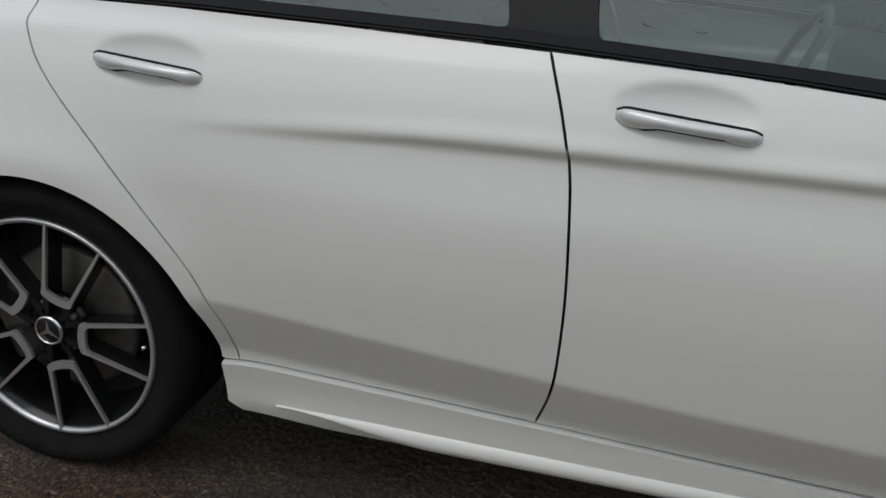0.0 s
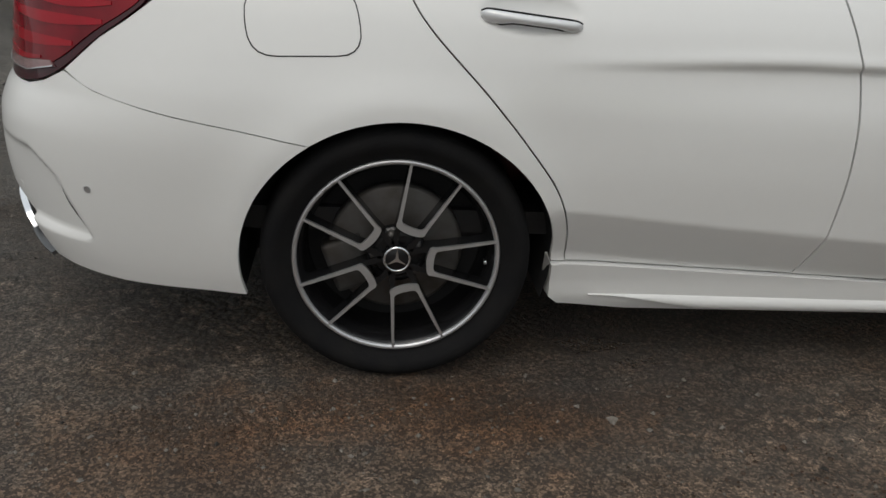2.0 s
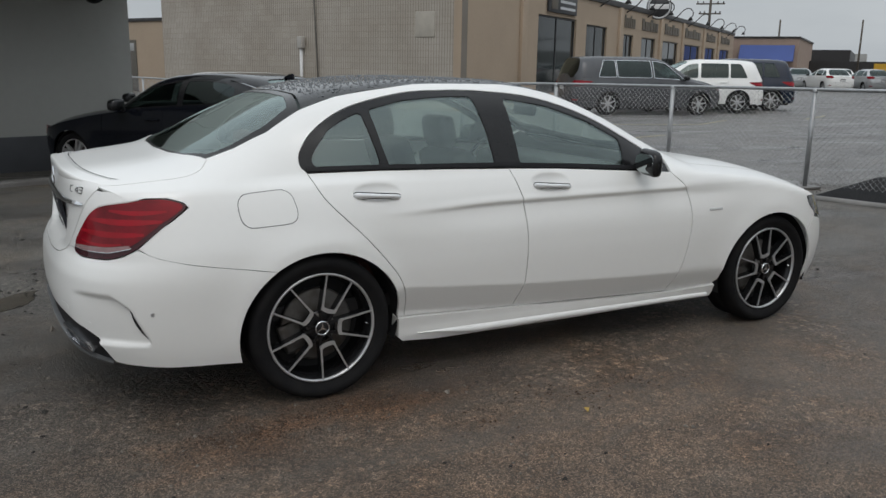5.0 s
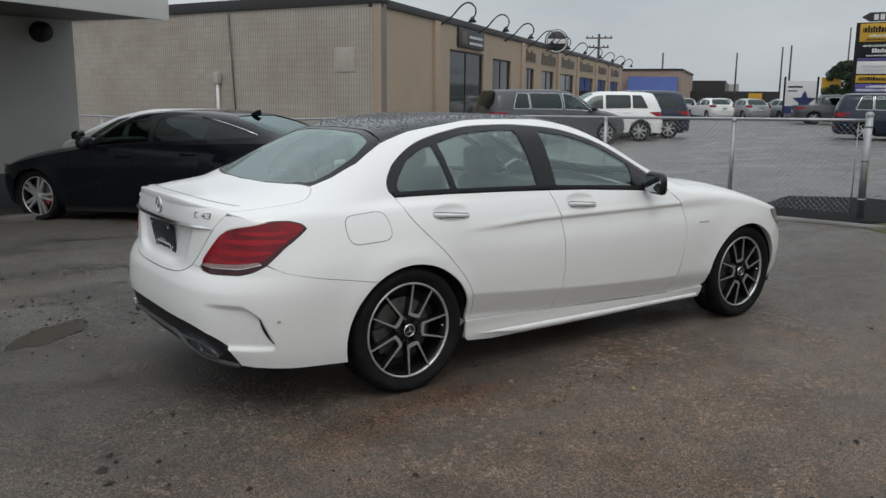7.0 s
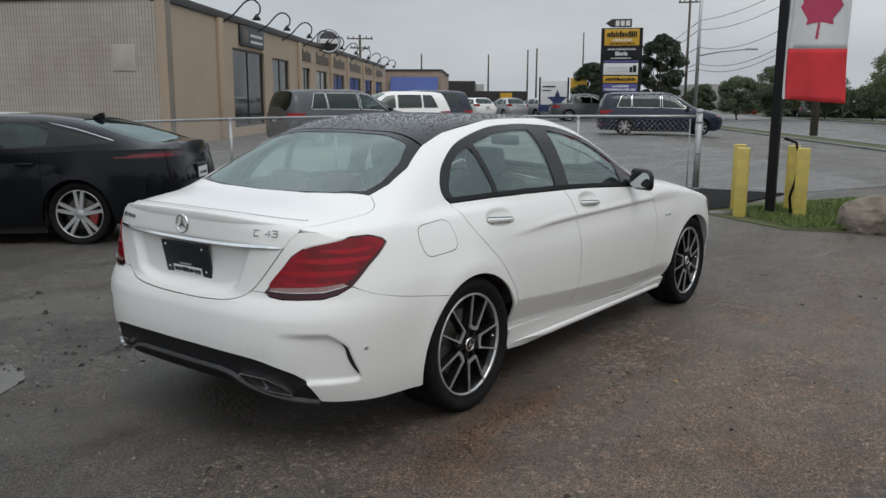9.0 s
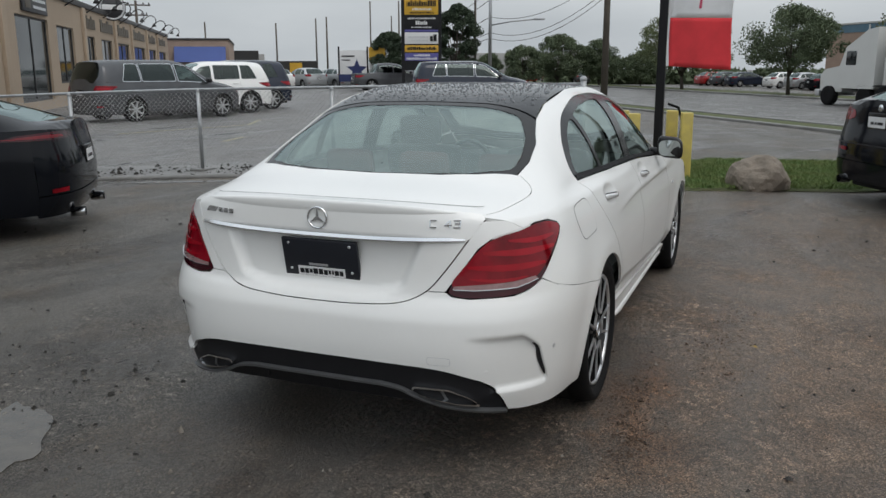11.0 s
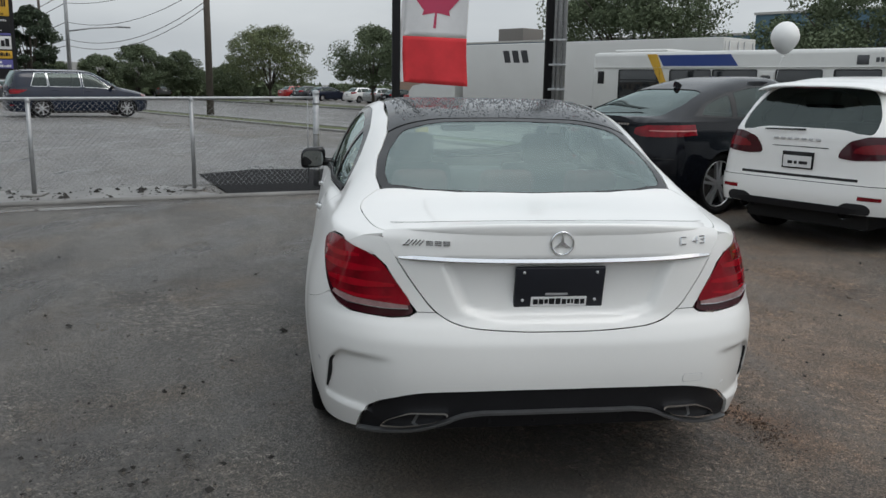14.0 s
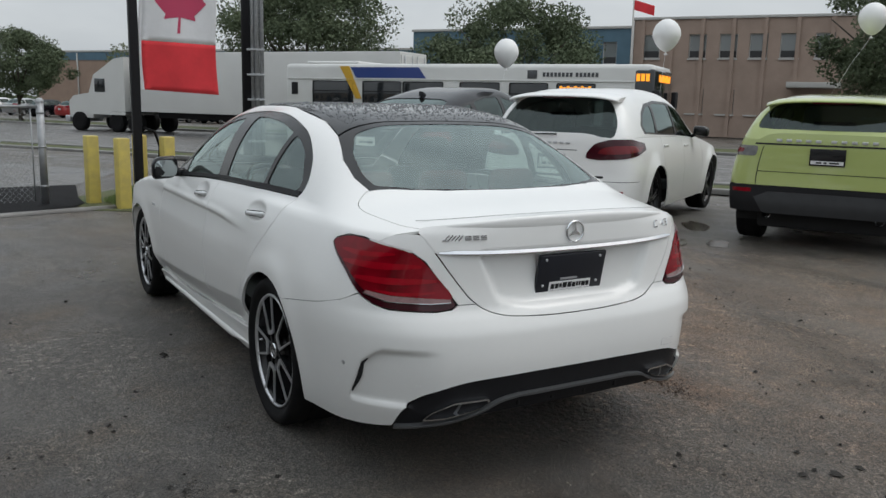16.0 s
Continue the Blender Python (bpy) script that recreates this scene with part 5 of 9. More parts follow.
        wrap("lens", [(mu + (u - mu) * 0.7, mz + (z - mz) * (0.10 if pale_lens else 0.42)) for u, z in lp], M["lamp_pale" if pale_lens else "lamp_red_lit" if lamp_mat == "lamp_red" else "lamp_mid"], parent=tl, lift=0.010, depth=0.006, gap=0, step=0.03)
        if bumper_red:
            ur, rz = sk.u_y(hw * bumper_y, 0.4), bumper_z or lower - 0.07
            wrap("reflector", [(sg * ur, rz), (sg * (ur + 0.20), rz), (sg * (ur + 0.20), rz + 0.035), (sg * ur, rz + 0.04)], M["lamp_red"], parent=bump, lift=0.014, depth=0.006, gap=0)
        if tips:
            part("exhaust_tip", lathe([(0.045, -0.08), (0.045, 0.05), (0.038, 0.05), (0.036, -0.08)], 20, axis="x", centre=(-ro + 0.08, sg * hw * 0.55, skirt - 0.03)), M["chrome"], car)
        hl = [(sk.u_y(hw * 0.55, 0.75, 1), wf - 0.30), (sk.u_x(wb + fo * 0.62, 0.75, 1), wf - 0.28), (sk.u_x(wb + fo * 0.60, 0.8, 1), wf - 0.16), (sk.u_y(hw * 0.6, 0.8, 1), wf - 0.20)]
        wrap("headlamp", rounded([(sg * u, z) for u, z in hl], 0.03), M["lamp_clear"], 1, gap=0, lift=0.006)
    uf = sk.u_x(wb + fo * 0.62, 0.6, 1)
    zf = [(u, sk.waist(sk.front(u, wf - 0.3).x) + 0.002) for u in np.linspace(uf, -uf, 15)]
    wrap("front_bumper", [(-uf, skirt), (uf, skirt)] + zf, P, 1, gap=0.001, step=0.05)
    # plate
    pz = plate_z or (lower + wr) / 2 + 0.02
    px = sk.rear(0.0, pz).x
    b = box(px - 0.018, px + 0.01, -0.165, 0.165, pz - 0.085, pz + 0.085, 0.006)
    pl_ = part("plate_frame", b, M["gloss_black"], car)
    part("plate_card", box(px - 0.021, px - 0.017, -0.15, 0.15, pz - 0.07, pz + (0.045 if plate != "dark" else -0.035)), M["sign_white"], pl_)
    for y0, y1 in ((-0.11, -0.02), (0.0, 0.03), (0.05, 0.10)):
        part("dark_bar", box(px - 0.0235, px - 0.0205, y0, y1, *((pz - 0.038, pz - 0.008) if plate != "dark" else (pz - 0.060, pz - 0.045))), M["plastic"], pl_)
    if spoiler_lip:
        xs0 = -ro + glass_top - 0.02
        zs = sk.top(xs0, 0.0).z
        s, rows = bmesh.new(), []
        for k in range(21):
            t = k / 10 - 1
            y, back_x = t * (hw - 0.30), xs0 - 0.30 + 0.10 * t * t
            zf, zr = zs + 0.012 - 0.05 * t ** 4, zs - 0.035 - 0.05 * t ** 4
            rows.append([s.verts.new((x, y, z)) for x, z in ((xs0 + 0.10, zf + 0.012), ((xs0 + back_x) / 2, (zf + zr) / 2 + 0.018), (back_x, zr + 0.012), (back_x - 0.008, zr + 0.002), (back_x, zr - 0.010), (xs0 - 0.05, zf - 0.045))])
        for a, b in zip(rows, rows[1:]):
            for j in range(5):
                s.faces.new((a[j], a[j + 1], b[j + 1], b[j])).smooth = True
        s.faces.new(rows[0]), s.faces.new(rows[-1])
        bmesh.ops.recalc_face_normals(s, faces=s.faces)
        sp_ = part("roof_spoiler", s, P, car)
        part("brake_light", box(xs0 - 0.302, xs0 - 0.27, -0.20, 0.20, zs - 0.055, zs - 0.040), M["lamp_dark"], sp_)
    for sg in (1, -1):
        mx = (mirror_x or xb - 0.42) - 0.03
        ym = abs(sk.side(mx, sk.waist(mx)).y)
        mb = bmesh.new()
        bmesh.ops.create_icosphere(mb, subdivisions=3, radius=1)
        for v in mb.verts:
            v.co = Vector((math.copysign(abs(v.co.x) ** 0.7, v.co.x), math.copysign(abs(v.co.y) ** 0.6, v.co.y), math.copysign(abs(v.co.z) ** 0.6, v.co.z) - 0.2 * v.co.y * sg))
        mb.transform(Matrix.Translation((mx + 0.03, sg * (ym + 0.13), sk.waist(mx) + 0.09)) @ Matrix.Diagonal((0.075, 0.105, 0.07, 1)))
        for f in mb.faces:
            f.smooth = True
        mr_ = part("door_mirror", mb, M[wing_mirror], car)
        part("mirror_foot", tube([(mx + 0.05, sg * (ym - 0.02), sk.waist(mx) + 0.01), (mx + 0.04, sg * (ym + 0.07), sk.waist(mx) + 0.06)], 0.025, 8), M["plastic"], mr_)
        if rails:
            pts = [sk.top(x, sg * sk.c_at(x, yt + 0.02)) + Vector((0, 0, 0.035)) for x in np.linspace(-ro + glass_top + 0.15, xt - 0.2, 9)]
            part("roof_rail", tube(pts, 0.014, 8), M["satin"], car)
    stl = {"rim": rim or M["satin"], "dark": M["gloss_black"], "spokes": spokes or plain_spokes(5, 0.05, M["satin"])}
    if caliper:
        stl["caliper"] = caliper
    for x in (0.0, wb):
        for sg in (1, -1):
            wheel(car, x, sg, hw - 0.045, r_tyre, r_rim, 0.24, stl, turn=20 + 31 * x)
            ln = bmesh.new()
            rows = []
            for k in range(21):
                a = math.pi * (k / 20 * 1.2 - 0.1)
                rows.append([ln.verts.new((x + (ra + 0.006) * math.cos(a), sg * yy, aw + (ra + 0.006) * math.sin(a))) for yy in (hw - 0.05, hw - 0.4)])
            for a, b in zip(rows, rows[1:]):
                ln.faces.new((a[0], b[0], b[1], a[1]))
            part("wheel_arch_liner", ln, M["void"], car)
    part("underbody", box(-ro + 0.25, nose - 0.3, -hw + 0.30, hw - 0.30, 0.20, 0.42, 0.03), M["void"], car)
    part("cabin_floor", box(ra + 0.02, wb - ra - 0.02, -hw + 0.1, hw - 0.1, skirt - 0.08, skirt + 0.05), M["void"], car)
    for x, h in ((0.30 * wb, 1.0), (0.62 * wb, 1.0)):
        part("seat_row", box(x - 0.1, x + 0.1, -hw + 0.25, hw - 0.25, 0.5, wr + 0.05, 0.05), M["seat_dark"], car)
    return car, sk, wrap


M["lamp_pale"] = mat("pale_lamp_stripe", (0.55, 0.20, 0.20), 0.2, vary=0.3, scale=15)
M["dull_grey"] = mat("grey_bumper_plastic", (0.035, 0.037, 0.040), 0.55, vary=0.3, scale=12)
M["lamp_mid"] = mat("deep_red_lens", (0.17, 0.006, 0.012), 0.15, vary=0.5, scale=18)
M["lamp_clear_dark"] = mat("smoked_clear_lens", (0.16, 0.15, 0.14), 0.12, coat=1.0, vary=0.8, scale=12, tint=(0.04, 0.04, 0.04))
M["sign_white"] = mat("white_card", (0.72, 0.72, 0.72), 0.5, vary=0.2, scale=15)
silver5 = plain_spokes(5, 0.035, M["satin"], twin=True)
silver7 = plain_spokes(7, 0.035, M["satin"])
dark5 = plain_spokes(5, 0.03, M["gloss_black"], twin=True)


def stand(wx, wy, az, wheel_y):
    """The pose of a car whose rear wheel, wheel_y to its left, touches the ground at wx, wy."""
    a = radians(az)
    return pose(wx + wheel_y * math.sin(a), wy - wheel_y * math.cos(a), 0, 0, 0, az)


fast, f_sk, f_wrap = vehicle("fastback_car", "black fastback saloon with bright multi-spoke wheels and red calipers", "car", "black_paint", pose(2.17, 5.66, -0.055, 0, 2.0, 124.8), wb=2.905, ro=1.05, fo=0.87, hw=0.935, roof=1.40, wr=0.99, wf=0.93,
        crown=[(-1.07, 1.00), (-0.98, 1.035), (-0.80, 1.045), (-0.45, 1.155), (-0.10, 1.265), (0.25, 1.345), (0.6, 1.385), (1.0, 1.40), (1.35, 1.385), (1.6, 1.335), (1.95, 1.165), (2.28, 0.99), (2.6, 0.965), (3.2, 0.88), (3.6, 0.77), (3.78, 0.66)],
        glass_base=0.30, glass_top=1.30, screen_top=0.52, screen_base=0.30, r_tyre=0.335, r_rim=0.255, spokes=silver5, lower=0.40, lower_mat="black_paint", skirt=0.22,
        glass_rows=[(0.10, 0.0), (0.08, 0.40), (0.02, 0.52), (-0.35, 0.60), (-0.68, 0.60), (-0.76, 0.45), (-0.79, 0.0)],
        dlo=[(-0.42, 1.065), (0.3, 1.04), (1.0, 1.015), (2.08, 0.965), (1.80, 1.165), (1.55, 1.265), (1.2, 1.318), (0.8, 1.325), (0.4, 1.285), (0.0, 1.19)],
        panes=[[(0.30, 1.055), (1.02, 1.03), (1.02, 1.305), (0.75, 1.308), (0.45, 1.275), (0.28, 1.215)], [(1.10, 1.028), (1.98, 0.985), (1.76, 1.155), (1.52, 1.248), (1.12, 1.302)]],
        lamp=[(0.40, 0.90), (0.46, 0.95), (0.72, 0.965), (0.90, 0.945), (0.96, 0.922), (1.12, 0.918), (1.12, 0.903), (0.94, 0.898), (0.70, 0.89)], caliper=M["red_paint"], lamp_mat="lamp_dark", lean=6.5, mirror_x=1.93, plate_z=0.70, antenna=0.10, flare=0.02, bumper_z=0.42, hatch_line=False)
for sg in (1, -1):
    strip = [f_sk.top(x, sg * (f_sk.rim(x) - (f_sk.v_at(x, z) - f_sk.waist(x)))) for x, z in ((0.42, 1.305), (0.2, 1.262), (0.0, 1.21), (-0.2, 1.148), (-0.4, 1.082))]
    part("window_trim", tube(strip, 0.007, 6), M["chrome"], fast)
coupe, c_sk, c_wrap = vehicle("coupe_suv", "black coupe-style SUV with red tail lamps on wet asphalt", "car", "black_paint", pose(6.80, -3.45, -0.045, 0, 0, -62.5), wb=2.93, ro=1.10, fo=0.88, hw=0.985, roof=1.69, wr=1.13, wf=1.06,
        crown=[(-1.12, 1.13), (-1.02, 1.18), (-0.88, 1.185), (-0.55, 1.30), (-0.2, 1.42), (0.2, 1.535), (0.6, 1.625), (1.0, 1.68), (1.35, 1.69), (1.65, 1.65), (2.05, 1.41), (2.45, 1.13), (2.8, 1.10), (3.3, 1.03), (3.65, 0.92), (3.83, 0.8)],
        glass_base=0.10, glass_top=1.25, screen_top=0.58, r_tyre=0.375, r_rim=0.285, spokes=silver5, lower=0.52, lower_mat="black_paint", skirt=0.32, lean=6.0, flare=0.03,
        glass_rows=[(0.12, 0.0), (0.10, 0.40), (0.04, 0.54), (-0.40, 0.63), (-0.76, 0.62), (-0.84, 0.45), (-0.87, 0.0)],
        dlo=[(-0.42, 1.20), (0.3, 1.165), (1.1, 1.14), (2.12, 1.10), (1.85, 1.37), (1.6, 1.515), (1.25, 1.58), (0.8, 1.565), (0.35, 1.485), (-0.1, 1.36)],
        panes=[[(-0.28, 1.215), (0.26, 1.185), (0.34, 1.455), (0.12, 1.40), (-0.12, 1.325)], [(0.36, 1.185), (1.10, 1.16), (1.10, 1.56), (0.80, 1.545), (0.44, 1.48)], [(1.18, 1.158), (2.0, 1.12), (1.80, 1.365), (1.56, 1.495), (1.20, 1.56)]],
        lamp=[(0.44, 0.985), (0.46, 1.055), (0.62, 1.09), (0.90, 1.10), (1.06, 1.075), (1.10, 1.04), (1.04, 0.985), (0.80, 0.955), (0.55, 0.955)], mirror_x=2.0, plate_z=0.965, antenna=0.25, pale_lens=True, hatch_line=False, bumper_z=0.62, bumper_y=0.46)
part("round_emblem", lathe([(0.001, -0.006), (0.036, -0.006), (0.04, 0.0)], 24, axis="x", centre=c_sk.rear(0, 1.10) - Vector((0.004, 0, 0))), M["chrome"], coupe)
for k in range(4):
    part("badge_bar", box(-1.112, -1.095, -0.30 - 0.045 * k, -0.268 - 0.045 * k, 1.085, 1.108), M["chrome"], coupe)
c_wrap("bumper_crease", [(-0.95, 0.70), (0.95, 0.70), (0.95, 0.712), (-0.95, 0.712)], M["plastic"], gap=0, lift=0.008, depth=0.01)
white, w_sk, w_wrap = vehicle("white_suv", "white SUV with dark red tail lamps and black wheels", "car", "white", pose(4.62, -4.66, -0.062, 0, 0, -60.0), wb=2.895, ro=1.0, fo=0.90, hw=0.965, roof=1.70, wr=1.14, wf=1.06, box_rear=7.0, n0=5.0,
        crown=[(-1.02, 1.13), (-0.93, 1.18), (-0.86, 1.26), (-0.70, 1.47), (-0.60, 1.59), (-0.40, 1.645), (0.1, 1.69), (0.7, 1.705), (1.15, 1.685), (1.55, 1.61), (1.95, 1.40), (2.38, 1.13), (2.8, 1.09), (3.3, 1.00), (3.62, 0.88), (3.8, 0.76)],
        tail=[(0.2, -0.90), (0.35, -0.97), (0.5, -1.0), (0.62, -0.99), (0.75, -0.97), (0.95, -0.96), (1.12, -0.945), (1.5, -0.8)],
        glass_base=0.06, glass_top=0.50, screen_top=0.56, r_tyre=0.385, r_rim=0.29, spokes=dark5, rim=M["gloss_black"], lower=0.66, lower_mat="white", skirt=0.40, hatch_line=False, flare=0.035, sill=0.27,
        glass_rows=[(-0.60, 0.0), (-0.61, 0.50), (-0.66, 0.60), (-0.78, 0.70), (-0.90, 0.70), (-0.93, 0.55), (-0.935, 0.0)],
        dlo=[(-0.28, 1.175), (0.3, 1.155), (1.1, 1.13), (2.02, 1.085), (1.78, 1.34), (1.5, 1.475), (1.1, 1.545), (0.5, 1.56), (0.05, 1.515), (-0.20, 1.415), (-0.36, 1.27)],
        panes=[[(-0.20, 1.195), (0.20, 1.18), (0.26, 1.50), (0.06, 1.475), (-0.14, 1.395), (-0.27, 1.275)], [(0.28, 1.175), (1.05, 1.15), (1.05, 1.52), (0.55, 1.53), (0.34, 1.515)], [(1.13, 1.15), (1.92, 1.11), (1.74, 1.325), (1.47, 1.455), (1.13, 1.51)]],
        lamp=[(0.40, 0.905), (0.42, 0.98), (0.50, 1.07), (0.66, 1.12), (0.84, 1.125), (0.93, 1.07), (0.97, 1.015), (0.93, 0.95), (0.78, 0.905), (0.56, 0.89)], lamp_mat="lamp_dark",
        spoiler_lip=0.012, lean=6.0, wing_mirror="gloss_black", grooves=((0.69, 0.62, 0.026), (0.985, 0.30, 0.008)), skid="plastic", skid_h=0.05, mirror_x=1.86, plate_z=0.855, bumper_z=0.52, bumper_y=0.66)
for sg in (1, -1):
    u = w_sk.u_y(sg * 0.62, 0.42)
    w_wrap("exhaust_opening", rounded([(u - 0.13, 0.385), (u + 0.13, 0.385), (u + 0.14, 0.45), (u + 0.08, 0.49), (u - 0.08, 0.49), (u - 0.14, 0.45)], 0.03), M["void"], gap=0, lift=0.014, depth=0.01)
for k in range(7):
    part("badge_letter", box(-0.968, -0.955, 0.24 - 0.075 * k, 0.285 - 0.075 * k, 1.055, 1.078, 0.002), M["satin"], white)
w_wrap("rear_wiper", [(-0.05, 1.148), (0.40, 1.140), (0.40, 1.152), (-0.05, 1.164)], M["plastic"], gap=0, lift=0.03, depth=0.01)
green, g_sk, g_wrap = vehicle("green_suv", "lime green compact SUV with black lower bumper on wet asphalt", "car", "green_paint", pose(2.20, -6.18, -0.006, 0, 0, -61.0), wb=2.66, ro=0.84, fo=0.86, hw=0.955, roof=1.62, wr=1.15, wf=1.06, box_rear=9.0, n0=7.0,
        crown=[(-0.86, 1.16), (-0.79, 1.20), (-0.70, 1.29), (-0.58, 1.43), (-0.48, 1.53), (-0.30, 1.575), (0.2, 1.605), (0.8, 1.62), (1.2, 1.60), (1.5, 1.52), (1.85, 1.33), (2.25, 1.13), (2.6, 1.09), (3.1, 1.0), (3.4, 0.88), (3.52, 0.76)],
        glass_base=0.08, glass_top=0.44, screen_top=0.56, r_tyre=0.37, r_rim=0.26, spokes=dark5, rim=M["gloss_black"], plate="dark", lamp=[(0.68, 0.955), (0.66, 1.06), (1.03, 1.06), (1.03, 0.965)], lamp_mat="lamp_clear_dark", lower=0.66, skirt=0.40, spoiler_lip=0.01, flare=0.03,
        glass_rows=[(-0.49, 0.0), (-0.50, 0.52), (-0.54, 0.62), (-0.64, 0.70), (-0.72, 0.70), (-0.75, 0.55), (-0.755, 0.0)],
        tail=[(0.2, -0.74), (0.35, -0.80), (0.5, -0.84), (0.66, -0.84), (0.8, -0.83), (1.0, -0.82), (1.15, -0.805), (1.5, -0.65)],
        dlo=[(-0.36, 1.22), (0.3, 1.19), (1.1, 1.15), (1.9, 1.10), (1.62, 1.37), (1.4, 1.455), (1.0, 1.49), (0.4, 1.47), (-0.1, 1.43), (-0.30, 1.36)],
        panes=[[(-0.28, 1.235), (0.22, 1.21), (0.22, 1.44), (-0.10, 1.41), (-0.24, 1.35)], [(0.30, 1.205), (0.96, 1.175), (0.96, 1.47), (0.45, 1.455), (0.30, 1.445)], [(1.04, 1.17), (1.80, 1.125), (1.58, 1.355), (1.38, 1.435), (1.04, 1.47)]],
        grooves=((1.075, 0.70, 0.018), (0.80, 0.66, 0.007)), skid="dull_grey", skid_h=0.20, plate_z=0.97, mirror_x=1.70, hatch_line=False, bumper_z=0.585, bumper_y=0.72)
for k in range(10):
    part("badge_letter", box(-0.822, -0.800, 0.44 - 0.092 * k - 0.05 * (k > 4), 0.49 - 0.092 * k - 0.05 * (k > 4), 1.112, 1.138, 0.002), M["satin"], green)
for sg in (1, -1):
    u = g_sk.u_y(sg * 0.65, 0.85)
    g_wrap("hatch_seam", [(u - 0.004, 0.67), (u + 0.004, 0.67), (u + 0.004, 1.06), (u - 0.004, 1.06)], M["void"], gap=0, lift=0.002, depth=0)
vehicle("minivan", "dark grey minivan with alloy wheels parked behind the fence", "van", "grey_paint", stand(15.2, 15.45, -15.7, -0.88), wb=3.0, ro=1.15, fo=0.98, hw=1.0, roof=1.73, wr=1.10, wf=1.05, deck=0.06,
        glass_base=0.06, glass_top=0.38, screen_top=0.60, screen_base=0.15, r_tyre=0.34, r_rim=0.24, spokes=silver7, rails=False, lower=0.5, lower_mat="grey_paint", skirt=0.24, seams=(0.10, 0.48, 0.84), tips=False, trim=True)
vehicle("white_crossover", "white crossover with silver wheels parked at the shops", "car", "white", stand(20.3, 15.1, 150, 0.84), wb=2.85, ro=0.95, fo=0.93, hw=0.94, roof=1.70, wr=1.10, wf=1.04, glass_top=0.45, r_tyre=0.36, r_rim=0.24, spokes=silver7, lower=0.5, lower_mat="white", tips=False)
vehicle("navy_suv", "dark blue SUV with silver wheels parked at the shops", "car", "navy_paint", stand(22.7, 15.8, 150, 0.86), wb=2.9, ro=0.95, fo=0.93, hw=0.97, roof=1.76, wr=1.12, wf=1.06, glass_top=0.45, r_tyre=0.37, r_rim=0.26, spokes=silver7, lower=0.5, lower_mat="navy_paint", tips=False)
vehicle("navy_minivan", "dark blue minivan standing across the car park", "van", "navy_paint", stand(28.5, 11.5, -61, -0.88), wb=3.0, ro=1.10, fo=0.96, hw=1.0, roof=1.74, wr=1.10, wf=1.05, deck=0.06,
        glass_base=0.06, glass_top=0.38, screen_top=0.60, screen_base=0.15, r_tyre=0.34, r_rim=0.235, spokes=silver7, rails=True, lower=0.5, lower_mat="navy_paint", skirt=0.24, seams=(0.10, 0.48, 0.84), tips=False, trim=True)
vehicle("white_hatchback", "white car standing behind the black fastback", "car", "white", pose(2.75, 8.55, -0.14, 0, 1.2, 125), wb=2.7, ro=0.9, fo=0.9, hw=0.9, roof=1.43, wr=0.98, wf=0.95, glass_base=0.2, glass_top=0.8, screen_top=0.52, screen_base=0.3, r_tyre=0.33, r_rim=0.23, spokes=silver7, lower=0.45, lower_mat="white", skirt=0.24, tips=False)

# ---- ground, fence, street ----
STREET, LOW = pose(0, 0, 0, 0, 0, 34.5), pose(0, 0, -0.55, 0, 0, 34.5)


def gz(x, y):
    """The ground's height: the yard lies a little above the street."""
    return -0.55 * ease(8.0, 18.0, 0.566 * x - 0.824 * y) - 0.30 * ease(2.8, 13.0, y) * ease(9.0, 3.5, x) - 0.065 * ease(-2.0, -4.5, y) * ease(2.4, 4.2, x) - 0.031 * ease(1.2, 2.7, x) * ease(5.5, 3.4, x) * ease(2.8, 1.4, abs(y))



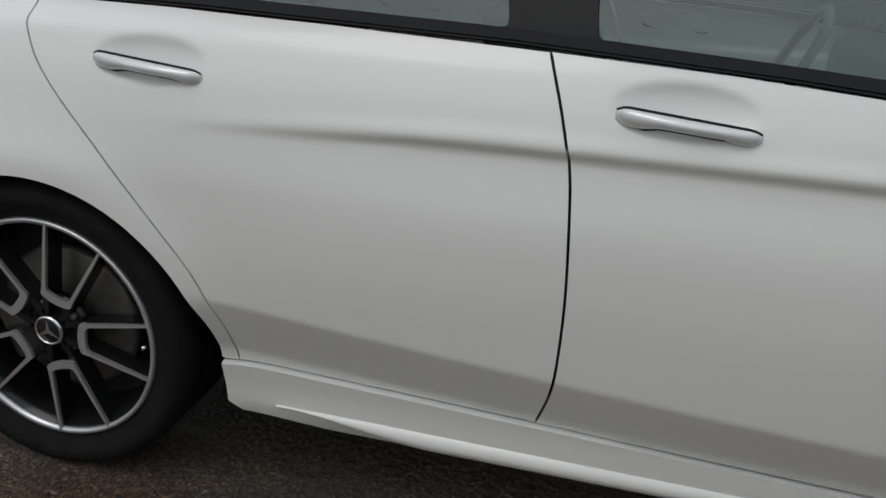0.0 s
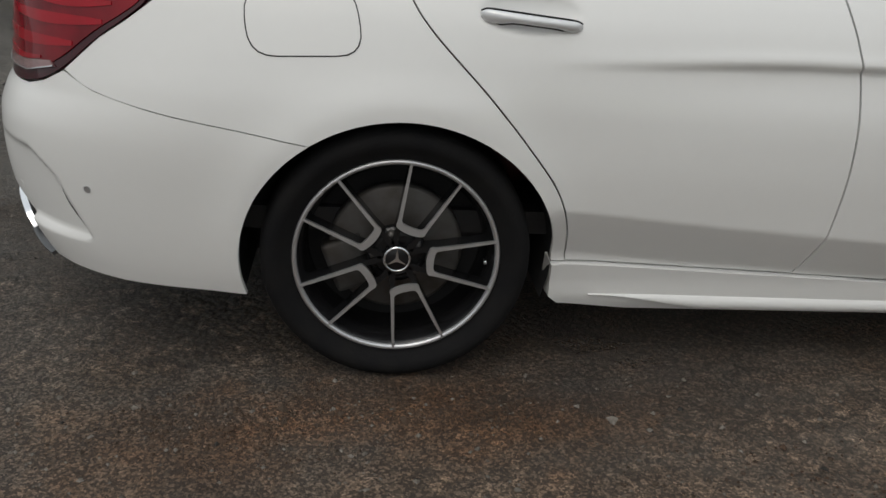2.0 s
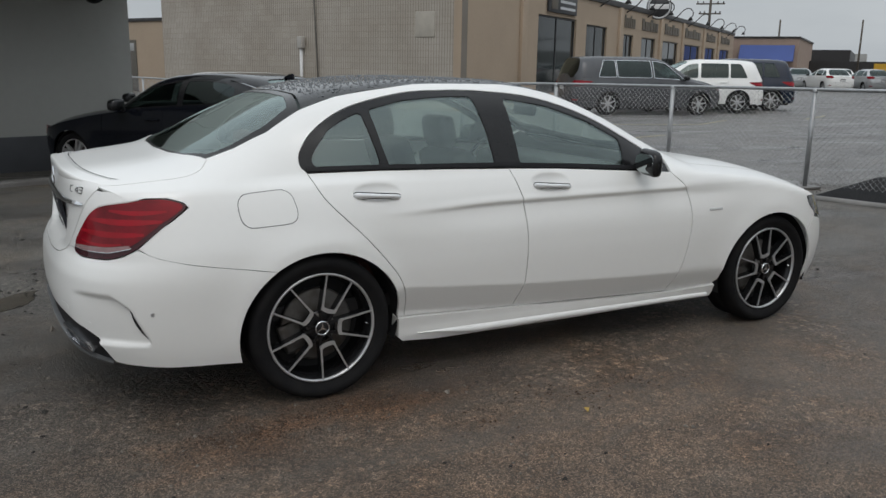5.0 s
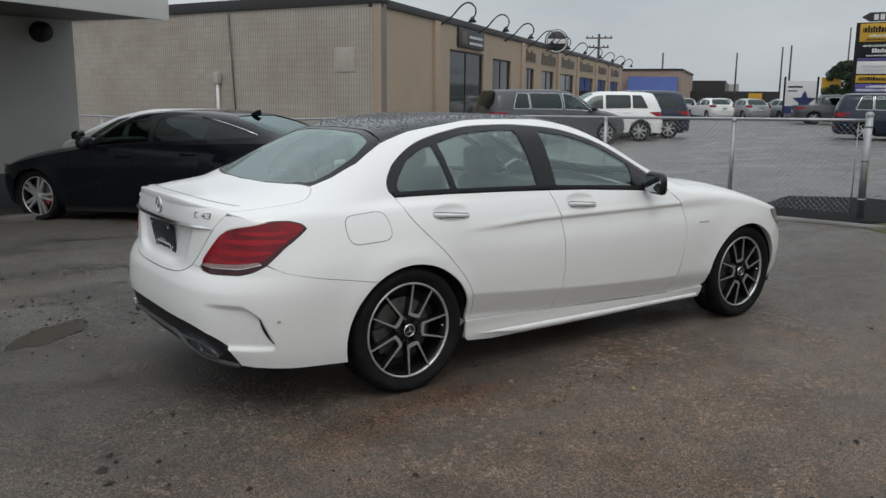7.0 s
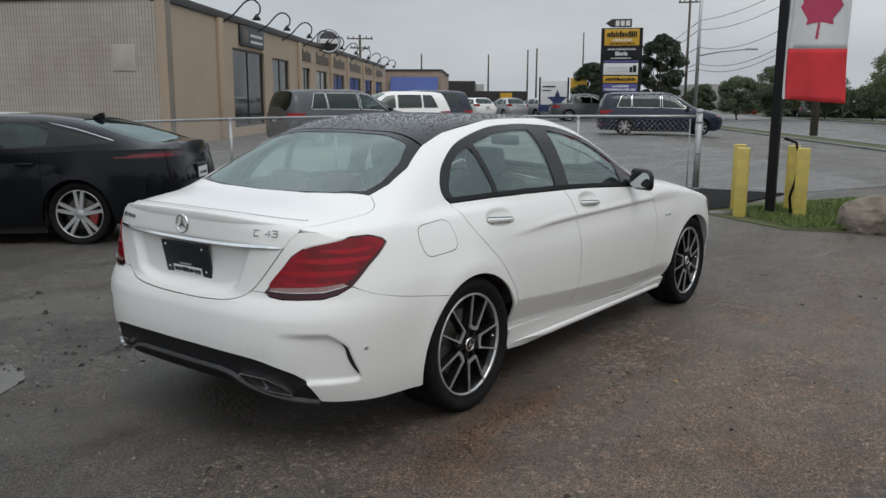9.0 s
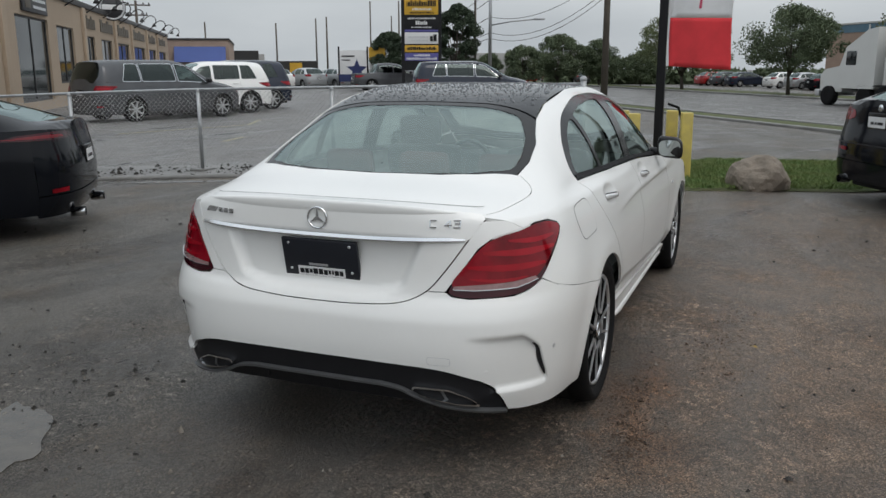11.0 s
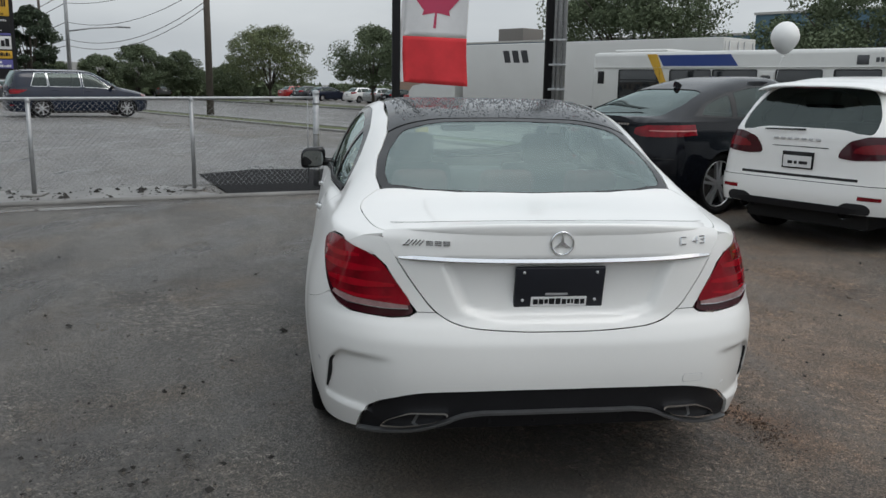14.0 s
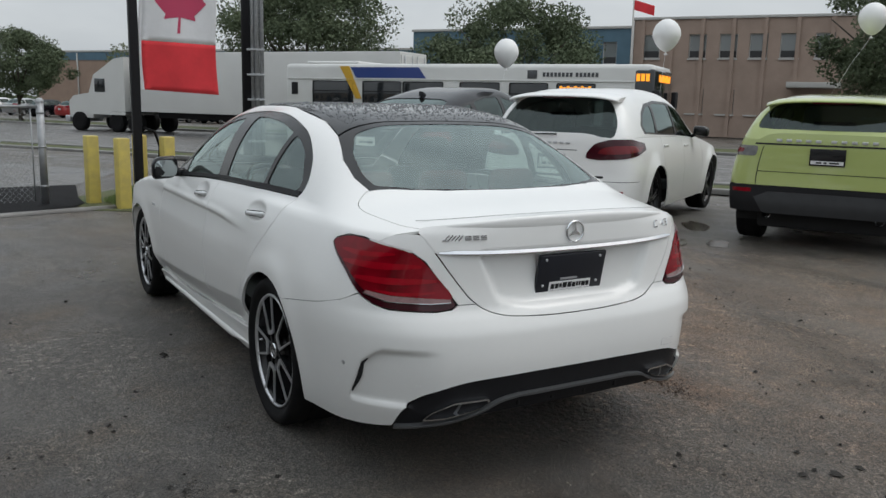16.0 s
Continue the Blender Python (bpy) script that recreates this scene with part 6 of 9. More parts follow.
def ground_mat(name, base, brown, wet, scale=1.0, blotches=()):
    """Worn asphalt: pale stone chips in dark binder, brown earth patches, wet dark areas that shine."""
    m = bpy.data.materials.new(name)
    m.use_nodes = True
    n, l = m.node_tree.nodes, m.node_tree.links
    b = n["Principled BSDF"]
    co = n.new("ShaderNodeTexCoord")
    def noise_(s, d=4, r=0.6):
        t = n.new("ShaderNodeTexNoise")
        t.inputs["Scale"].default_value, t.inputs["Detail"].default_value, t.inputs["Roughness"].default_value = s, d, r
        l.new(co.outputs["Object"], t.inputs["Vector"])
        return t.outputs["Fac"]
    def ramp(src, a, b2, ca, cb):
        r = n.new("ShaderNodeValToRGB")
        r.color_ramp.elements[0].position, r.color_ramp.elements[1].position = a, b2
        r.color_ramp.elements[0].color, r.color_ramp.elements[1].color = (*ca, 1), (*cb, 1)
        l.new(src, r.inputs["Fac"])
        return r.outputs["Color"]
    def mix(f, a, b2, mode="MIX"):
        x = n.new("ShaderNodeMix")
        x.data_type, x.blend_type = "RGBA", mode
        if isinstance(f, float):
            x.inputs["Factor"].default_value = f
        else:
            l.new(f, x.inputs["Factor"])
        for k, v in (("A", a), ("B", b2)):
            if isinstance(v, tuple):
                x.inputs[k].default_value = (*v, 1)
            else:
                l.new(v, x.inputs[k])
        return x.outputs["Result"]
    vor = n.new("ShaderNodeTexVoronoi")
    vor.inputs["Scale"].default_value = 170 * scale
    l.new(co.outputs["Object"], vor.inputs["Vector"])
    chip = n.new("ShaderNodeSeparateColor")
    l.new(vor.outputs["Color"], chip.inputs[0])
    vor2 = n.new("ShaderNodeTexVoronoi")
    vor2.inputs["Scale"].default_value = 58 * scale
    l.new(co.outputs["Object"], vor2.inputs["Vector"])
    dark = tuple(c * 0.66 for c in base)
    pale = tuple(min(1, c * 2.9) for c in base)
    chips = ramp(chip.outputs[0], 0.40, 1.0, dark, pale)
    grain = ramp(noise_(260 * scale, 3), 0.32, 0.68, (0.42, 0.42, 0.42), (1.50, 1.50, 1.50))
    col = mix(1.0, chips, grain, "MULTIPLY")
    rough_part = ramp(noise_(0.8, 4, 0.6), 0.40, 0.60, (0.15, 0.15, 0.15), (1, 1, 1))
    col = mix(rough_part, col, mix(1.0, col, ramp(vor2.outputs["Distance"], 0.05, 0.75, (1.07, 1.07, 1.06), (0.90, 0.90, 0.90)), "MULTIPLY"))
    col = mix(ramp(noise_(0.9, 5, 0.65), 0.50, 0.68, (0, 0, 0), (0.8, 0.8, 0.8)), col, mix(1.0, col, brown, "MULTIPLY"))
    col = mix(ramp(noise_(0.33, 4), 0.42, 0.62, (0, 0, 0), (0.55, 0.55, 0.55)), col, mix(1.0, col, (0.62, 0.62, 0.63), "MULTIPLY"))
    col = mix(1.0, col, ramp(noise_(3.2, 6, 0.72), 0.34, 0.66, (0.74, 0.73, 0.72), (1.18, 1.17, 1.16)), "MULTIPLY")
    for x, y, rx, ry, az, tone, most in blotches:
        mp, ln, ad = n.new("ShaderNodeMapping"), n.new("ShaderNodeVectorMath"), n.new("ShaderNodeMath")
        mp.vector_type, ln.operation, ad.operation = "TEXTURE", "LENGTH", "MULTIPLY_ADD"
        mp.inputs["Location"].default_value, mp.inputs["Rotation"].default_value, mp.inputs["Scale"].default_value = (x, y, 0), (0, 0, radians(az)), (rx, ry, 1)
        l.new(co.outputs["Object"], mp.inputs["Vector"]), l.new(mp.outputs[0], ln.inputs[0])
        half = n.new("ShaderNodeMath")
        half.operation, half.inputs[1].default_value, ad.inputs[1].default_value = "MULTIPLY", 0.5, 0.7
        l.new(ln.outputs["Value"], half.inputs[0])
        l.new(noise_(7, 5, 0.7), ad.inputs[0]), l.new(half.outputs[0], ad.inputs[2])
        col = mix(ramp(ad.outputs[0], 0.42, 0.92, (most, most, most), (0, 0, 0)), col, mix(1.0, col, tone, "MULTIPLY"))
    # silt lies smooth and pale in bands where wheels pass; coarse stones stand between them
    def swept(az, sx, sy, seed, lo, hi):
        mp, t = n.new("ShaderNodeMapping"), n.new("ShaderNodeTexNoise")
        mp.vector_type = "TEXTURE"
        mp.inputs["Location"].default_value, mp.inputs["Rotation"].default_value, mp.inputs["Scale"].default_value = (seed, seed, 0), (0, 0, radians(az)), (sx, sy, 1)
        t.inputs["Scale"].default_value, t.inputs["Detail"].default_value, t.inputs["Roughness"].default_value, t.inputs["Distortion"].default_value = 1.0, 7, 0.62, 0.5
        l.new(co.outputs["Object"], mp.inputs["Vector"]), l.new(mp.outputs[0], t.inputs["Vector"])
        return ramp(t.outputs["Fac"], lo, hi, (0, 0, 0), (1, 1, 1))
    silt = mix(1.0, swept(12, 3.4, 0.75, 3.0, 0.47, 0.58), swept(55, 2.6, 1.1, 8.0, 0.34, 0.50), "MULTIPLY")
    stones = n.new("ShaderNodeTexVoronoi")
    stones.inputs["Scale"].default_value = 34 * scale
    l.new(co.outputs["Object"], stones.inputs["Vector"])
    st = n.new("ShaderNodeSeparateColor")
    l.new(stones.outputs["Color"], st.inputs[0])
    pebble = mix(1.0, ramp(st.outputs[1], 0.62, 0.98, (0.88, 0.87, 0.86), (2.0, 1.95, 1.88)), ramp(stones.outputs["Distance"], 0.35, 0.75, (1.05, 1.05, 1.05), (0.80, 0.79, 0.78)), "MULTIPLY")
    coarse = swept(30, 1.6, 0.8, 21.0, 0.46, 0.60)
    col = mix(coarse, col, mix(1.0, col, pebble, "MULTIPLY"))
    smooth_col = mix(1.0, tuple(c * 1.18 for c in base), ramp(noise_(14, 6, 0.7), 0.3, 0.7, (0.80, 0.80, 0.79), (1.18, 1.17, 1.14)), "MULTIPLY")
    fade = n.new("ShaderNodeMath")
    fade.operation, fade.inputs[1].default_value = "MULTIPLY", 0.38
    l.new(silt, fade.inputs[0])
    col = mix(fade.outputs[0], col, smooth_col)
    soaked = swept(-20, 2.2, 0.9, 40.0, 0.50, 0.64)
    col = mix(soaked, col, mix(1.0, col, (0.66, 0.66, 0.68), "MULTIPLY"))
    l.new(col, b.inputs["Base Color"])
    damp = mix(soaked, (0.56, 0.56, 0.56), (0.27, 0.27, 0.27))
    l.new(mix(fade.outputs[0], damp, (0.38, 0.38, 0.38)), b.inputs["Roughness"])
    b.inputs["Specular IOR Level"].default_value = 0.5 * wet
    bp, bp2 = n.new("ShaderNodeBump"), n.new("ShaderNodeBump")
    bp.inputs["Distance"].default_value = 0.012
    l.new(mix(fade.outputs[0], (1.0, 1.0, 1.0), (0.5, 0.5, 0.5)), bp.inputs["Strength"])
    bp2.inputs["Strength"].default_value, bp2.inputs["Distance"].default_value = 0.22, 0.03
    l.new(noise_(150 * scale, 6, 0.8), bp.inputs["Height"]), l.new(noise_(9, 5), bp2.inputs["Height"])
    bp3 = n.new("ShaderNodeBump")
    bp3.invert = True
    bp3.inputs["Distance"].default_value = 0.008
    l.new(rough_part, bp3.inputs["Strength"]), l.new(vor2.outputs["Distance"], bp3.inputs["Height"])
    bp4 = n.new("ShaderNodeBump")
    bp4.invert = True
    bp4.inputs["Distance"].default_value = 0.010
    l.new(coarse, bp4.inputs["Strength"]), l.new(stones.outputs["Distance"], bp4.inputs["Height"])
    l.new(bp2.outputs[0], bp3.inputs["Normal"]), l.new(bp3.outputs[0], bp4.inputs["Normal"]), l.new(bp4.outputs[0], bp.inputs["Normal"]), l.new(bp.outputs[0], b.inputs["Normal"])
    return m


RUSTY, DAMP, EARTH = (1.22, 0.88, 0.62), (0.50, 0.50, 0.52), (1.62, 1.27, 1.03)
# Oval at (0.9, -1.55) lightens the colour to offset shade beside the sedan.
ASPHALT = ground_mat("worn_asphalt", (0.093, 0.087, 0.078), (1.0, 0.80, 0.60), 1.0, blotches=(
    (0.15, -1.04, 0.55, 0.20, -6, RUSTY, 0.75), (-0.45, -1.15, 0.40, 0.22, 20, RUSTY, 0.55), (-0.25, -1.5, 0.22, 0.7, 30, DAMP, 0.6), (1.2, -2.5, 7.0, 3.0, 0, EARTH, 0.95), (0.9, -1.55, 2.6, 0.75, 0, (1.45, 1.33, 1.22), 0.85), (-0.9, 2.3, 2.8, 1.5, 10, (1.32, 1.31, 1.29), 0.85), (-1.25, 1.2, 0.9, 0.4, 25, DAMP, 0.35),
    (-1.6, -0.4, 0.5, 1.3, 15, DAMP, 0.3), (3.0, 3.2, 2.6, 0.35, -20, DAMP, 0.7), (2.0, 2.2, 2.2, 0.3, -25, DAMP, 0.6), (0.3, 1.9, 1.6, 0.5, -10, DAMP, 0.5), (3.2, -4.8, 1.6, 0.5, -60, DAMP, 0.7), (1.2, -3.4, 1.8, 0.4, -30, DAMP, 0.5),
    (6.8, 4.0, 0.6, 3.5, -34, DAMP, 0.8)))
ROAD = ground_mat("street_asphalt", (0.125, 0.123, 0.12), (0.95, 0.93, 0.9), 1.0, 0.6)
CONCRETE = mat("wet_concrete", (0.20, 0.195, 0.185), 0.45, vary=0.8, scale=1.5, tint=(0.09, 0.085, 0.08), fine=0.2, bump=0.4, bump_scale=30)
GRASS = mat("grass_soil", (0.06, 0.085, 0.025), 0.9, vary=0.8, scale=2.5, tint=(0.10, 0.09, 0.04), fine=0.3, bump=0.8, bump_scale=60)
BLADE = mat("grass_blades", (0.085, 0.15, 0.03), 0.7, vary=0.8, scale=3, tint=(0.15, 0.17, 0.05))


def flat(name, poly, z, material, label, category, at=None, kind="structure"):
    """A level sheet with a small edge."""
    bm = prism(poly, 0.004)
    bm.transform(Matrix.Translation((0, 0, z)))
    return solid(name, bm, material, label, category, kind=kind, at=at)


bm = bmesh.new()
ticks = [-420, -300, -200, -140, -100, -75, -55, -42, -34, -28] + [k * 0.8 for k in range(-30, 51)] + [44, 50, 58, 70, 85, 105, 140, 200, 300, 420]
rows = [[bm.verts.new((x, y, gz(x, y))) for x in ticks] for y in ticks]
for a, b in zip(rows, rows[1:]):
    for j in range(len(ticks) - 1):
        bm.faces.new((a[j], a[j + 1], b[j + 1], b[j])).smooth = True
solid("ground", bm, ASPHALT, "worn wet asphalt yard with brown earth stains", "ground", kind="structure")
rect = lambda a0, a1, b0, b1: [(a0, b0), (a1, b0), (a1, b1), (a0, b1)]
flat("road", rect(-150, 260, -33.0, -18.4), 0.006, ROAD, "wide grey street running past the yard", "road", LOW)
draped = lambda lift: lambda x, y: Vector((x, y, gz(x, y) + lift))
solid("car_park", facing(sheet([(8.9, 1.3), (13.0, -0.6), (76, 42.7), (60, 52), (11, 18.5), (3.6, 17.5)], draped(0.006), gap=0, depth=0, step=0.8), Vector((0, 0, 1))), ROAD, "grey wet asphalt car park behind the fence", "ground", kind="structure")
for nm, b0, b1 in (("verge_near", -18.0, -16.6), ("verge_far", -38.0, -33.4)):
    flat("verge", rect(-150, 260, b0, b1), 0.08 if nm == "verge_near" else 0.05, GRASS, "strip of short grass beside the street", "grass", LOW)
for b0, b1 in ((-18.4, -18.0), (-16.6, -16.35), (-33.4, -33.0)):
    k = box(-150, 260, b0, b1, 0, 0.13, 0.02)
    solid("kerb", k, CONCRETE, "pale concrete kerb along the street", "kerb", kind="structure", at=LOW)
# wet concrete strip and kerb along the fence
FX, FY = Vector((8.30, 1.08)), Vector((-0.279, 0.960))
along = lambda s, d=0.0: tuple(FX + FY * s - Vector((FY.y, -FY.x)) * d)
solid("fence_strip", facing(sheet([along(1.35, 0.75), along(30, 0.75), along(30, -0.55), along(2.0, -0.55)], draped(0.011), gap=0, depth=0.006, step=0.4), Vector((0, 0, 1))), CONCRETE, "wet concrete strip under the fence", "pavement", kind="structure")
flat("tar_patch", [(7.23, 2.16), (7.9, 0.78), (8.25, 0.62), (8.9, 0.62), (10.65, 0.45), (10.45, 2.2), (9.68, 2.95)], 0.016, mat("fresh_tar", (0.010, 0.010, 0.011), 0.9, vary=0.4, scale=3, tint=(0.022, 0.022, 0.022), bump=0.6, bump_scale=40, spec=0.12), "black fresh tar patch beside the gate post", "pavement")
k = tube([Vector((*along(q, 0.80), gz(*along(q, 0.80)) + 0.005)) for q in np.linspace(-0.6, 30, 62)], 0.045, 8)
solid("low_kerb", k, CONCRETE, "low worn concrete edging beside the fence", "kerb", kind="structure")

# chain-link fence
GALV = mat("galvanised_steel", (0.42, 0.43, 0.44), 0.45, 0.7, vary=0.4, scale=12, fine=0.05)
fence = thing("fence", "galvanised chain-link fence with steel posts and top rail", "fence", kind="")
post_at = [0.0, 1.70, 3.66, 5.70] + [5.70 + 2.03 * k for k in range(1, 10)]
rail_z = lambda q: 1.255 - 0.011 * min(q, 3.66) + gz(*along(q))
for i, s in enumerate(post_at):
    x, y = along(s)
    r, z0 = 0.045 if i == 0 else 0.028, gz(x, y)
    zt = rail_z(s) + (0.075 if i == 0 else -0.012)
    p = part("post", tube([(x, y, z0), (x, y, zt)], r, 14), GALV, fence)
    part("post_cap", lathe([(r + 0.006, -0.02), (r + 0.006, 0.01), (r * 0.6, 0.03), (0.001, 0.036)], 14, axis="z", centre=(x, y, zt)), GALV, p)
    if i:
        part("post_foot", box(x - 0.16, x + 0.16, y - 0.12, y + 0.12, z0, z0 + 0.035, 0.01), CONCRETE, p)
part("top_rail", tube([Vector((*along(q), rail_z(q))) for q in np.linspace(0.0, post_at[-1], 25)], 0.021, 12), GALV, fence)
part("tension_bar", tube([Vector((*along(0.12), 0.06)), Vector((*along(0.12), 1.24))], 0.008, 6), GALV, fence)
for z in (0.25, 0.75, 1.18):
    part("post_band", lathe([(0.047, -0.015), (0.051, -0.012), (0.051, 0.012), (0.047, 0.015)], 14, axis="z", centre=(*along(0.0), z)), GALV, fence)


def chain_link(length, high, cell, r):
    """Two sets of slanting wires in the plane x, z."""
    vs, fs = [], []
    def wire(p, q):
        b = len(vs)
        for c in (p, q):
            vs.extend([(c[0] - r, c[1], c[2]), (c[0] + r * 0.5, c[1] - r, c[2]), (c[0] + r * 0.5, c[1] + r, c[2])])
        fs.extend([(b, b + 1, b + 4, b + 3), (b + 1, b + 2, b + 5, b + 4), (b + 2, b, b + 3, b + 5)])
    n = int((length + high) / cell)
    for k in range(n):
        for sg in (1, -1):
            a = k * cell - (high if sg > 0 else 0)
            x0, z0, x1, z1 = a, 0.0, a + high, high
            if x0 < 0:
                z0, x0 = -x0, 0.0
            if x1 > length:
                z1, x1 = high - (x1 - length), length
            if x1 > x0:
                wire(*(((x0, 0.003, z0), (x1, 0.003, z1)) if sg > 0 else ((length - x0, -0.003, z0), (length - x1, -0.003, z1))))
    vs = [(x, y, z * (rail_z(x + 0.12) - gz(*along(x + 0.12)) - 0.06) / high + gz(*along(x + 0.12))) for x, y, z in vs]
    me = bpy.data.meshes.new("chain_link")
    me.from_pydata(vs, [], fs)
    me.materials.append(GALV)
    return me


link = new("chain_link", chain_link(post_at[-1] - 0.12, 1.14, 0.072, 0.0021))
link.parent = fence
link.matrix_world = Matrix.Translation((*along(0.12), 0.06)) @ Matrix.Rotation(math.atan2(FY.y, FY.x), 4, "Z")
tagged(link, kind="stuff")

# grass island with bollards, flag pole, rock
flat("grass_island", [(6.85, -0.55), (7.22, -1.65), (7.42, -2.45), (8.25, -3.5), (9.2, -5.4), (11.2, -4.2), (10.7, -0.6), (8.9, 0.75), (7.6, 0.7)], 0.004, GRASS, "grass island between yard and street", "grass")


def blades(name, outline, count, high, label):
    poly = outline
    lo, hi = np.min(poly, 0), np.max(poly, 0)
    rng = np.random.default_rng(5)
    p = rng.uniform(lo, hi, (count * 2, 2))
    p = p[inside(poly, p[:, 0], p[:, 1])][:count]
    vs, fs = [], []
    for x, y in p:
        a, h, w = rng.uniform(0, 6.28), high * rng.uniform(0.5, 1.2), 0.006
        b = len(vs)
        dx, dy = w * math.cos(a), w * math.sin(a)
        vs += [(x - dx, y - dy, 0.03), (x + dx, y + dy, 0.03), (x + dy * 4 + rng.normal(0, 0.01), y - dx * 4 + rng.normal(0, 0.01), 0.03 + h)]
        fs.append((b, b + 1, b + 2))
    me = bpy.data.meshes.new(name)
    me.from_pydata(vs, [], fs)
    me.materials.append(BLADE)
    return tagged(new(name, me), label, "grass", kind="stuff")


blades("grass", [(6.92, -0.62), (7.27, -1.68), (7.46, -2.45), (8.3, -3.5), (9.2, -5.2), (11.0, -4.0), (10.4, -0.5), (8.3, 0.4), (7.7, 0.3)], 42000, 0.045, "tufts of short green grass on the island")
YELLOW = mat("yellow_bollard_paint", (0.62, 0.50, 0.12), 0.55, vary=0.7, scale=6, tint=(0.42, 0.33, 0.12), fine=0.08, bump=0.2, bump_scale=30)
for x, y in ((7.62, 0.235), (8.33, 0.50), (8.01, -0.40), (8.54, -0.145)):
    bm = box(-0.077, 0.077, -0.077, 0.077, 0, 0.89, 0.014)
    solid("bollard", bm, YELLOW, "yellow square steel bollard with chipped paint", "bollard", "bollards round the flag pole", at=pose(x, y, 0, 0, 0, 12))
POLE = (8.02, -0.03)
fp = thing("flag_pole", "black square steel pole carrying a hanging flag", "pole", at=Matrix.Translation((*POLE, 0)))
part("pole", box(-0.055, 0.055, -0.055, 0.055, 0, 6.0, 0.008), M["plastic"], fp)
part("cable", tube([(0.07, -0.10, 1.0), (0.10, -0.24, 0.95), (0.10, -0.30, 0.75), (0.08, -0.27, 0.45), (0.06, -0.22, 0.25), (0.05, -0.25, 0.05)], 0.018, 8), M["rubber"], fp)
# the flag hangs on end beside the pole
FLAG = Matrix.Translation((*POLE, 0)) @ Matrix.Rotation(math.atan2(-0.89, -0.63), 4, "Z")
flag = thing("flag", "red and white flag with a maple leaf, hanging on end", "flag")
f_white, f_red = mat("white_flag_cloth", (0.86, 0.85, 0.85), 0.9, vary=0.2, scale=4, bump=0.2, bump_scale=20), mat("red_flag_cloth", (0.80, 0.05, 0.06), 0.85, vary=0.3, scale=4, bump=0.2, bump_scale=20)
f_leaf = mat("faded_leaf_red", (0.58, 0.07, 0.14), 0.9, vary=0.3, scale=5, tint=(0.48, 0.08, 0.14))


def cloth(s, z):
    """A point of the hanging cloth: s from the pole, z the height."""
    wave = 0.022 * math.sin(6 * s + 1.2 * z) * (0.3 + s) + 0.008 * math.sin(3 * z + 9 * s)
    return FLAG @ Vector((0.07 + s - 0.02 * math.sin(4 * z), wave, z - 0.05 * s))


FW, FB = 1.02, 1.50
for nm, z0, z1, mm in (("red_band", FB, FB + 0.62, f_red), ("white_field", FB + 0.62, FB + 1.86, f_white), ("red_band", FB + 1.86, FB + 2.48, f_red)):
    poly = [(0.05, z0), (FW, z0), (FW, z1), (0.05, z1)]
    bm = sheet(poly, cloth, gap=0, depth=0, step=0.05)
    ex = bmesh.ops.solidify(bm, geom=bm.faces[:], thickness=0.003)
    part(nm, bm, mm, flag)
leaf_r = [(0, 0.95), (0.12, 0.70), (0.25, 0.78), (0.20, 0.42), (0.38, 0.60), (0.44, 0.50), (0.68, 0.54), (0.60, 0.30), (0.70, 0.22), (0.38, -0.05), (0.42, -0.16), (0.03, -0.10), (0.04, -0.45)]
leaf = [(0.55 + x * 0.47, FB + 0.99 + y * 0.57) for x, y in leaf_r + [(-x, y) for x, y in reversed(leaf_r) if x > 0]]
part("sleeve", sheet([(0, FB), (0.05, FB), (0.05, FB + 2.48), (0, FB + 2.48)], cloth, gap=0, depth=0, step=0.05), f_white, flag)
for off in (0.006, -0.006):
    nrm = FLAG.to_3x3() @ Vector((0, off, 0))
    part("maple_leaf", sheet(leaf, lambda s, z: cloth(s, z) + nrm, gap=0, depth=0, step=0.05), f_leaf, flag)
rock = bmesh.new()
bmesh.ops.create_icosphere(rock, subdivisions=4, radius=1)
for v in rock.verts:
    d = 1 + 0.22 * noise.noise(v.co * 1.3) + 0.08 * noise.noise(v.co * 4) + 0.03 * noise.noise(v.co * 12)
    v.co = Vector((v.co.x * 0.28 * d, v.co.y * 0.36 * d, max(-0.4, v.co.z + 0.15 * v.co.x) * 0.30 * d))
ROCK = mat("granite", (0.24, 0.20, 0.16), 0.85, vary=0.8, scale=6, tint=(0.12, 0.10, 0.08), fine=0.3, bump=0.8, bump_scale=25)
solid("boulder", rock, ROCK, "rough brown boulder lying in the grass", "rock", at=Matrix.Translation((7.35, -1.38, 0.12)))

# ---- buildings near the yard ----
STUCCO = mat("tan_stucco", (0.40, 0.315, 0.235), 0.9, vary=0.35, scale=0.8, tint=(0.33, 0.26, 0.195), fine=0.06, bump=0.3, bump_scale=40)
CAP = mat("dark_metal_cap", (0.028, 0.026, 0.026), 0.5, vary=0.4, scale=3)


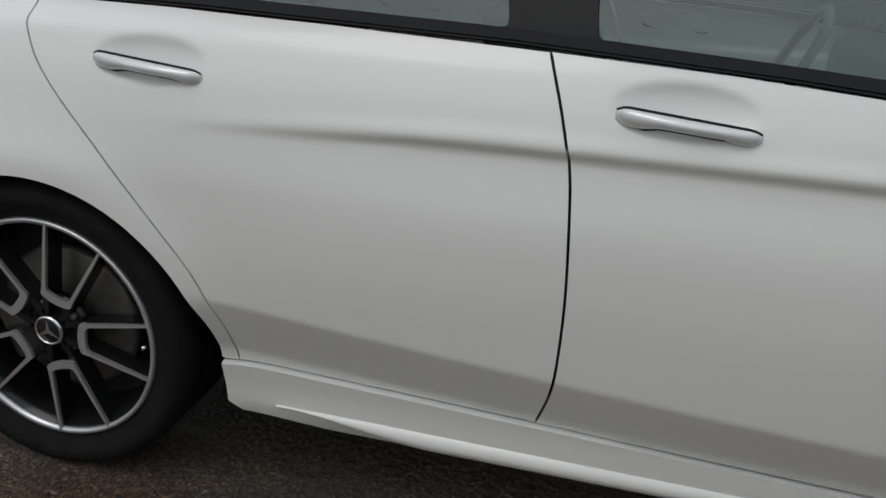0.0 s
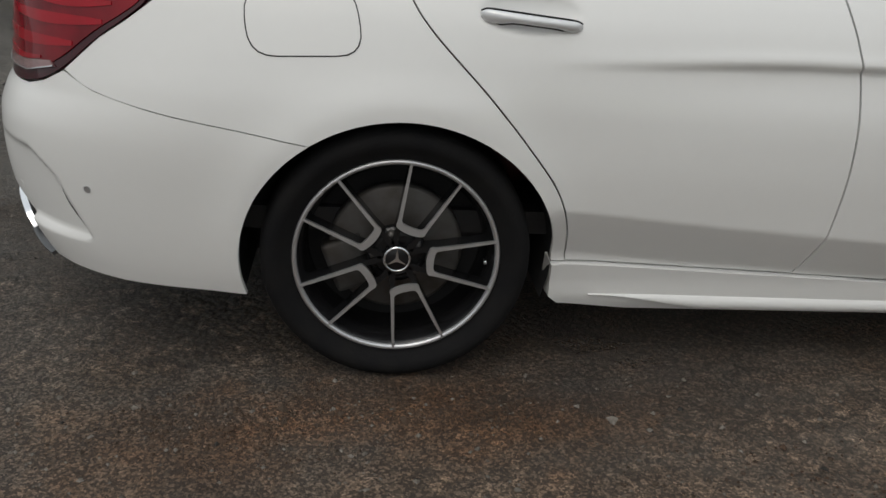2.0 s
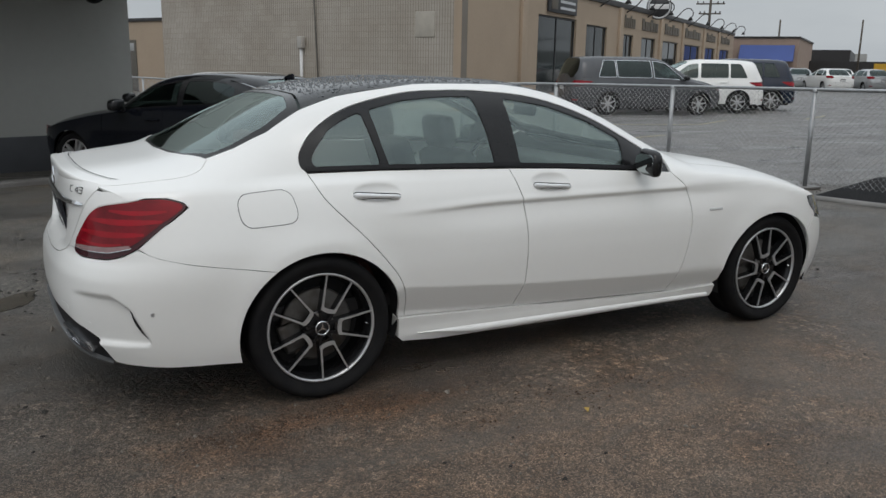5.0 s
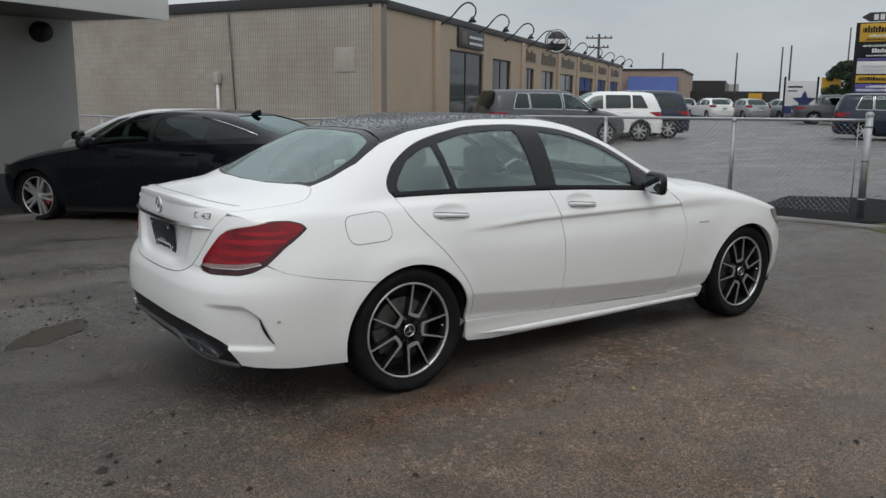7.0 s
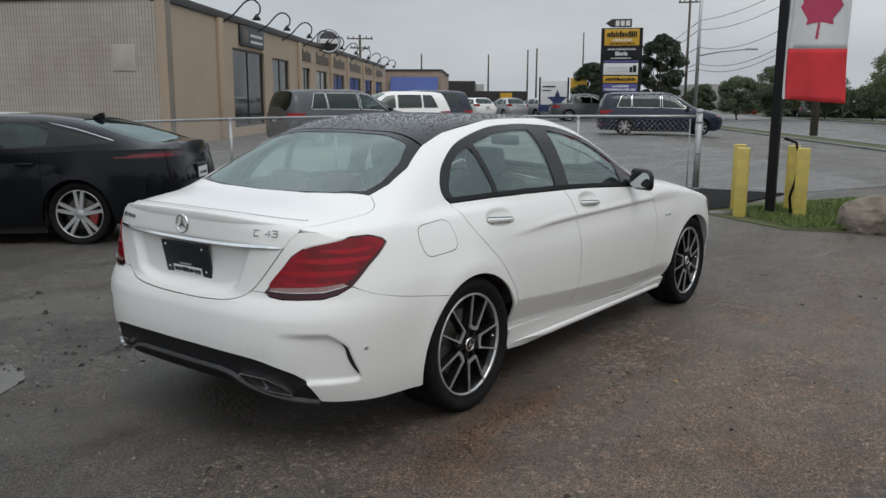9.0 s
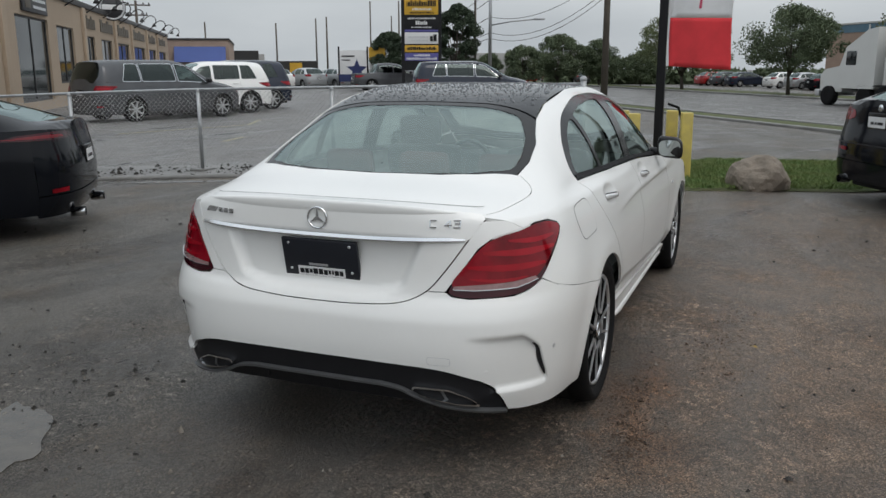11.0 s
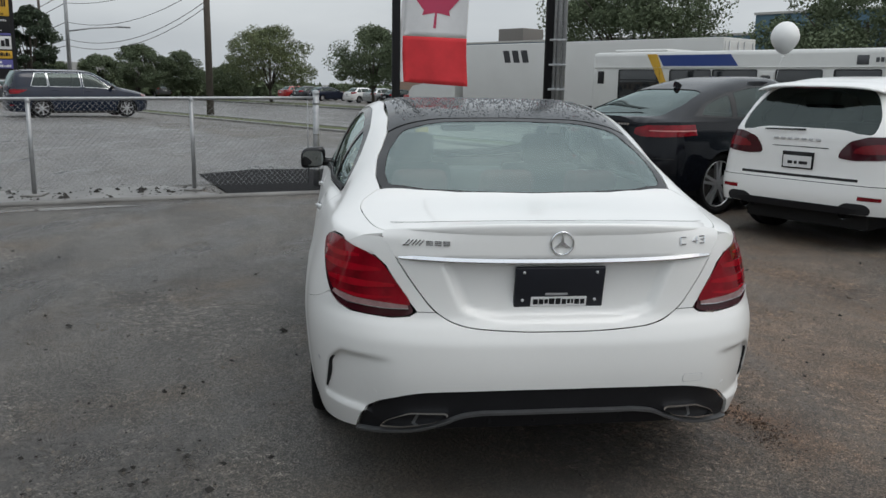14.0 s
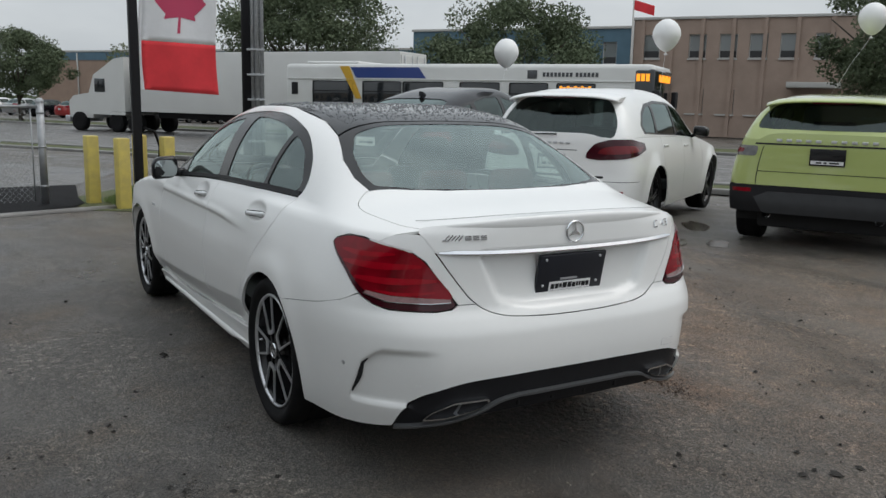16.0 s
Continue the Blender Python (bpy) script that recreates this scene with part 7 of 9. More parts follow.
def block_wall_mat(name, tile, joint, w, h):
    """Ribbed block: upright grooves, with faint level courses and weather stains."""
    m = mat(name, tile, 0.6, bump=0.0)
    n, l = m.node_tree.nodes, m.node_tree.links
    co, mp, bp, big = n.new("ShaderNodeTexCoord"), n.new("ShaderNodeMapping"), n.new("ShaderNodeBump"), n.new("ShaderNodeTexNoise")
    mp.inputs["Rotation"].default_value = (radians(90), 0, 0)
    l.new(co.outputs["Object"], mp.inputs["Vector"])
    def rows(bw, rh, mortar, c1, c2, cm):
        br = n.new("ShaderNodeTexBrick")
        br.offset, br.inputs["Scale"].default_value = 0.0, 1.0
        br.inputs["Brick Width"].default_value, br.inputs["Row Height"].default_value, br.inputs["Mortar Size"].default_value = bw, rh, mortar
        for k, c in (("Color1", c1), ("Color2", c2), ("Mortar", cm)):
            br.inputs[k].default_value = (*c, 1)
        l.new(mp.outputs[0], br.inputs["Vector"])
        return br
    def times(a, b):
        x = n.new("ShaderNodeMix")
        x.data_type, x.blend_type, x.inputs["Factor"].default_value = "RGBA", "MULTIPLY", 1.0
        l.new(a, x.inputs["A"]), l.new(b, x.inputs["B"])
        return x.outputs["Result"]
    ribs = rows(w, 30.0, 0.013, tile, tile, joint)
    courses = rows(4 * w, h, 0.010, (1, 1, 1), (0.91, 0.91, 0.90), (0.80, 0.79, 0.78))
    big.inputs["Scale"].default_value, big.inputs["Detail"].default_value = 0.6, 6
    l.new(co.outputs["Object"], big.inputs["Vector"])
    rp = n.new("ShaderNodeValToRGB")
    rp.color_ramp.elements[0].color, rp.color_ramp.elements[0].position, rp.color_ramp.elements[1].position = (0.86, 0.84, 0.81, 1), 0.35, 0.65
    l.new(big.outputs["Fac"], rp.inputs["Fac"])
    l.new(times(times(ribs.outputs["Color"], courses.outputs["Color"]), rp.outputs["Color"]), n["Principled BSDF"].inputs["Base Color"])
    bp.inputs["Strength"].default_value, bp.inputs["Distance"].default_value, bp.invert = 0.6, 0.02, True
    l.new(ribs.outputs["Fac"], bp.inputs["Height"]), l.new(bp.outputs[0], n["Principled BSDF"].inputs["Normal"])
    return m


BLOCK = block_wall_mat("glazed_block", (0.455, 0.412, 0.360), (0.27, 0.245, 0.215), 0.105, 0.20)
PANE_D = mat("dark_shop_glass", (0.012, 0.016, 0.017), 0.06, spec=0.35, vary=0.5, scale=0.5, tint=(0.04, 0.05, 0.052))
FRAME = mat("dark_window_frame", (0.03, 0.03, 0.032), 0.5)
ROOF_F = mat("flat_roof_felt", (0.08, 0.08, 0.08), 0.9, vary=0.4, scale=1)
plaza = thing("shopping_plaza", "long tan stucco shopping plaza with a glazed block end wall", "building", at=STREET)
PA, PB, PH, PY = 19.7, 76.0, 4.40, 8.24
WINS = [(26.2, 30.7, 0.35, 3.25), (32.1, 35.3, 0.9, 3.15), (38.3, 40.2, 0.5, 2.95), (42.0, 45.2, 0.6, 2.92), (47.2, 51.6, 0.6, 2.88), (53.8, 59.4, 0.6, 2.84), (61.7, 66.0, 0.6, 2.82), (68.5, 73.5, 0.6, 2.8)]


def wall_with_holes(a0, a1, z0, z1, y, thick, wins):
    """A wall along x with openings through it."""
    bm = bmesh.new()
    xs = sorted({a0, a1, *[w[0] for w in wins], *[w[1] for w in wins]})
    for xa, xb2 in zip(xs, xs[1:]):
        w = next((w for w in wins if w[0] <= xa and xb2 <= w[1]), None)
        for za, zb in (((z0, w[2]), (w[3], z1)) if w else ((z0, z1),)):
            if zb > za:
                bm = box(xa, xb2, y, y + thick, za, zb, bm=bm)
    bmesh.ops.remove_doubles(bm, verts=bm.verts, dist=1e-4)
    return bm


part("front_wall", wall_with_holes(PA, PB, 0, PH - 0.25, PY, 0.3, WINS), STUCCO, plaza)
part("parapet_cap", box(PA - 0.05, PB, PY - 0.07, PY + 0.4, PH - 0.25, PH, 0.01), CAP, plaza)
for a in (24.6, 37.4, 46.3, 52.8, 60.6, 67.2):
    part("pilaster", box(a - 0.25, a + 0.25, PY - 0.12, PY - 0.001, 0, PH - 0.26, 0.01), STUCCO, plaza)
for a0, a1, z0, z1 in WINS:
    w = part("shop_window", wall_with_holes(a0, a1, z0, z1, PY + 0.08, 0.07, [(a0 + 0.07, (a0 + a1) / 2 - 0.03, z0 + 0.07, z1 - 0.07), ((a0 + a1) / 2 + 0.03, a1 - 0.07, z0 + 0.07, z1 - 0.07)]), FRAME, plaza)
    part("pane", box(a0 + 0.05, a1 - 0.05, PY + 0.11, PY + 0.125, z0 + 0.05, z1 - 0.05), PANE_D, w)
SB = Matrix.Translation((11.5, 17.85, 0)) @ Matrix.Rotation(radians(113), 4, "Z")
endw = tagged(new("plaza_end_wall", mesh_of("plaza_end_wall", box(0, 15.25, -0.3, 0, -0.4, PH - 0.14), BLOCK)), "pale glazed block end wall with ribbed joints", "wall", kind="structure")
endw.matrix_world = SB
back_wall = [STREET.inverted() @ SB @ Vector((a, -0.32, 0)) for a in (0.4, 15.2)]
part("plaza_roof", prism([(back_wall[0].x, back_wall[0].y), (PB, PY + 0.35), (PB, PY + 16), (back_wall[1].x, back_wall[1].y)], 0.15, Matrix.Translation((0, 0, PH - 0.45))), ROOF_F, plaza)
wing_b = thing("rear_wing", "low tan rendered rear wing with a dark coping and garage door", "building", at=SB)
part("wall", box(14.9, 30, -3.4, -3.0, -0.5, 3.10), STUCCO, wing_b)
part("side_wall", box(14.95, 15.24, -2.99, -0.31, -0.4, PH - 0.16), STUCCO, wing_b)
part("coping", box(15.25, 30, -3.45, -2.94, 3.10, 3.26, 0.01), CAP, wing_b)
gd = part("garage_door", box(22.0, 24.2, -2.998, -2.96, -0.4, 2.25, 0.01), mat("brown_door", (0.11, 0.10, 0.085), 0.6, vary=0.3, scale=3), wing_b)
for a in (22.15, 22.85, 23.55):
    part("pane", box(a, a + 0.5, -2.962, -2.95, 1.72, 2.10, 0.01), mat("pale_pane", (0.34, 0.35, 0.35), 0.2), gd)
solid("wall_cap", box(-0.05, 15.3, -0.36, 0.06, PH - 0.14, PH + 0.22, 0.01), CAP, "dark metal coping on the end wall", "trim", kind="structure", at=SB)
solid("corner_pier", box(-0.02, 1.1, 0.0, 0.02, 0, PH - 0.25), STUCCO, "tan stucco return at the corner", "wall", kind="structure", at=SB @ Matrix.Translation((0, 0.0, 0)) @ Matrix.Diagonal((0.25, 1, 1, 1)))
solid("wall_panel", box(1.02, 1.78, 0.005, 0.02, 2.22, 2.98, 0.005), mat("pale_patch", (0.44, 0.405, 0.35), 0.6, vary=0.3, scale=3), "pale square patch on the block wall", "panel", at=SB)
wp = thing("vent_pipe", "white vent pipe with a square head against the block wall", "pipe", at=SB)
part("pipe", tube([(6.87, 0.12, -0.3), (6.87, 0.12, 1.85)], 0.055, 10), M["sign_white"], wp)
part("head", box(6.76, 6.98, 0.03, 0.22, 1.85, 2.25, 0.02), mat("pale_metal", (0.42, 0.40, 0.37), 0.5), wp)
solid("downpipe", tube([(6.05, 0.06, -0.3), (6.2, 0.06, 2.5), (6.3, 0.06, PH - 0.2)], 0.028, 10), mat("weathered_pipe", (0.13, 0.12, 0.105), 0.6, vary=0.4, scale=8), "dark downpipe on the block wall", "pipe", at=SB)
LAMP_M = mat("black_iron", (0.015, 0.015, 0.016), 0.5)
for a in (25.0, 29.6, 34.0, 38.6, 43.0, 48.5, 54.5, 60.5, 66.5, 72.0):
    gl = thing("gooseneck_lamp", "black gooseneck sign lamp over the shop front", "lamp", "gooseneck lamps", at=STREET @ Matrix.Translation((a, PY, PH - 0.40)))
    part("arm", tube([(0, p.x, p.y) for p in map(Vector, bow((0, 0), (-0.45, 0.30), (-0.85, 0.70), (-1.15, 0.78), (-1.36, 0.60), (-1.36, 0.36), (-1.25, 0.25), n=4))], 0.030, 8), LAMP_M, gl)
    part("shade", lathe([(0.03, 0.1), (0.06, 0.06), (0.16, -0.10), (0.15, -0.10)], 16, axis="z", centre=(0, -1.25, 0.2)), LAMP_M, gl)
SIGN_D, SIGN_L = mat("dark_sign", (0.03, 0.03, 0.034), 0.5, vary=0.3, scale=2), mat("faded_letters", (0.12, 0.105, 0.085), 0.7)
sg1 = thing("shop_sign", "dark framed shop sign above the first window", "sign", at=STREET)
part("board", box(27.0, 30.4, PY - 0.10, PY - 0.02, 3.38, 4.12, 0.02), SIGN_D, sg1)
part("emblem", box(27.3, 28.0, PY - 0.115, PY - 0.10, 3.5, 4.0, 0.003), SIGN_L, sg1)
for z in (3.58, 3.82):
    part("bar", box(28.3, 30.1, PY - 0.115, PY - 0.10, z - 0.05, z + 0.05), M["satin"], sg1)
for a0, a1 in ((38.2, 40.4), (41.8, 45.6), (47.4, 51.6), (53.6, 59.2), (61.8, 65.8), (68.6, 73.4)):
    s = thing("shop_lettering", "weathered dark sign lettering above a shop window", "sign", "shop lettering", at=STREET)
    nb = 6
    for k in range(nb):
        w = (a1 - a0) / nb
        part("bar", box(a0 + k * w + 0.08, a0 + (k + 1) * w - 0.08, PY - 0.05, PY - 0.003, 3.28, 3.75 if k % 3 else 3.88), SIGN_L, s)
rs = thing("round_sign", "round dark sign with pale rim on the plaza roof edge", "sign", at=STREET @ Matrix.Translation((44.3, PY - 0.3, 4.62)) @ Matrix.Rotation(radians(-72), 4, "Z"))
part("disc", lathe([(0.001, -0.05), (0.66, -0.05), (0.69, 0), (0.66, 0.05), (0.001, 0.05)], 36, axis="y"), SIGN_D, rs)
for dy in (-0.055, 0.055):
    part("rim", lathe([(0.55, dy), (0.60, dy * 1.3), (0.64, dy)], 36, axis="y"), M["satin"], rs)
    part("bar", box(-0.52, 0.52, dy - 0.012, dy + 0.012, -0.12, 0.14, 0.01), M["sign_white"], rs)
# grey building with a canopy
GREY = mat("grey_render", (0.34, 0.34, 0.32), 0.85, vary=0.3, scale=0.7, tint=(0.24, 0.24, 0.225), fine=0.04, bump=0.2, bump_scale=30)
GB = Matrix.Translation((0.93, 10.1, 0)) @ Matrix.Rotation(radians(196), 4, "Z")
gb = thing("grey_building", "grey rendered building with a dark plinth and white canopy", "building", at=GB)
part("wall", box(0, 14, -1.6, 0, 0.30, 3.3), GREY, gb)
part("plinth", box(-0.02, 14, -1.6, 0.03, -0.5, 0.30, 0.01), mat("dark_plinth", (0.06, 0.063, 0.07), 0.7, vary=0.4, scale=2), gb)
part("wall_lamp", lathe([(0.001, 0.2), (0.14, 0.18), (0.16, 0.05), (0.15, 0.0)], 18, axis="y", centre=(0.55, 0, 2.42)), M["plastic"], gb)
solid("yard_kerb", box(0.3, 13, 1.9, 2.1, -0.35, -0.06, 0.02), CONCRETE, "worn concrete kerb before the grey wall", "kerb", kind="structure", at=GB)
WHITE_F = mat("white_fascia", (0.62, 0.62, 0.60), 0.6, vary=0.2, scale=1)
can = thing("canopy", "white flat canopy roof of joined panels with a dark soffit", "canopy")
TIP, FAR = Vector((1.98, 8.72)), Vector((-5.2, 4.55))
wall_at = lambda x: 10.08 + (x - 0.93) * math.tan(radians(16))
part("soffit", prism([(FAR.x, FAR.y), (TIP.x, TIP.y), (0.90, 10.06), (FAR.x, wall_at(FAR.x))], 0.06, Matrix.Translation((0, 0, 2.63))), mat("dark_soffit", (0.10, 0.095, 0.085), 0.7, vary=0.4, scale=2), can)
part("roof_deck", prism([(FAR.x, FAR.y), (TIP.x, TIP.y), (0.90, 10.06), (FAR.x, wall_at(FAR.x))], 0.05, Matrix.Translation((0, 0, 3.42))), ROOF_F, can)
d = TIP - FAR
for k in range(4):
    fb = box(d.length * k / 4 + 0.003, d.length * (k + 1) / 4 - 0.003, -0.05, 0.0, 2.60, 3.50, 0.006)
    fb.transform(Matrix.Translation((*FAR, 0)) @ Matrix.Rotation(math.atan2(d.y, d.x), 4, "Z"))
    part("fascia", fb, WHITE_F, can)
d = Vector((0.90, 10.06)) - TIP
fb = box(0.01, d.length, -0.05, 0.0, 2.64, 3.50, 0.006)
fb.transform(Matrix.Translation((*TIP, 0)) @ Matrix.Rotation(math.atan2(d.y, d.x), 4, "Z"))
part("fascia", fb, WHITE_F, can)
part("column", box(-5.1, -4.9, 5.0, 5.2, -0.4, 2.63, 0.01), WHITE_F, can)

# puddles, stones and scraps on the yard
WATER = mat("puddle_water", (0.085, 0.074, 0.060), 0.14, vary=0.6, scale=9, tint=(0.03, 0.028, 0.025), spec=0.5, bump=0.15, bump_scale=40)


def puddle(x, y, rx, ry, az, seed):
    pts = []
    for k in range(36):
        a = 2 * math.pi * k / 36
        d = 1 + 0.35 * noise.noise(Vector((1.7 * math.cos(a), 1.7 * math.sin(a), seed))) + 0.18 * noise.noise(Vector((4 * math.cos(a), 4 * math.sin(a), seed)))
        pts.append((rx * d * math.cos(a), ry * d * math.sin(a)))
    turn = pose(x, y, 0, 0, 0, az)
    pts = [tuple((turn @ Vector((*p, 0))).xy) for p in pts]
    bm = facing(sheet(pts, draped(0.0045), gap=0, depth=0.003, step=0.12), Vector((0, 0, 1)))
    solid("puddle", bm, WATER, "shallow rain puddle on the asphalt", "puddle", "puddles")


for k, row in enumerate(((-1.30, 1.33, 0.32, 0.13, 40), (2.62, -4.93, 0.30, 0.12, -50), (3.9, -6.0, 0.55, 0.16, -40), (2.9, -4.6, 0.35, 0.10, -60), (6.2, 3.9, 0.8, 0.10, 106), (5.6, 6.2, 0.9, 0.12, 106))):
    puddle(*row, seed=k + 2.5)


def scatter(name, count, areas, size, material, label, seed):
    """Small angular stones lying about, in one mesh."""
    rng = np.random.default_rng(seed)
    vs, fs = [], []
    for _ in range(count):
        cx, cy, sx, sy = areas[rng.integers(len(areas))]
        x, y = rng.normal(cx, sx), rng.normal(cy, sy)
        if -1.0 < x < 3.6 and abs(y) < 0.85:
            continue
        s = size * rng.lognormal(0, 0.45)
        b = len(vs)
        p = rng.normal(0, 1, (6, 3)) * 0.18 + np.array([(1, 0, 0), (-1, 0, 0), (0, 1, 0), (0, -1, 0), (0, 0, 0.7), (0, 0, -0.3)])
        vs += [(x + s * q[0], y + s * q[1], gz(x, y) + max(0, s * 0.3 + s * q[2])) for q in p]
        fs += [(b, b + 2, b + 4), (b + 2, b + 1, b + 4), (b + 1, b + 3, b + 4), (b + 3, b, b + 4), (b + 2, b, b + 5), (b + 1, b + 2, b + 5), (b + 3, b + 1, b + 5), (b, b + 3, b + 5)]
    me = bpy.data.meshes.new(name)
    me.from_pydata(vs, [], fs)
    me.materials.append(material)
    return tagged(new(name, me), label, "stones", kind="stuff")


PALE_ST, DARK_ST = mat("pale_chips", (0.20, 0.175, 0.148), 0.8, vary=0.9, scale=45, tint=(0.07, 0.060, 0.050)), mat("dark_clods", (0.022, 0.019, 0.016), 0.8, vary=0.5, scale=9)
yard = [(0.5, -2.0, 1.6, 0.8), (-1.5, 1.0, 1.2, 1.5), (-1.6, -1.8, 1.2, 1.2), (2.5, -3.0, 2.0, 1.2), (0.5, 2.5, 2.0, 1.0)]
scatter("gravel", 15000, yard, 0.0037, PALE_ST, "pale loose chips lying on the asphalt", 3)
scatter("clods", 520, yard + [(1.5, 4.0, 2.0, 1.2), (-1.2, 1.5, 0.5, 0.5), (-0.9, 1.6, 0.8, 0.3)], 0.009, DARK_ST, "dark crumbs of earth on the asphalt", 4)
scatter("fence_dirt", 700, [(*along(s), 0.25, 0.5) for s in (2.2, 3.7, 5.0, 5.7, 7.0)], 0.018, DARK_ST, "dark dirt and gravel heaped under the fence", 5)
RUST = mat("rust_brown_earth", (0.070, 0.040, 0.024), 0.9, vary=0.8, scale=5, tint=(0.05, 0.04, 0.03), fine=0.3, bump=0.6, bump_scale=60)
scatter("rust_grit", 1200, [(0.05, -1.02, 0.22, 0.05), (-0.42, -1.10, 0.16, 0.06), (1.0, -1.35, 0.35, 0.10)], 0.0035, RUST, "rust-brown grit spread beside the rear wheel", 6)
leaf_b = sheet([(0, 0), (0.02, 0.012), (0.05, 0.004), (0.024, -0.014)], lambda a, b: Vector((a, b, 0.008 + 0.01 * math.sin(60 * a))), gap=0, depth=0, step=0.008)
solid("fallen_leaf", leaf_b, mat("yellow_leaf", (0.34, 0.22, 0.05), 0.7), "small yellow fallen leaf on the asphalt", "leaf", at=pose(0.97, -1.55, 0, 0, 0, 70))


def bay_line(a, b):
    """A faded painted line on the car park."""
    d = (Vector(b) - Vector(a)).normalized() * 0.05
    e = Vector((-d.y, d.x))
    a, b = Vector(a), Vector(b)
    flat("bay_line", [tuple(a - e), tuple(b - e), tuple(b + e), tuple(a + e)], 0.012, BAY, "faded yellow bay line on the car park", "road marking")


BAY = mat("faded_yellow_line", (0.40, 0.36, 0.20), 0.6, vary=0.9, scale=14, tint=(0.16, 0.155, 0.14), fine=0.2)
for a, b in (((15.04, 11.53), (16.97, 12.48)), ((15.04, 11.53), (11.4, 12.55)), ((10.6, 9.05), (11.7, 9.32)), ((20.0, 12.2), (22.2, 13.2))):
    bay_line(a, b)

# ---- across the street and in the distance ----
LEAVES = [mat("dark_leaves", (0.080, 0.108, 0.058), 0.85, vary=0.8, scale=1.2, tint=(0.115, 0.140, 0.075)), mat("yellowish_leaves", (0.135, 0.155, 0.07), 0.85, vary=0.8, scale=1.2, tint=(0.09, 0.115, 0.055)), mat("deep_green_leaves", (0.040, 0.060, 0.036), 0.9, vary=0.7, scale=1.5, tint=(0.065, 0.090, 0.05))]
BARK = mat("bark", (0.07, 0.058, 0.048), 0.95, vary=0.6, scale=6, bump=0.6, bump_scale=20)


def tree(x, y, high, spread, trunk, leaves=0, seed=1, count=24000, label="leafy street tree with a broad uneven crown"):
    rng = np.random.default_rng(seed)
    t = thing("tree", label, "tree", "street trees", at=Matrix.Translation((x, y, gz(x, y))))
    fork = high * trunk
    bm = tube([(0, 0, 0), (0.05, 0.03, fork * 0.5), (0.0, 0.08, fork), (0.1, 0.0, high * 0.72)], high * 0.026, 10, high * 0.010)
    tips = []
    for k in range(9):
        a = 2 * math.pi * k / 9 + rng.uniform(-0.3, 0.3)
        r, h = spread * rng.uniform(0.55, 0.9), high * rng.uniform(0.55, 0.9)
        s = fork * rng.uniform(0.85, 1.25)
        pts = [(0, 0.05, s), (r * 0.45 * math.cos(a), r * 0.45 * math.sin(a), s + (h - s) * 0.6), (r * math.cos(a), r * math.sin(a), h)]
        bm = join(bm, tube(pts, high * 0.011, 6, high * 0.003))
        tips += [pts[1], pts[2]]
    part("trunk", bm, BARK, t)
    clumps = []
    for k in range(90):
        a, u = rng.uniform(0, 2 * math.pi), rng.uniform(-0.75, 1)
        rr = math.sqrt(max(0, 1 - u * u)) * rng.uniform(0.45, 1.0)
        clumps.append((spread * rr * math.cos(a), spread * rr * math.sin(a), fork + (high - fork) * (0.5 + 0.46 * u), spread * rng.uniform(0.13, 0.32)))
    c = np.array(clumps)
    pick = rng.integers(0, len(c), count)
    d = rng.normal(0, 1, (count, 3))
    d /= np.linalg.norm(d, axis=1)[:, None]
    p = c[pick, :3] + d * (c[pick, 3] * rng.uniform(0.15, 1.0, count) ** 0.5)[:, None] * (1, 1, 0.75)
    vs, fs = [], []
    size = 0.085 if high > 7.4 else 0.075
    for q in p:
        u, w = rng.normal(0, 1, 3), rng.normal(0, 1, 3)
        u /= np.linalg.norm(u)
        w = np.cross(u, w)
        w /= np.linalg.norm(w) + 1e-9
        s = size * rng.uniform(0.6, 1.4)
        b = len(vs)
        vs += [tuple(q - u * s), tuple(q + w * s * 0.6), tuple(q + u * s), tuple(q - w * s * 0.6)]
        fs.append((b, b + 1, b + 2, b + 3))
    me = bpy.data.meshes.new("crown")
    me.from_pydata(vs, [], fs)
    me.materials.append(LEAVES[leaves])
    ob = new("crown", me)
    ob.parent = t
    return t


def polar(t_eye, az, d):
    return t_eye[0] + d * math.cos(radians(az)), t_eye[1] + d * math.sin(radians(az))


EYE_A, EYE_B, EYE_C = (-3.6, -1.56), (-3.71, -0.38), (-3.42, 2.01)
TREES = [(78.1, 22.8, 3.9, 2.3, 0.10, 0), (81.9, 20.1, 5.1, 2.6, 0.10, 0), (86.7, 16.8, 4.7, 2.3, 0.08, 0), (73.9, 6.8, 6.6, 4.0, 0.16, 1), (60.4, -1.9, 5.9, 3.4, 0.24, 0),
         (50.4, 19.2, 5.9, 1.6, 0.08, 2), (52.8, 25.4, 4.0, 1.5, 0.08, 2), (81.5, 27.7, 3.4, 1.7, 0.1, 0), (45.1, -16.7, 8.9, 5.9, 0.20, 0), (36.0, -25.5, 7.6, 4.9, 0.15, 0),
         (*polar(EYE_C, -59.5, 47), 9.2, 4.6, 0.2, 0), (84.0, 12.0, 3.3, 2.4, 0.1, 0)]
for i, (x, y, h, s, tr, lv) in enumerate(TREES):
    tree(x, y, h, s, tr, lv, seed=11 + i, count=52000 if h > 7.4 else 26000)
tree(*polar(EYE_B, -6.9, 56), 5.2, 1.2, 0.25, 1, seed=51, count=900, label="thin young tree in front of the brick building")

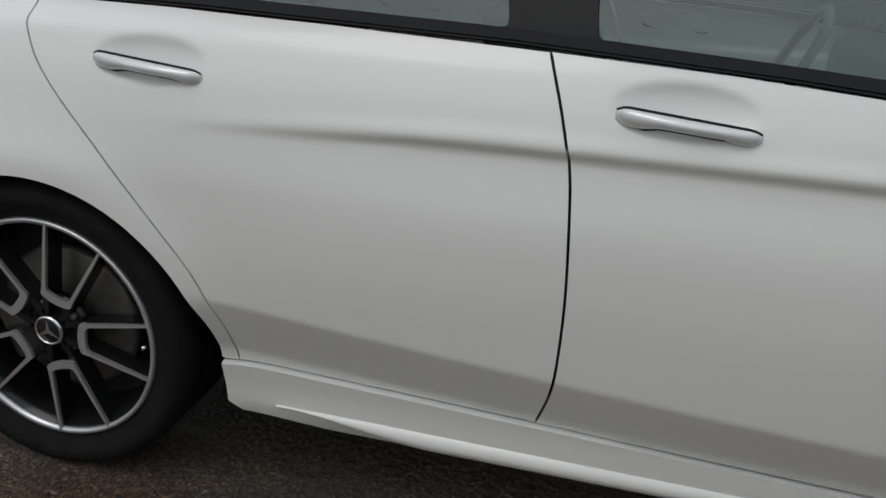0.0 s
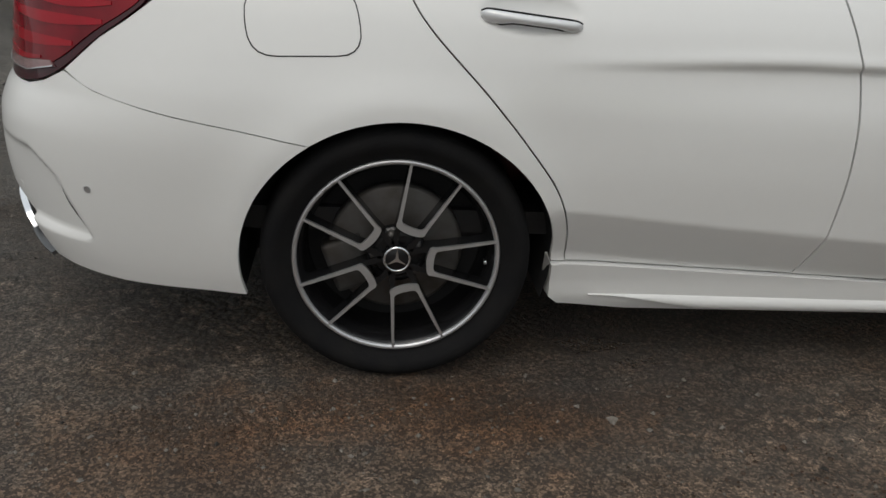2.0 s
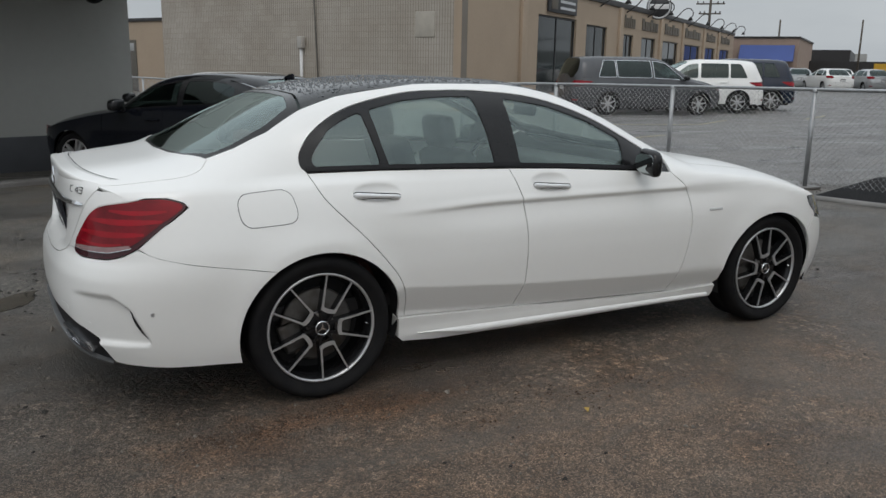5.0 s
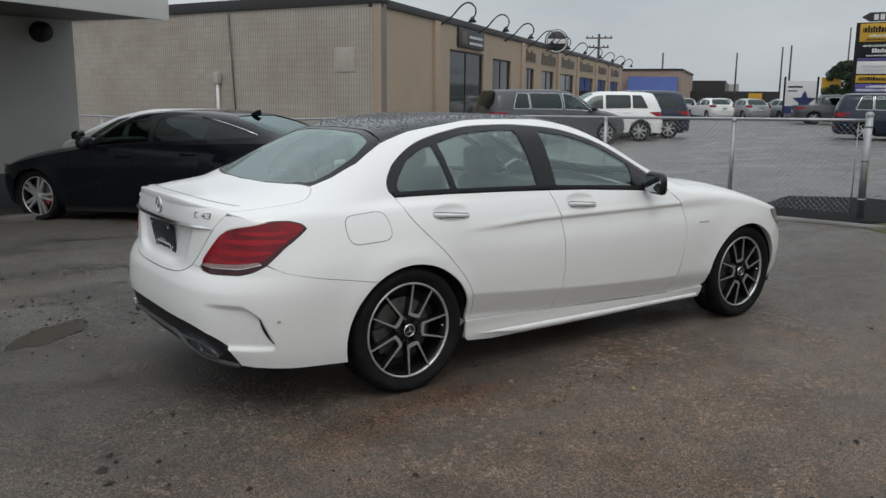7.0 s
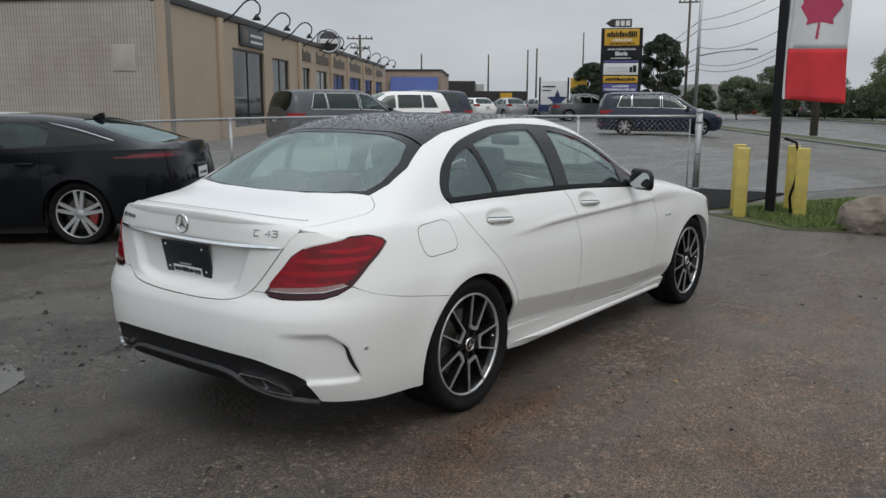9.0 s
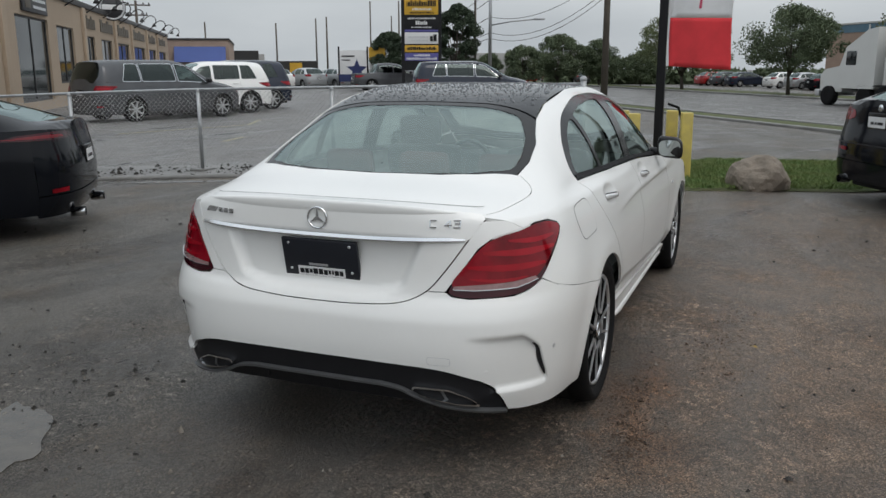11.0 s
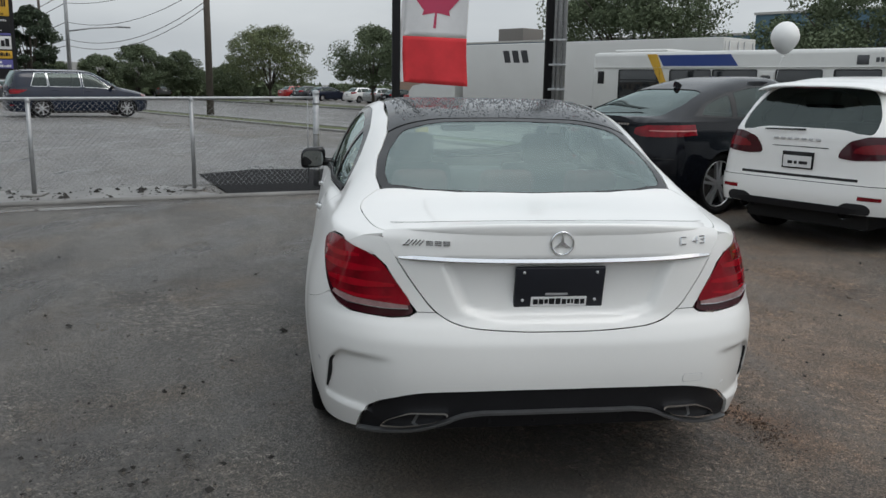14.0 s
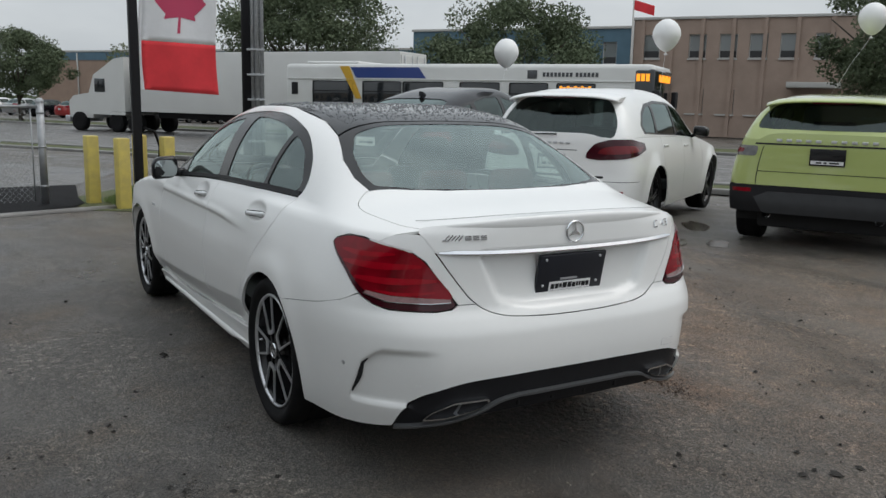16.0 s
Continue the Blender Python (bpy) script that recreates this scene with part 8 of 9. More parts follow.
BRICK_T, BRICK_B = mat("tan_brick", (0.33, 0.235, 0.18), 0.9, vary=0.3, scale=1, fine=0.12, bump=0.2, bump_scale=15), mat("brown_brick", (0.36, 0.27, 0.22), 0.9, vary=0.3, scale=1, fine=0.12, bump=0.2, bump_scale=15)
BLUE = mat("blue_cladding", (0.085, 0.16, 0.215), 0.6, vary=0.3, scale=1)
PALE = mat("pale_trim", (0.45, 0.44, 0.42), 0.7)
OFFICE = mat("office_glass", (0.20, 0.22, 0.22), 0.1, coat=0.5, vary=0.6, scale=0.4, tint=(0.22, 0.23, 0.23))


def block(name, label, a0, a1, y, z1, wall, wins=(), depth=18.0, band=None, trim=PALE):
    """A building along the far side of the street, its front towards the yard."""
    b = thing(name, label, "building", at=LOW)
    w = wall_with_holes(a0, a1, 0, z1, 0, 0.35, wins)
    w.transform(Matrix.Translation((0, y - 0.35, 0)))
    part("front_wall", w, wall, b)
    part("building_mass", box(a0, a1, y - depth, y - 0.9, 0, z1 - 0.1), wall, b)
    part("roof", box(a0 - 0.1, a1 + 0.1, y - depth, y + 0.12, z1, z1 + 0.18, 0.02), trim, b)
    if band:
        part("blue_band", box(a0, a1, y + 0.001, y + 0.06, z1 - band, z1 - 0.002), BLUE, b)
    for k in wins:
        f = part("window", wall_with_holes(k[0], k[1], k[2], k[3], y - 0.22, 0.08, [(k[0] + 0.06, k[1] - 0.06, k[2] + 0.06, k[3] - 0.06)]), PALE, b)
        part("pane", box(k[0] + 0.05, k[1] - 0.05, y - 0.20, y - 0.19, k[2] + 0.05, k[3] - 0.05), OFFICE, f)
        part("sill", box(k[0] - 0.05, k[1] + 0.05, y - 0.05, y + 0.10, k[2] - 0.10, k[2]), PALE, f)
        part("lower_pane", box(k[0] + 0.06, k[1] - 0.06, y - 0.21, y - 0.185, k[2] + 0.06, k[2] + 0.5), FRAME, f)
    return b


brown = block("brown_office", "two-storey brown brick office with pale window frames", -40, 11.9, -56, 7.85, BRICK_B,
              [(a, a + 1.15, 5.25, 6.85) for a in (10.0, 6.9, 4.9, 3.0, 1.1, -1.0, -4.0, -6.0, -8.0)] + [(a, a + 1.15, 1.55, 3.2) for a in (10.0, 6.85, 4.85, 3.0, -4.0, -6.0, -8.0)])
part("entrance_canopy", box(-1.6, 1.6, -56, -54.6, 3.35, 3.7, 0.03), PALE, brown)
part("entrance_door", box(-0.6, 0.9, -56, -55.9, 0, 2.4), FRAME, brown)
for k in range(12):
    part("brick_rib", box(11.2 - 2.0 * k - 0.12, 11.2 - 2.0 * k + 0.12, -56, -55.85, 0, 7.85), BRICK_B, brown)
blue_b = block("blue_office", "blue clad office block beside the brick one", 11.95, 29.2, -56, 7.3, BLUE, [(13.0, 14.0, 4.85, 6.4), (16.5, 17.7, 4.8, 6.2), (21.0, 22.2, 4.8, 6.2), (13.0, 14.0, 1.4, 2.9), (24.5, 25.7, 4.4, 5.8)])
tan = block("tan_warehouse", "low tan brick warehouse with a blue roof band", 29.25, 72, -56, 5.9, BRICK_T, [(a, a + 1.5, 1.5, 2.9) for a in (33.0, 38.0, 44.0, 49.0, 55.0, 61.0)], band=0.75)
part("roof_unit", box(55.2, 58.6, -62, -59, 6.1, 7.5, 0.05), mat("grey_roof_unit", (0.14, 0.13, 0.12), 0.7), tan)
part("drainpipe", tube([(66, -55.9, 0), (66, -55.9, 5.8)], 0.08, 8), PALE, tan)
dp = solid("drainpipe", tube([(11.9, -55.9, 0), (11.9, -55.9, 7.8)], 0.09, 8), PALE, "white drainpipe between two buildings", "pipe", at=LOW)
fpole = thing("office_flag_pole", "white flag pole with a small red flag before the office", "pole", at=LOW @ Matrix.Translation((10.6, -50, 0)))
part("pole", tube([(0, 0, 0), (0, 0, 8.6)], 0.05, 8), PALE, fpole)
part("small_flag", sheet([(0, 7.9), (1.3, 7.7), (1.3, 8.3), (0, 8.5)], lambda a, b: Vector((-a, 0.1 * math.sin(5 * a), b - 0.15 * a)), gap=0, depth=0, step=0.1), f_red, fpole)

# plaza signs, poles and wires
PY_S = thing("pylon_sign", "tall plaza pylon sign with yellow, black and blue panels", "sign", at=Matrix.Translation((*polar(EYE_A, 23.4, 52), 0)) @ Matrix.Rotation(radians(23.4), 4, "Z"))
for y in (-1.12, 1.12):
    part("leg", box(-0.12, 0.12, y - 0.1, y + 0.1, 0, 5.6), M["plastic"], PY_S)
part("frame", box(-0.10, 0.15, -1.1, 1.1, 1.3, 5.6), M["plastic"], PY_S)
Y_S, N_S = mat("yellow_sign", (0.62, 0.36, 0.03), 0.5, vary=0.2, scale=2), mat("navy_sign", (0.02, 0.03, 0.11), 0.5)
VIOLET = mat("violet_sign", (0.09, 0.085, 0.28), 0.5)


def bars(parent, x, rows, m):
    for y0, y1, z0, z1 in rows:
        part("bar", box(x - 0.012, x, y0, y1, z0, z1), m, parent)


def letters(parent, x, z0, z1, y0, y1, wide, seed, m):
    """A row of unreadable lettering as plain bars of uneven width."""
    srng, rows_, y = random.Random(seed), [], y0
    while y < y1 - 0.03:
        w = min(srng.uniform(0.6, 1.4) * wide, y1 - y)
        rows_.append((y, y + w, z0, z1 - srng.choice((0.0, 0.0, 0.25)) * (z1 - z0)))
        y += w + 0.03
    bars(parent, x, rows_, m)


for k, (z0, z1, m, rows_) in enumerate((
        (4.58, 5.54, Y_S, ((0.50, 0.86, -0.88, 0.88, 0.10, "plastic"), (0.26, 0.40, -0.6, 0.6, 0.06, "sign_white"), (0.06, 0.18, -0.75, 0.75, 0.06, "plastic"))),
        (3.72, 4.52, M["plastic"], ((0.74, 0.86, -0.85, 0.85, 0.06, "sign_white"), (0.34, 0.62, -0.35, 0.35, 0.09, "sign_white"), (0.10, 0.20, -0.6, 0.6, 0.06, "sign_white"))),
        (3.58, 3.70, VIOLET, ()),
        (2.86, 3.54, M["sign_white"], ((0.22, 0.82, -0.92, -0.52, 0.30, "plastic"), (0.50, 0.68, -0.4, 0.85, 0.07, "satin"), (0.24, 0.36, -0.4, 0.7, 0.06, "satin"))),
        (2.38, 2.78, Y_S, ((0.30, 0.78, -0.9, 0.9, 0.09, "plastic"),)),
        (1.86, 2.32, VIOLET, ((0.58, 0.82, -0.5, 0.5, 0.12, "sign_white"), (0.14, 0.42, -0.92, 0.92, 0.07, "sign_white"))))):
    pn = part("panel", box(-0.13, -0.10, -1.02, 1.02, z0, z1, 0.005), m, PY_S)
    for f0, f1, y0, y1, w, mm in rows_:
        letters(pn, -0.13, z0 + (z1 - z0) * f0, z0 + (z1 - z0) * f1, y0, y1, w, 7 * k + int(50 * f0), M[mm])
part("arrow_marker", prism([(1.0, 0.22), (0.62, 0.46), (-0.55, 0.46), (-0.55, -0.02), (0.62, -0.02)], 0.08, Matrix(((0, 0, -1, -0.05), (1, 0, 0, 0), (0, 1, 0, 5.66), (0, 0, 0, 1)))), SIGN_D, PY_S)
bars(PY_S, -0.14, [(-0.45, -0.2, 5.72, 6.02), (-0.12, 0.1, 5.72, 6.02), (0.18, 0.4, 5.72, 6.02)], M["sign_white"])
ss = thing("star_sign", "white board sign with a navy star, held by posts", "sign", at=Matrix.Translation((*polar(EYE_A, 28.0, 60), 0)) @ Matrix.Rotation(radians(28), 4, "Z"))
for y in (-1.0, 1.0):
    part("post", box(-0.06, 0.06, y - 0.06, y + 0.06, 0, 2.9), M["plastic"], ss)
part("board", box(-0.05, 0.05, -1.0, 1.0, 0.5, 2.65, 0.01), M["sign_white"], ss)
part("star", prism([((0.75 if k % 2 == 0 else 0.33) * math.sin(math.pi * k / 5), (0.75 if k % 2 == 0 else 0.33) * math.cos(math.pi * k / 5)) for k in range(10)], 0.02, Matrix(((0, 0, -1, -0.05), (1, 0, 0, -0.25), (0, 1, 0, 1.3), (0, 0, 0, 1)))), N_S, ss)
part("navy_foot", box(-0.065, -0.052, -1.0, 1.0, 0.5, 1.0), N_S, ss)
bars(ss, -0.055, [(-0.1, 0.8, 2.2, 2.3), (0.2, 0.8, 1.95, 2.02)], SIGN_D)
ys = thing("yellow_sign", "small yellow and white sign board", "sign", at=Matrix.Translation((*polar(EYE_A, 26.4, 62), 0)) @ Matrix.Rotation(radians(26), 4, "Z"))
part("board", box(-0.04, 0.04, -0.6, 0.6, 2.0, 2.9), Y_S, ys)
part("lower_board", box(-0.04, 0.04, -0.6, 0.6, 0.4, 1.9), M["sign_white"], ys)
WOOD = mat("pole_wood", (0.10, 0.085, 0.07), 0.9, vary=0.5, scale=2, bump=0.3, bump_scale=20)


def pole(az, d, high, r, eye=EYE_A, arms=(), label="tall wooden utility pole", m=None, lamp=0.0):
    x, y = polar(eye, az, d)
    p = thing("utility_pole", label, "pole", "utility poles", at=Matrix.Translation((x, y, gz(x, y))) @ Matrix.Rotation(radians(az), 4, "Z"))
    part("shaft", tube([(0, 0, 0), (0, 0, high)], r, 10, r * 0.7), m or WOOD, p)
    for z, w in arms:
        part("crossarm", box(-0.06, 0.06, -w, w, z - 0.06, z + 0.06), WOOD, p)
        for k in (-0.9, -0.5, 0.5, 0.9):
            part("insulator", lathe([(0.001, 0.2), (0.05, 0.18), (0.06, 0.0)], 8, axis="z", centre=(0, k * w, z + 0.05)), M["plastic"], p)
    if lamp:
        part("lamp_arm", tube([(0, 0, lamp), (-0.2, -1.5, lamp + 0.25), (-0.3, -3.2, lamp + 0.4)], 0.05, 8), GALV, p)
        part("lamp_head", box(-0.42, -0.18, -3.9, -3.1, lamp + 0.33, lamp + 0.47, 0.04), GALV, p)
    return Vector((x, y, 0))


p_a = pole(18.8, 62, 11, 0.14, lamp=4.9, label="tall pole with a street lamp arm", m=GALV)
p_b = pole(11.15, 48, 11, 0.20)
pole(41.6, 85, 7.6, 0.16, EYE_A, arms=((7.2, 1.3), (6.3, 1.0)))
pole(19.8, 80, 12, 0.13, EYE_A, arms=((10.5, 1.0),))
for az, d, h in ((24.9, 95, 9.0), (25.4, 120, 9.0), (26.8, 110, 10.0), (29.7, 90, 6.6), (33.0, 95, 6.2), (30.4, 100, 7.0), (37.5, 90, 6.0)):
    pole(az, d, h, 0.11)
# the steel pole with conduits beside the island
up = thing("conduit_pole", "dark steel pole with pale conduits strapped to it", "pole", at=Matrix.Translation((*polar((-3.63, 1.09), -15.25, 25.0), -0.47)) @ Matrix.Rotation(radians(-15.2), 4, "Z"))
part("shaft", tube([(0, 0.09, 0), (0, 0.09, 11)], 0.19, 14), M["plastic"], up)
for y, r in ((-0.14, 0.075), (-0.28, 0.06), (-0.02, 0.05)):
    part("conduit", tube([(-0.18, y, 0), (-0.18, y, 11)], r, 10), GALV, up)
for z in (0.6, 1.8, 2.5, 3.2):
    part("strap", box(-0.27, 0.0, -0.36, 0.14, z, z + 0.06, 0.01), GALV, up)
def wire(a, b, sag, r=0.018):
    pts = [Vector(a).lerp(Vector(b), t / 12) - Vector((0, 0, sag * 4 * (t / 12) * (1 - t / 12))) for t in range(13)]
    return tube(pts, r, 5)
far = polar(EYE_A, 8.5, 30)
for i, (za, zb, sag) in enumerate(((6.8, 8.2, 0.5), (6.2, 7.6, 0.7), (5.0, 6.4, 0.9), (3.9, 5.6, 1.0), (3.5, 5.3, 1.0))):
    solid("overhead_wire", wire((p_a.x, p_a.y, za), (p_b.x, p_b.y, zb), sag), LAMP_M, "thin black overhead wire between poles", "wire", "overhead wires")
    q = polar(EYE_A, 25.4, 120)
    solid("overhead_wire", wire((*q, 4.5 + 0.5 * i), (p_a.x, p_a.y, za), sag * 1.5, 0.022), LAMP_M, "thin black overhead wire between poles", "wire", "overhead wires")

# blue shop, dark sheds and the far line
blue_shop = thing("blue_shop", "brown brick shop with a blue sloping sign band", "building", at=STREET)
part("wall", box(78, 98, 3.0, 24, 0, 4.0), BRICK_B, blue_shop)
part("roof_edge", box(77.9, 98, 2.9, 24, 4.0, 4.15), CAP, blue_shop)
part("sign_band", prism([(0.0, 2.0), (-0.9, 2.0), (0.0, 3.4)], 4.6, Matrix(((1, 0, 0, 77.98), (0, 0, -1, 7.9), (0, 1, 0, 0), (0, 0, 0, 1)))), mat("blue_sign_band", (0.03, 0.07, 0.28), 0.5, vary=0.2, scale=1), blue_shop)
shed = thing("dark_shed", "long low dark shed in the distance", "building", at=STREET)
part("wall", box(95, 140, -6.4, 6, 0, 2.2), CAP, shed)
part("yellow_panel", box(94.9, 95.0, -4.6, -3.2, 0.7, 2.0), Y_S, shed)
part("dark_gable", box(140, 190, 0, 10, 0, 4.2), CAP, shed)
for i, (a, y, h, w) in enumerate(((150, -40, 4.0, 40), (190, -70, 5.0, 50), (230, 10, 5, 40))):
    solid("far_building", box(a, a + w, y - 12, y, 0, h, 0.1), mat("far_wall", (0.35, 0.35, 0.34), 0.9, vary=0.3, scale=0.3), "pale low building in the far distance", "building", at=STREET)
HEDGE = LEAVES[0]


def far_wood(az0, az1, d, high, seed):
    """A far band of trees: clumps of leaves with an uneven top."""
    rng = np.random.default_rng(seed)
    vs, fs = [], []
    for k in range(14000):
        az = rng.uniform(az0, az1)
        top = high * (0.55 + 0.45 * noise.noise(Vector((az * 0.7, seed, 0))) + 0.25 * noise.noise(Vector((az * 3, seed, 2))))
        x, y = polar(EYE_A, az, d + rng.uniform(-6, 6))
        z = max(0.3, top * rng.uniform(0, 1) ** 0.6) + gz(x, y)
        s = rng.uniform(0.15, 0.45)
        u = rng.normal(0, 1, (2, 3)) * s * 0.7
        b = len(vs)
        q = np.array((x, y, z))
        vs += [tuple(q - u[0]), tuple(q + u[1]), tuple(q + u[0]), tuple(q - u[1])]
        fs.append((b, b + 1, b + 2, b + 3))
    me = bpy.data.meshes.new("far_wood")
    me.from_pydata(vs, [], fs)
    me.materials.append(HEDGE)
    tagged(new("far_wood", me), "dark far line of trees beyond the street", "trees", kind="stuff")


far_wood(3.0, 15.0, 105, 2.0, 3)
far_wood(-6.0, 4.0, 120, 2.2, 4)

# parked cars beyond the street, one mould copied
small, _, _ = vehicle("parked_car", "parked car in the lot across the street", "car", "silver_paint", LOW @ pose(38.0, -46, 0, 0, 0, -90), wb=2.7, ro=0.95, fo=0.9, hw=0.9, roof=1.46, wr=0.98, wf=0.93, deck=0.05, glass_base=0.45, glass_top=1.0, screen_top=0.52,
                screen_base=0.3, r_tyre=0.32, r_rim=0.22, spokes=silver7, lower=0.45, lower_mat="silver_paint", skirt=0.24, group="parked cars across the street", tips=False)
rng = np.random.default_rng(9)
paints = [M[k] for k in ("black_paint", "silver_paint", "white", "navy_paint", "grey_paint", "red_paint")]
spots = [(a, -46, -90) for a in (41.0, 44.0, 47.2, 50.0, 53.2, 56.0, 59.4, 62.3, 65.5, 72, 75, 78)] + [(a, -43, -90) for a in (18.5, 21.6, 24.6, 28.0)] + [(88, -36, 0), (96, -36, 0), (108, -38, 180), (60, 1.5, 10), (67, -1, 10), (72, 3, 190), (78, 0, 30), (101, -34, 0)]
for i, (a, y, az) in enumerate(spots):
    w = STREET @ Vector((a, y, 0))
    c = copy_thing(small, Matrix.Translation((0, 0, gz(w.x, w.y))) @ STREET @ pose(a, y, 0, 0, 0, az))
    pm = paints[i % len(paints)]
    for o in c.children_recursive:
        if o.type == "MESH" and o.data.materials and o.data.materials[0] == M["silver_paint"]:
            o.material_slots[0].link = "OBJECT"
            o.material_slots[0].material = pm
for x, y, az, k in ((47.5, 31.5, 62, 2), (49.5, 30.0, 60, 1), (51.5, 28.5, 64, 1), (53.5, 26.8, 60, 2), (56.0, 25.5, 240, 4), (58.0, 23.6, 60, 1)):
    c = copy_thing(small, pose(x, y, gz(x, y), 0, 0, az))
    for o in c.children_recursive:
        if o.type == "MESH" and o.data.materials and o.data.materials[0] == M["silver_paint"]:
            o.material_slots[0].link = "OBJECT"
            o.material_slots[0].material = paints[k]
pick = (45.0, 23.2)
vehicle("pickup", "dark grey pickup standing beyond the blue minivan", "car", "grey_paint", pose(*pick, 0, 0, 0, -50), wb=3.2, ro=1.1, fo=0.95, hw=0.98, roof=1.75, wr=1.1, wf=1.08, glass_base=1.3, glass_top=1.6, screen_top=0.55, r_tyre=0.38, r_rim=0.25, spokes=silver7, tips=False, lower_mat="grey_paint")

# city bus on the street
BUSW = mat("white_bus_paint", (0.62, 0.62, 0.60), 0.35, coat=0.4, vary=0.2, scale=1)
BUSB = mat("blue_bus_paint", (0.02, 0.05, 0.22), 0.35, coat=0.4)
BUSD = mat("bus_window", (0.015, 0.018, 0.02), 0.1, coat=0.5)


def bus(at):
    b = thing("city_bus", "white city bus with blue rear panel and amber display", "bus", at=at)
    L, W, H = 12.2, 1.28, 3.10
    part("body", box(0, L, -W, W, 0.32, H, 0.14), BUSW, b)
    for x0, x1 in ((1.1, 2.65), (3.0, 4.4), (4.45, 5.85), (6.4, 7.7), (8.0, 9.2), (9.45, 10.6)):
        for sg in (1, -1):
            w = part("side_window", box(x0, x1, sg * W - 0.02, sg * W + 0.02, 1.45, 2.56, 0.06), BUSD, b)
            part("window_bar", box(x0 + 0.05, x1 - 0.05, sg * W - 0.024, sg * W + 0.024, 2.22, 2.25), M["plastic"], w)
    part("rear_vent", box(0.25, 0.5, -W - 0.015, -W + 0.01, 2.1, 2.5, 0.01), M["plastic"], b)
    part("rain_gutter", box(0.1, 11.7, -W - 0.03, -W + 0.01, 2.60, 2.64, 0.01), BUSW, b)
    for x0 in (5.9, 10.8):
        d = part("door", box(x0, x0 + (0.45 if x0 < 6 else 0.78), -W - 0.02, -W + 0.02, 0.45, 2.5, 0.01), BUSW, b)
        for k in ((0.06,) if x0 < 6 else (0.06, 0.43)):
            part("door_pane", box(x0 + k, x0 + k + 0.30, -W - 0.03, -W + 0.01, 0.7, 2.4, 0.04), BUSD, d)
    part("blue_panel", box(2.9, 5.6, -W - 0.012, -W + 0.01, 0.45, 1.44), BUSB, b)
    part("blue_top", prism([(2.55, 2.99), (5.0, 2.99), (5.25, 2.66), (2.75, 2.66)], 0.014, Matrix(((1, 0, 0, 0), (0, 0, -1, -W), (0, 1, 0, 0), (0, 0, 0, 1)))), BUSB, b)
    part("gold_stripe", prism([(2.15, 3.02), (2.50, 3.02), (2.95, 2.0), (2.75, 2.0)], 0.03, Matrix(((1, 0, 0, 0), (0, 0, -1, -W), (0, 1, 0, 0), (0, 0, 0, 1)))), Y_S, b)
    part("front_mask", box(L - 0.55, L + 0.02, -W - 0.01, W + 0.01, 0.9, 2.98, 0.08), BUSD, b)
    part("front_screen", box(L - 0.02, L + 0.035, -W + 0.12, W - 0.12, 1.2, 2.5, 0.01), BUSD, b)
    for k in range(9):
        part("destination_bar", box(L, L + 0.04, 0.80 - 0.18 * k, 0.94 - 0.18 * k, 2.64, 2.84 - 0.05 * (k % 3 == 1)), M["amber_sign"], b)
    for k in range(3):
        part("corner_bar", box(L - 0.47 + 0.13 * k, L - 0.37 + 0.13 * k, -W - 0.02, -W, 2.64, 2.84), M["amber_sign"], b)
    for k in range(9):
        part("display_bar", box(9.55 + 0.105 * k, 9.63 + 0.105 * k, -W - 0.035, -W, 2.36, 2.48 - 0.03 * (k % 2)), M["amber_sign"], b)
    part("front_bumper", box(L - 0.05, L + 0.12, -W, W, 0.3, 0.65, 0.04), M["plastic"], b)
    part("fleet_mark", box(8.55, 8.85, -W - 0.012, -W, 2.68, 2.92, 0.003), M["grey_paint"], b)
    for k in range(14):
        part("bar", box(9.02 + 0.115 * k + 0.06 * (k > 7), 9.10 + 0.115 * k + 0.06 * (k > 7), -W - 0.012, -W, 2.74, 2.86), M["grey_paint"], b)
    for x in (2.9, 9.9):
        for sg in (1, -1):
            part("wheel", lathe([(0.001, 0.0), (0.25, 0.01), (0.28, 0.05), (0.46, 0.05), (0.48, 0.0), (0.48, -0.25)], 28, centre=(x, sg * (W - 0.03), 0.48)), M["rubber"], b)
    for sg in (1, -1):
        part("mirror", box(L + 0.05, L + 0.2, sg * W - 0.12, sg * W + 0.25, 1.9, 2.4, 0.04), M["plastic"], b)
    part("roof_box", box(0.6, 2.6, -0.9, 0.9, H, H + 0.10, 0.05), BUSW, b)
    return b


bus(LOW @ pose(15.2, -21.0, 0.01, 0, 0, 180))
# lorry with box trailer beyond it
lorry = thing("box_trailer", "white box trailer with rear doors on the street", "trailer", at=LOW @ pose(15.6, -29.8, 0.01))
TRW = mat("white_trailer", (0.60, 0.60, 0.58), 0.5, vary=0.3, scale=0.6, tint=(0.48, 0.47, 0.45))
part("body", box(0, 15.4, -1.27, 1.27, 1.1, 4.05, 0.03), TRW, lorry)
part("chassis", box(0.3, 14.5, -0.5, 0.5, 0.8, 1.1), M["plastic"], lorry)
for y in (-1.2, -0.02):
    d = part("rear_door", box(-0.04, 0.0, y, y + 1.2, 1.2, 3.9, 0.01), TRW, lorry)
    for k in (0.25, 0.95):
        part("lock_rod", tube([(-0.07, y + k, 1.2), (-0.07, y + k, 3.9)], 0.025, 6), GALV, d)
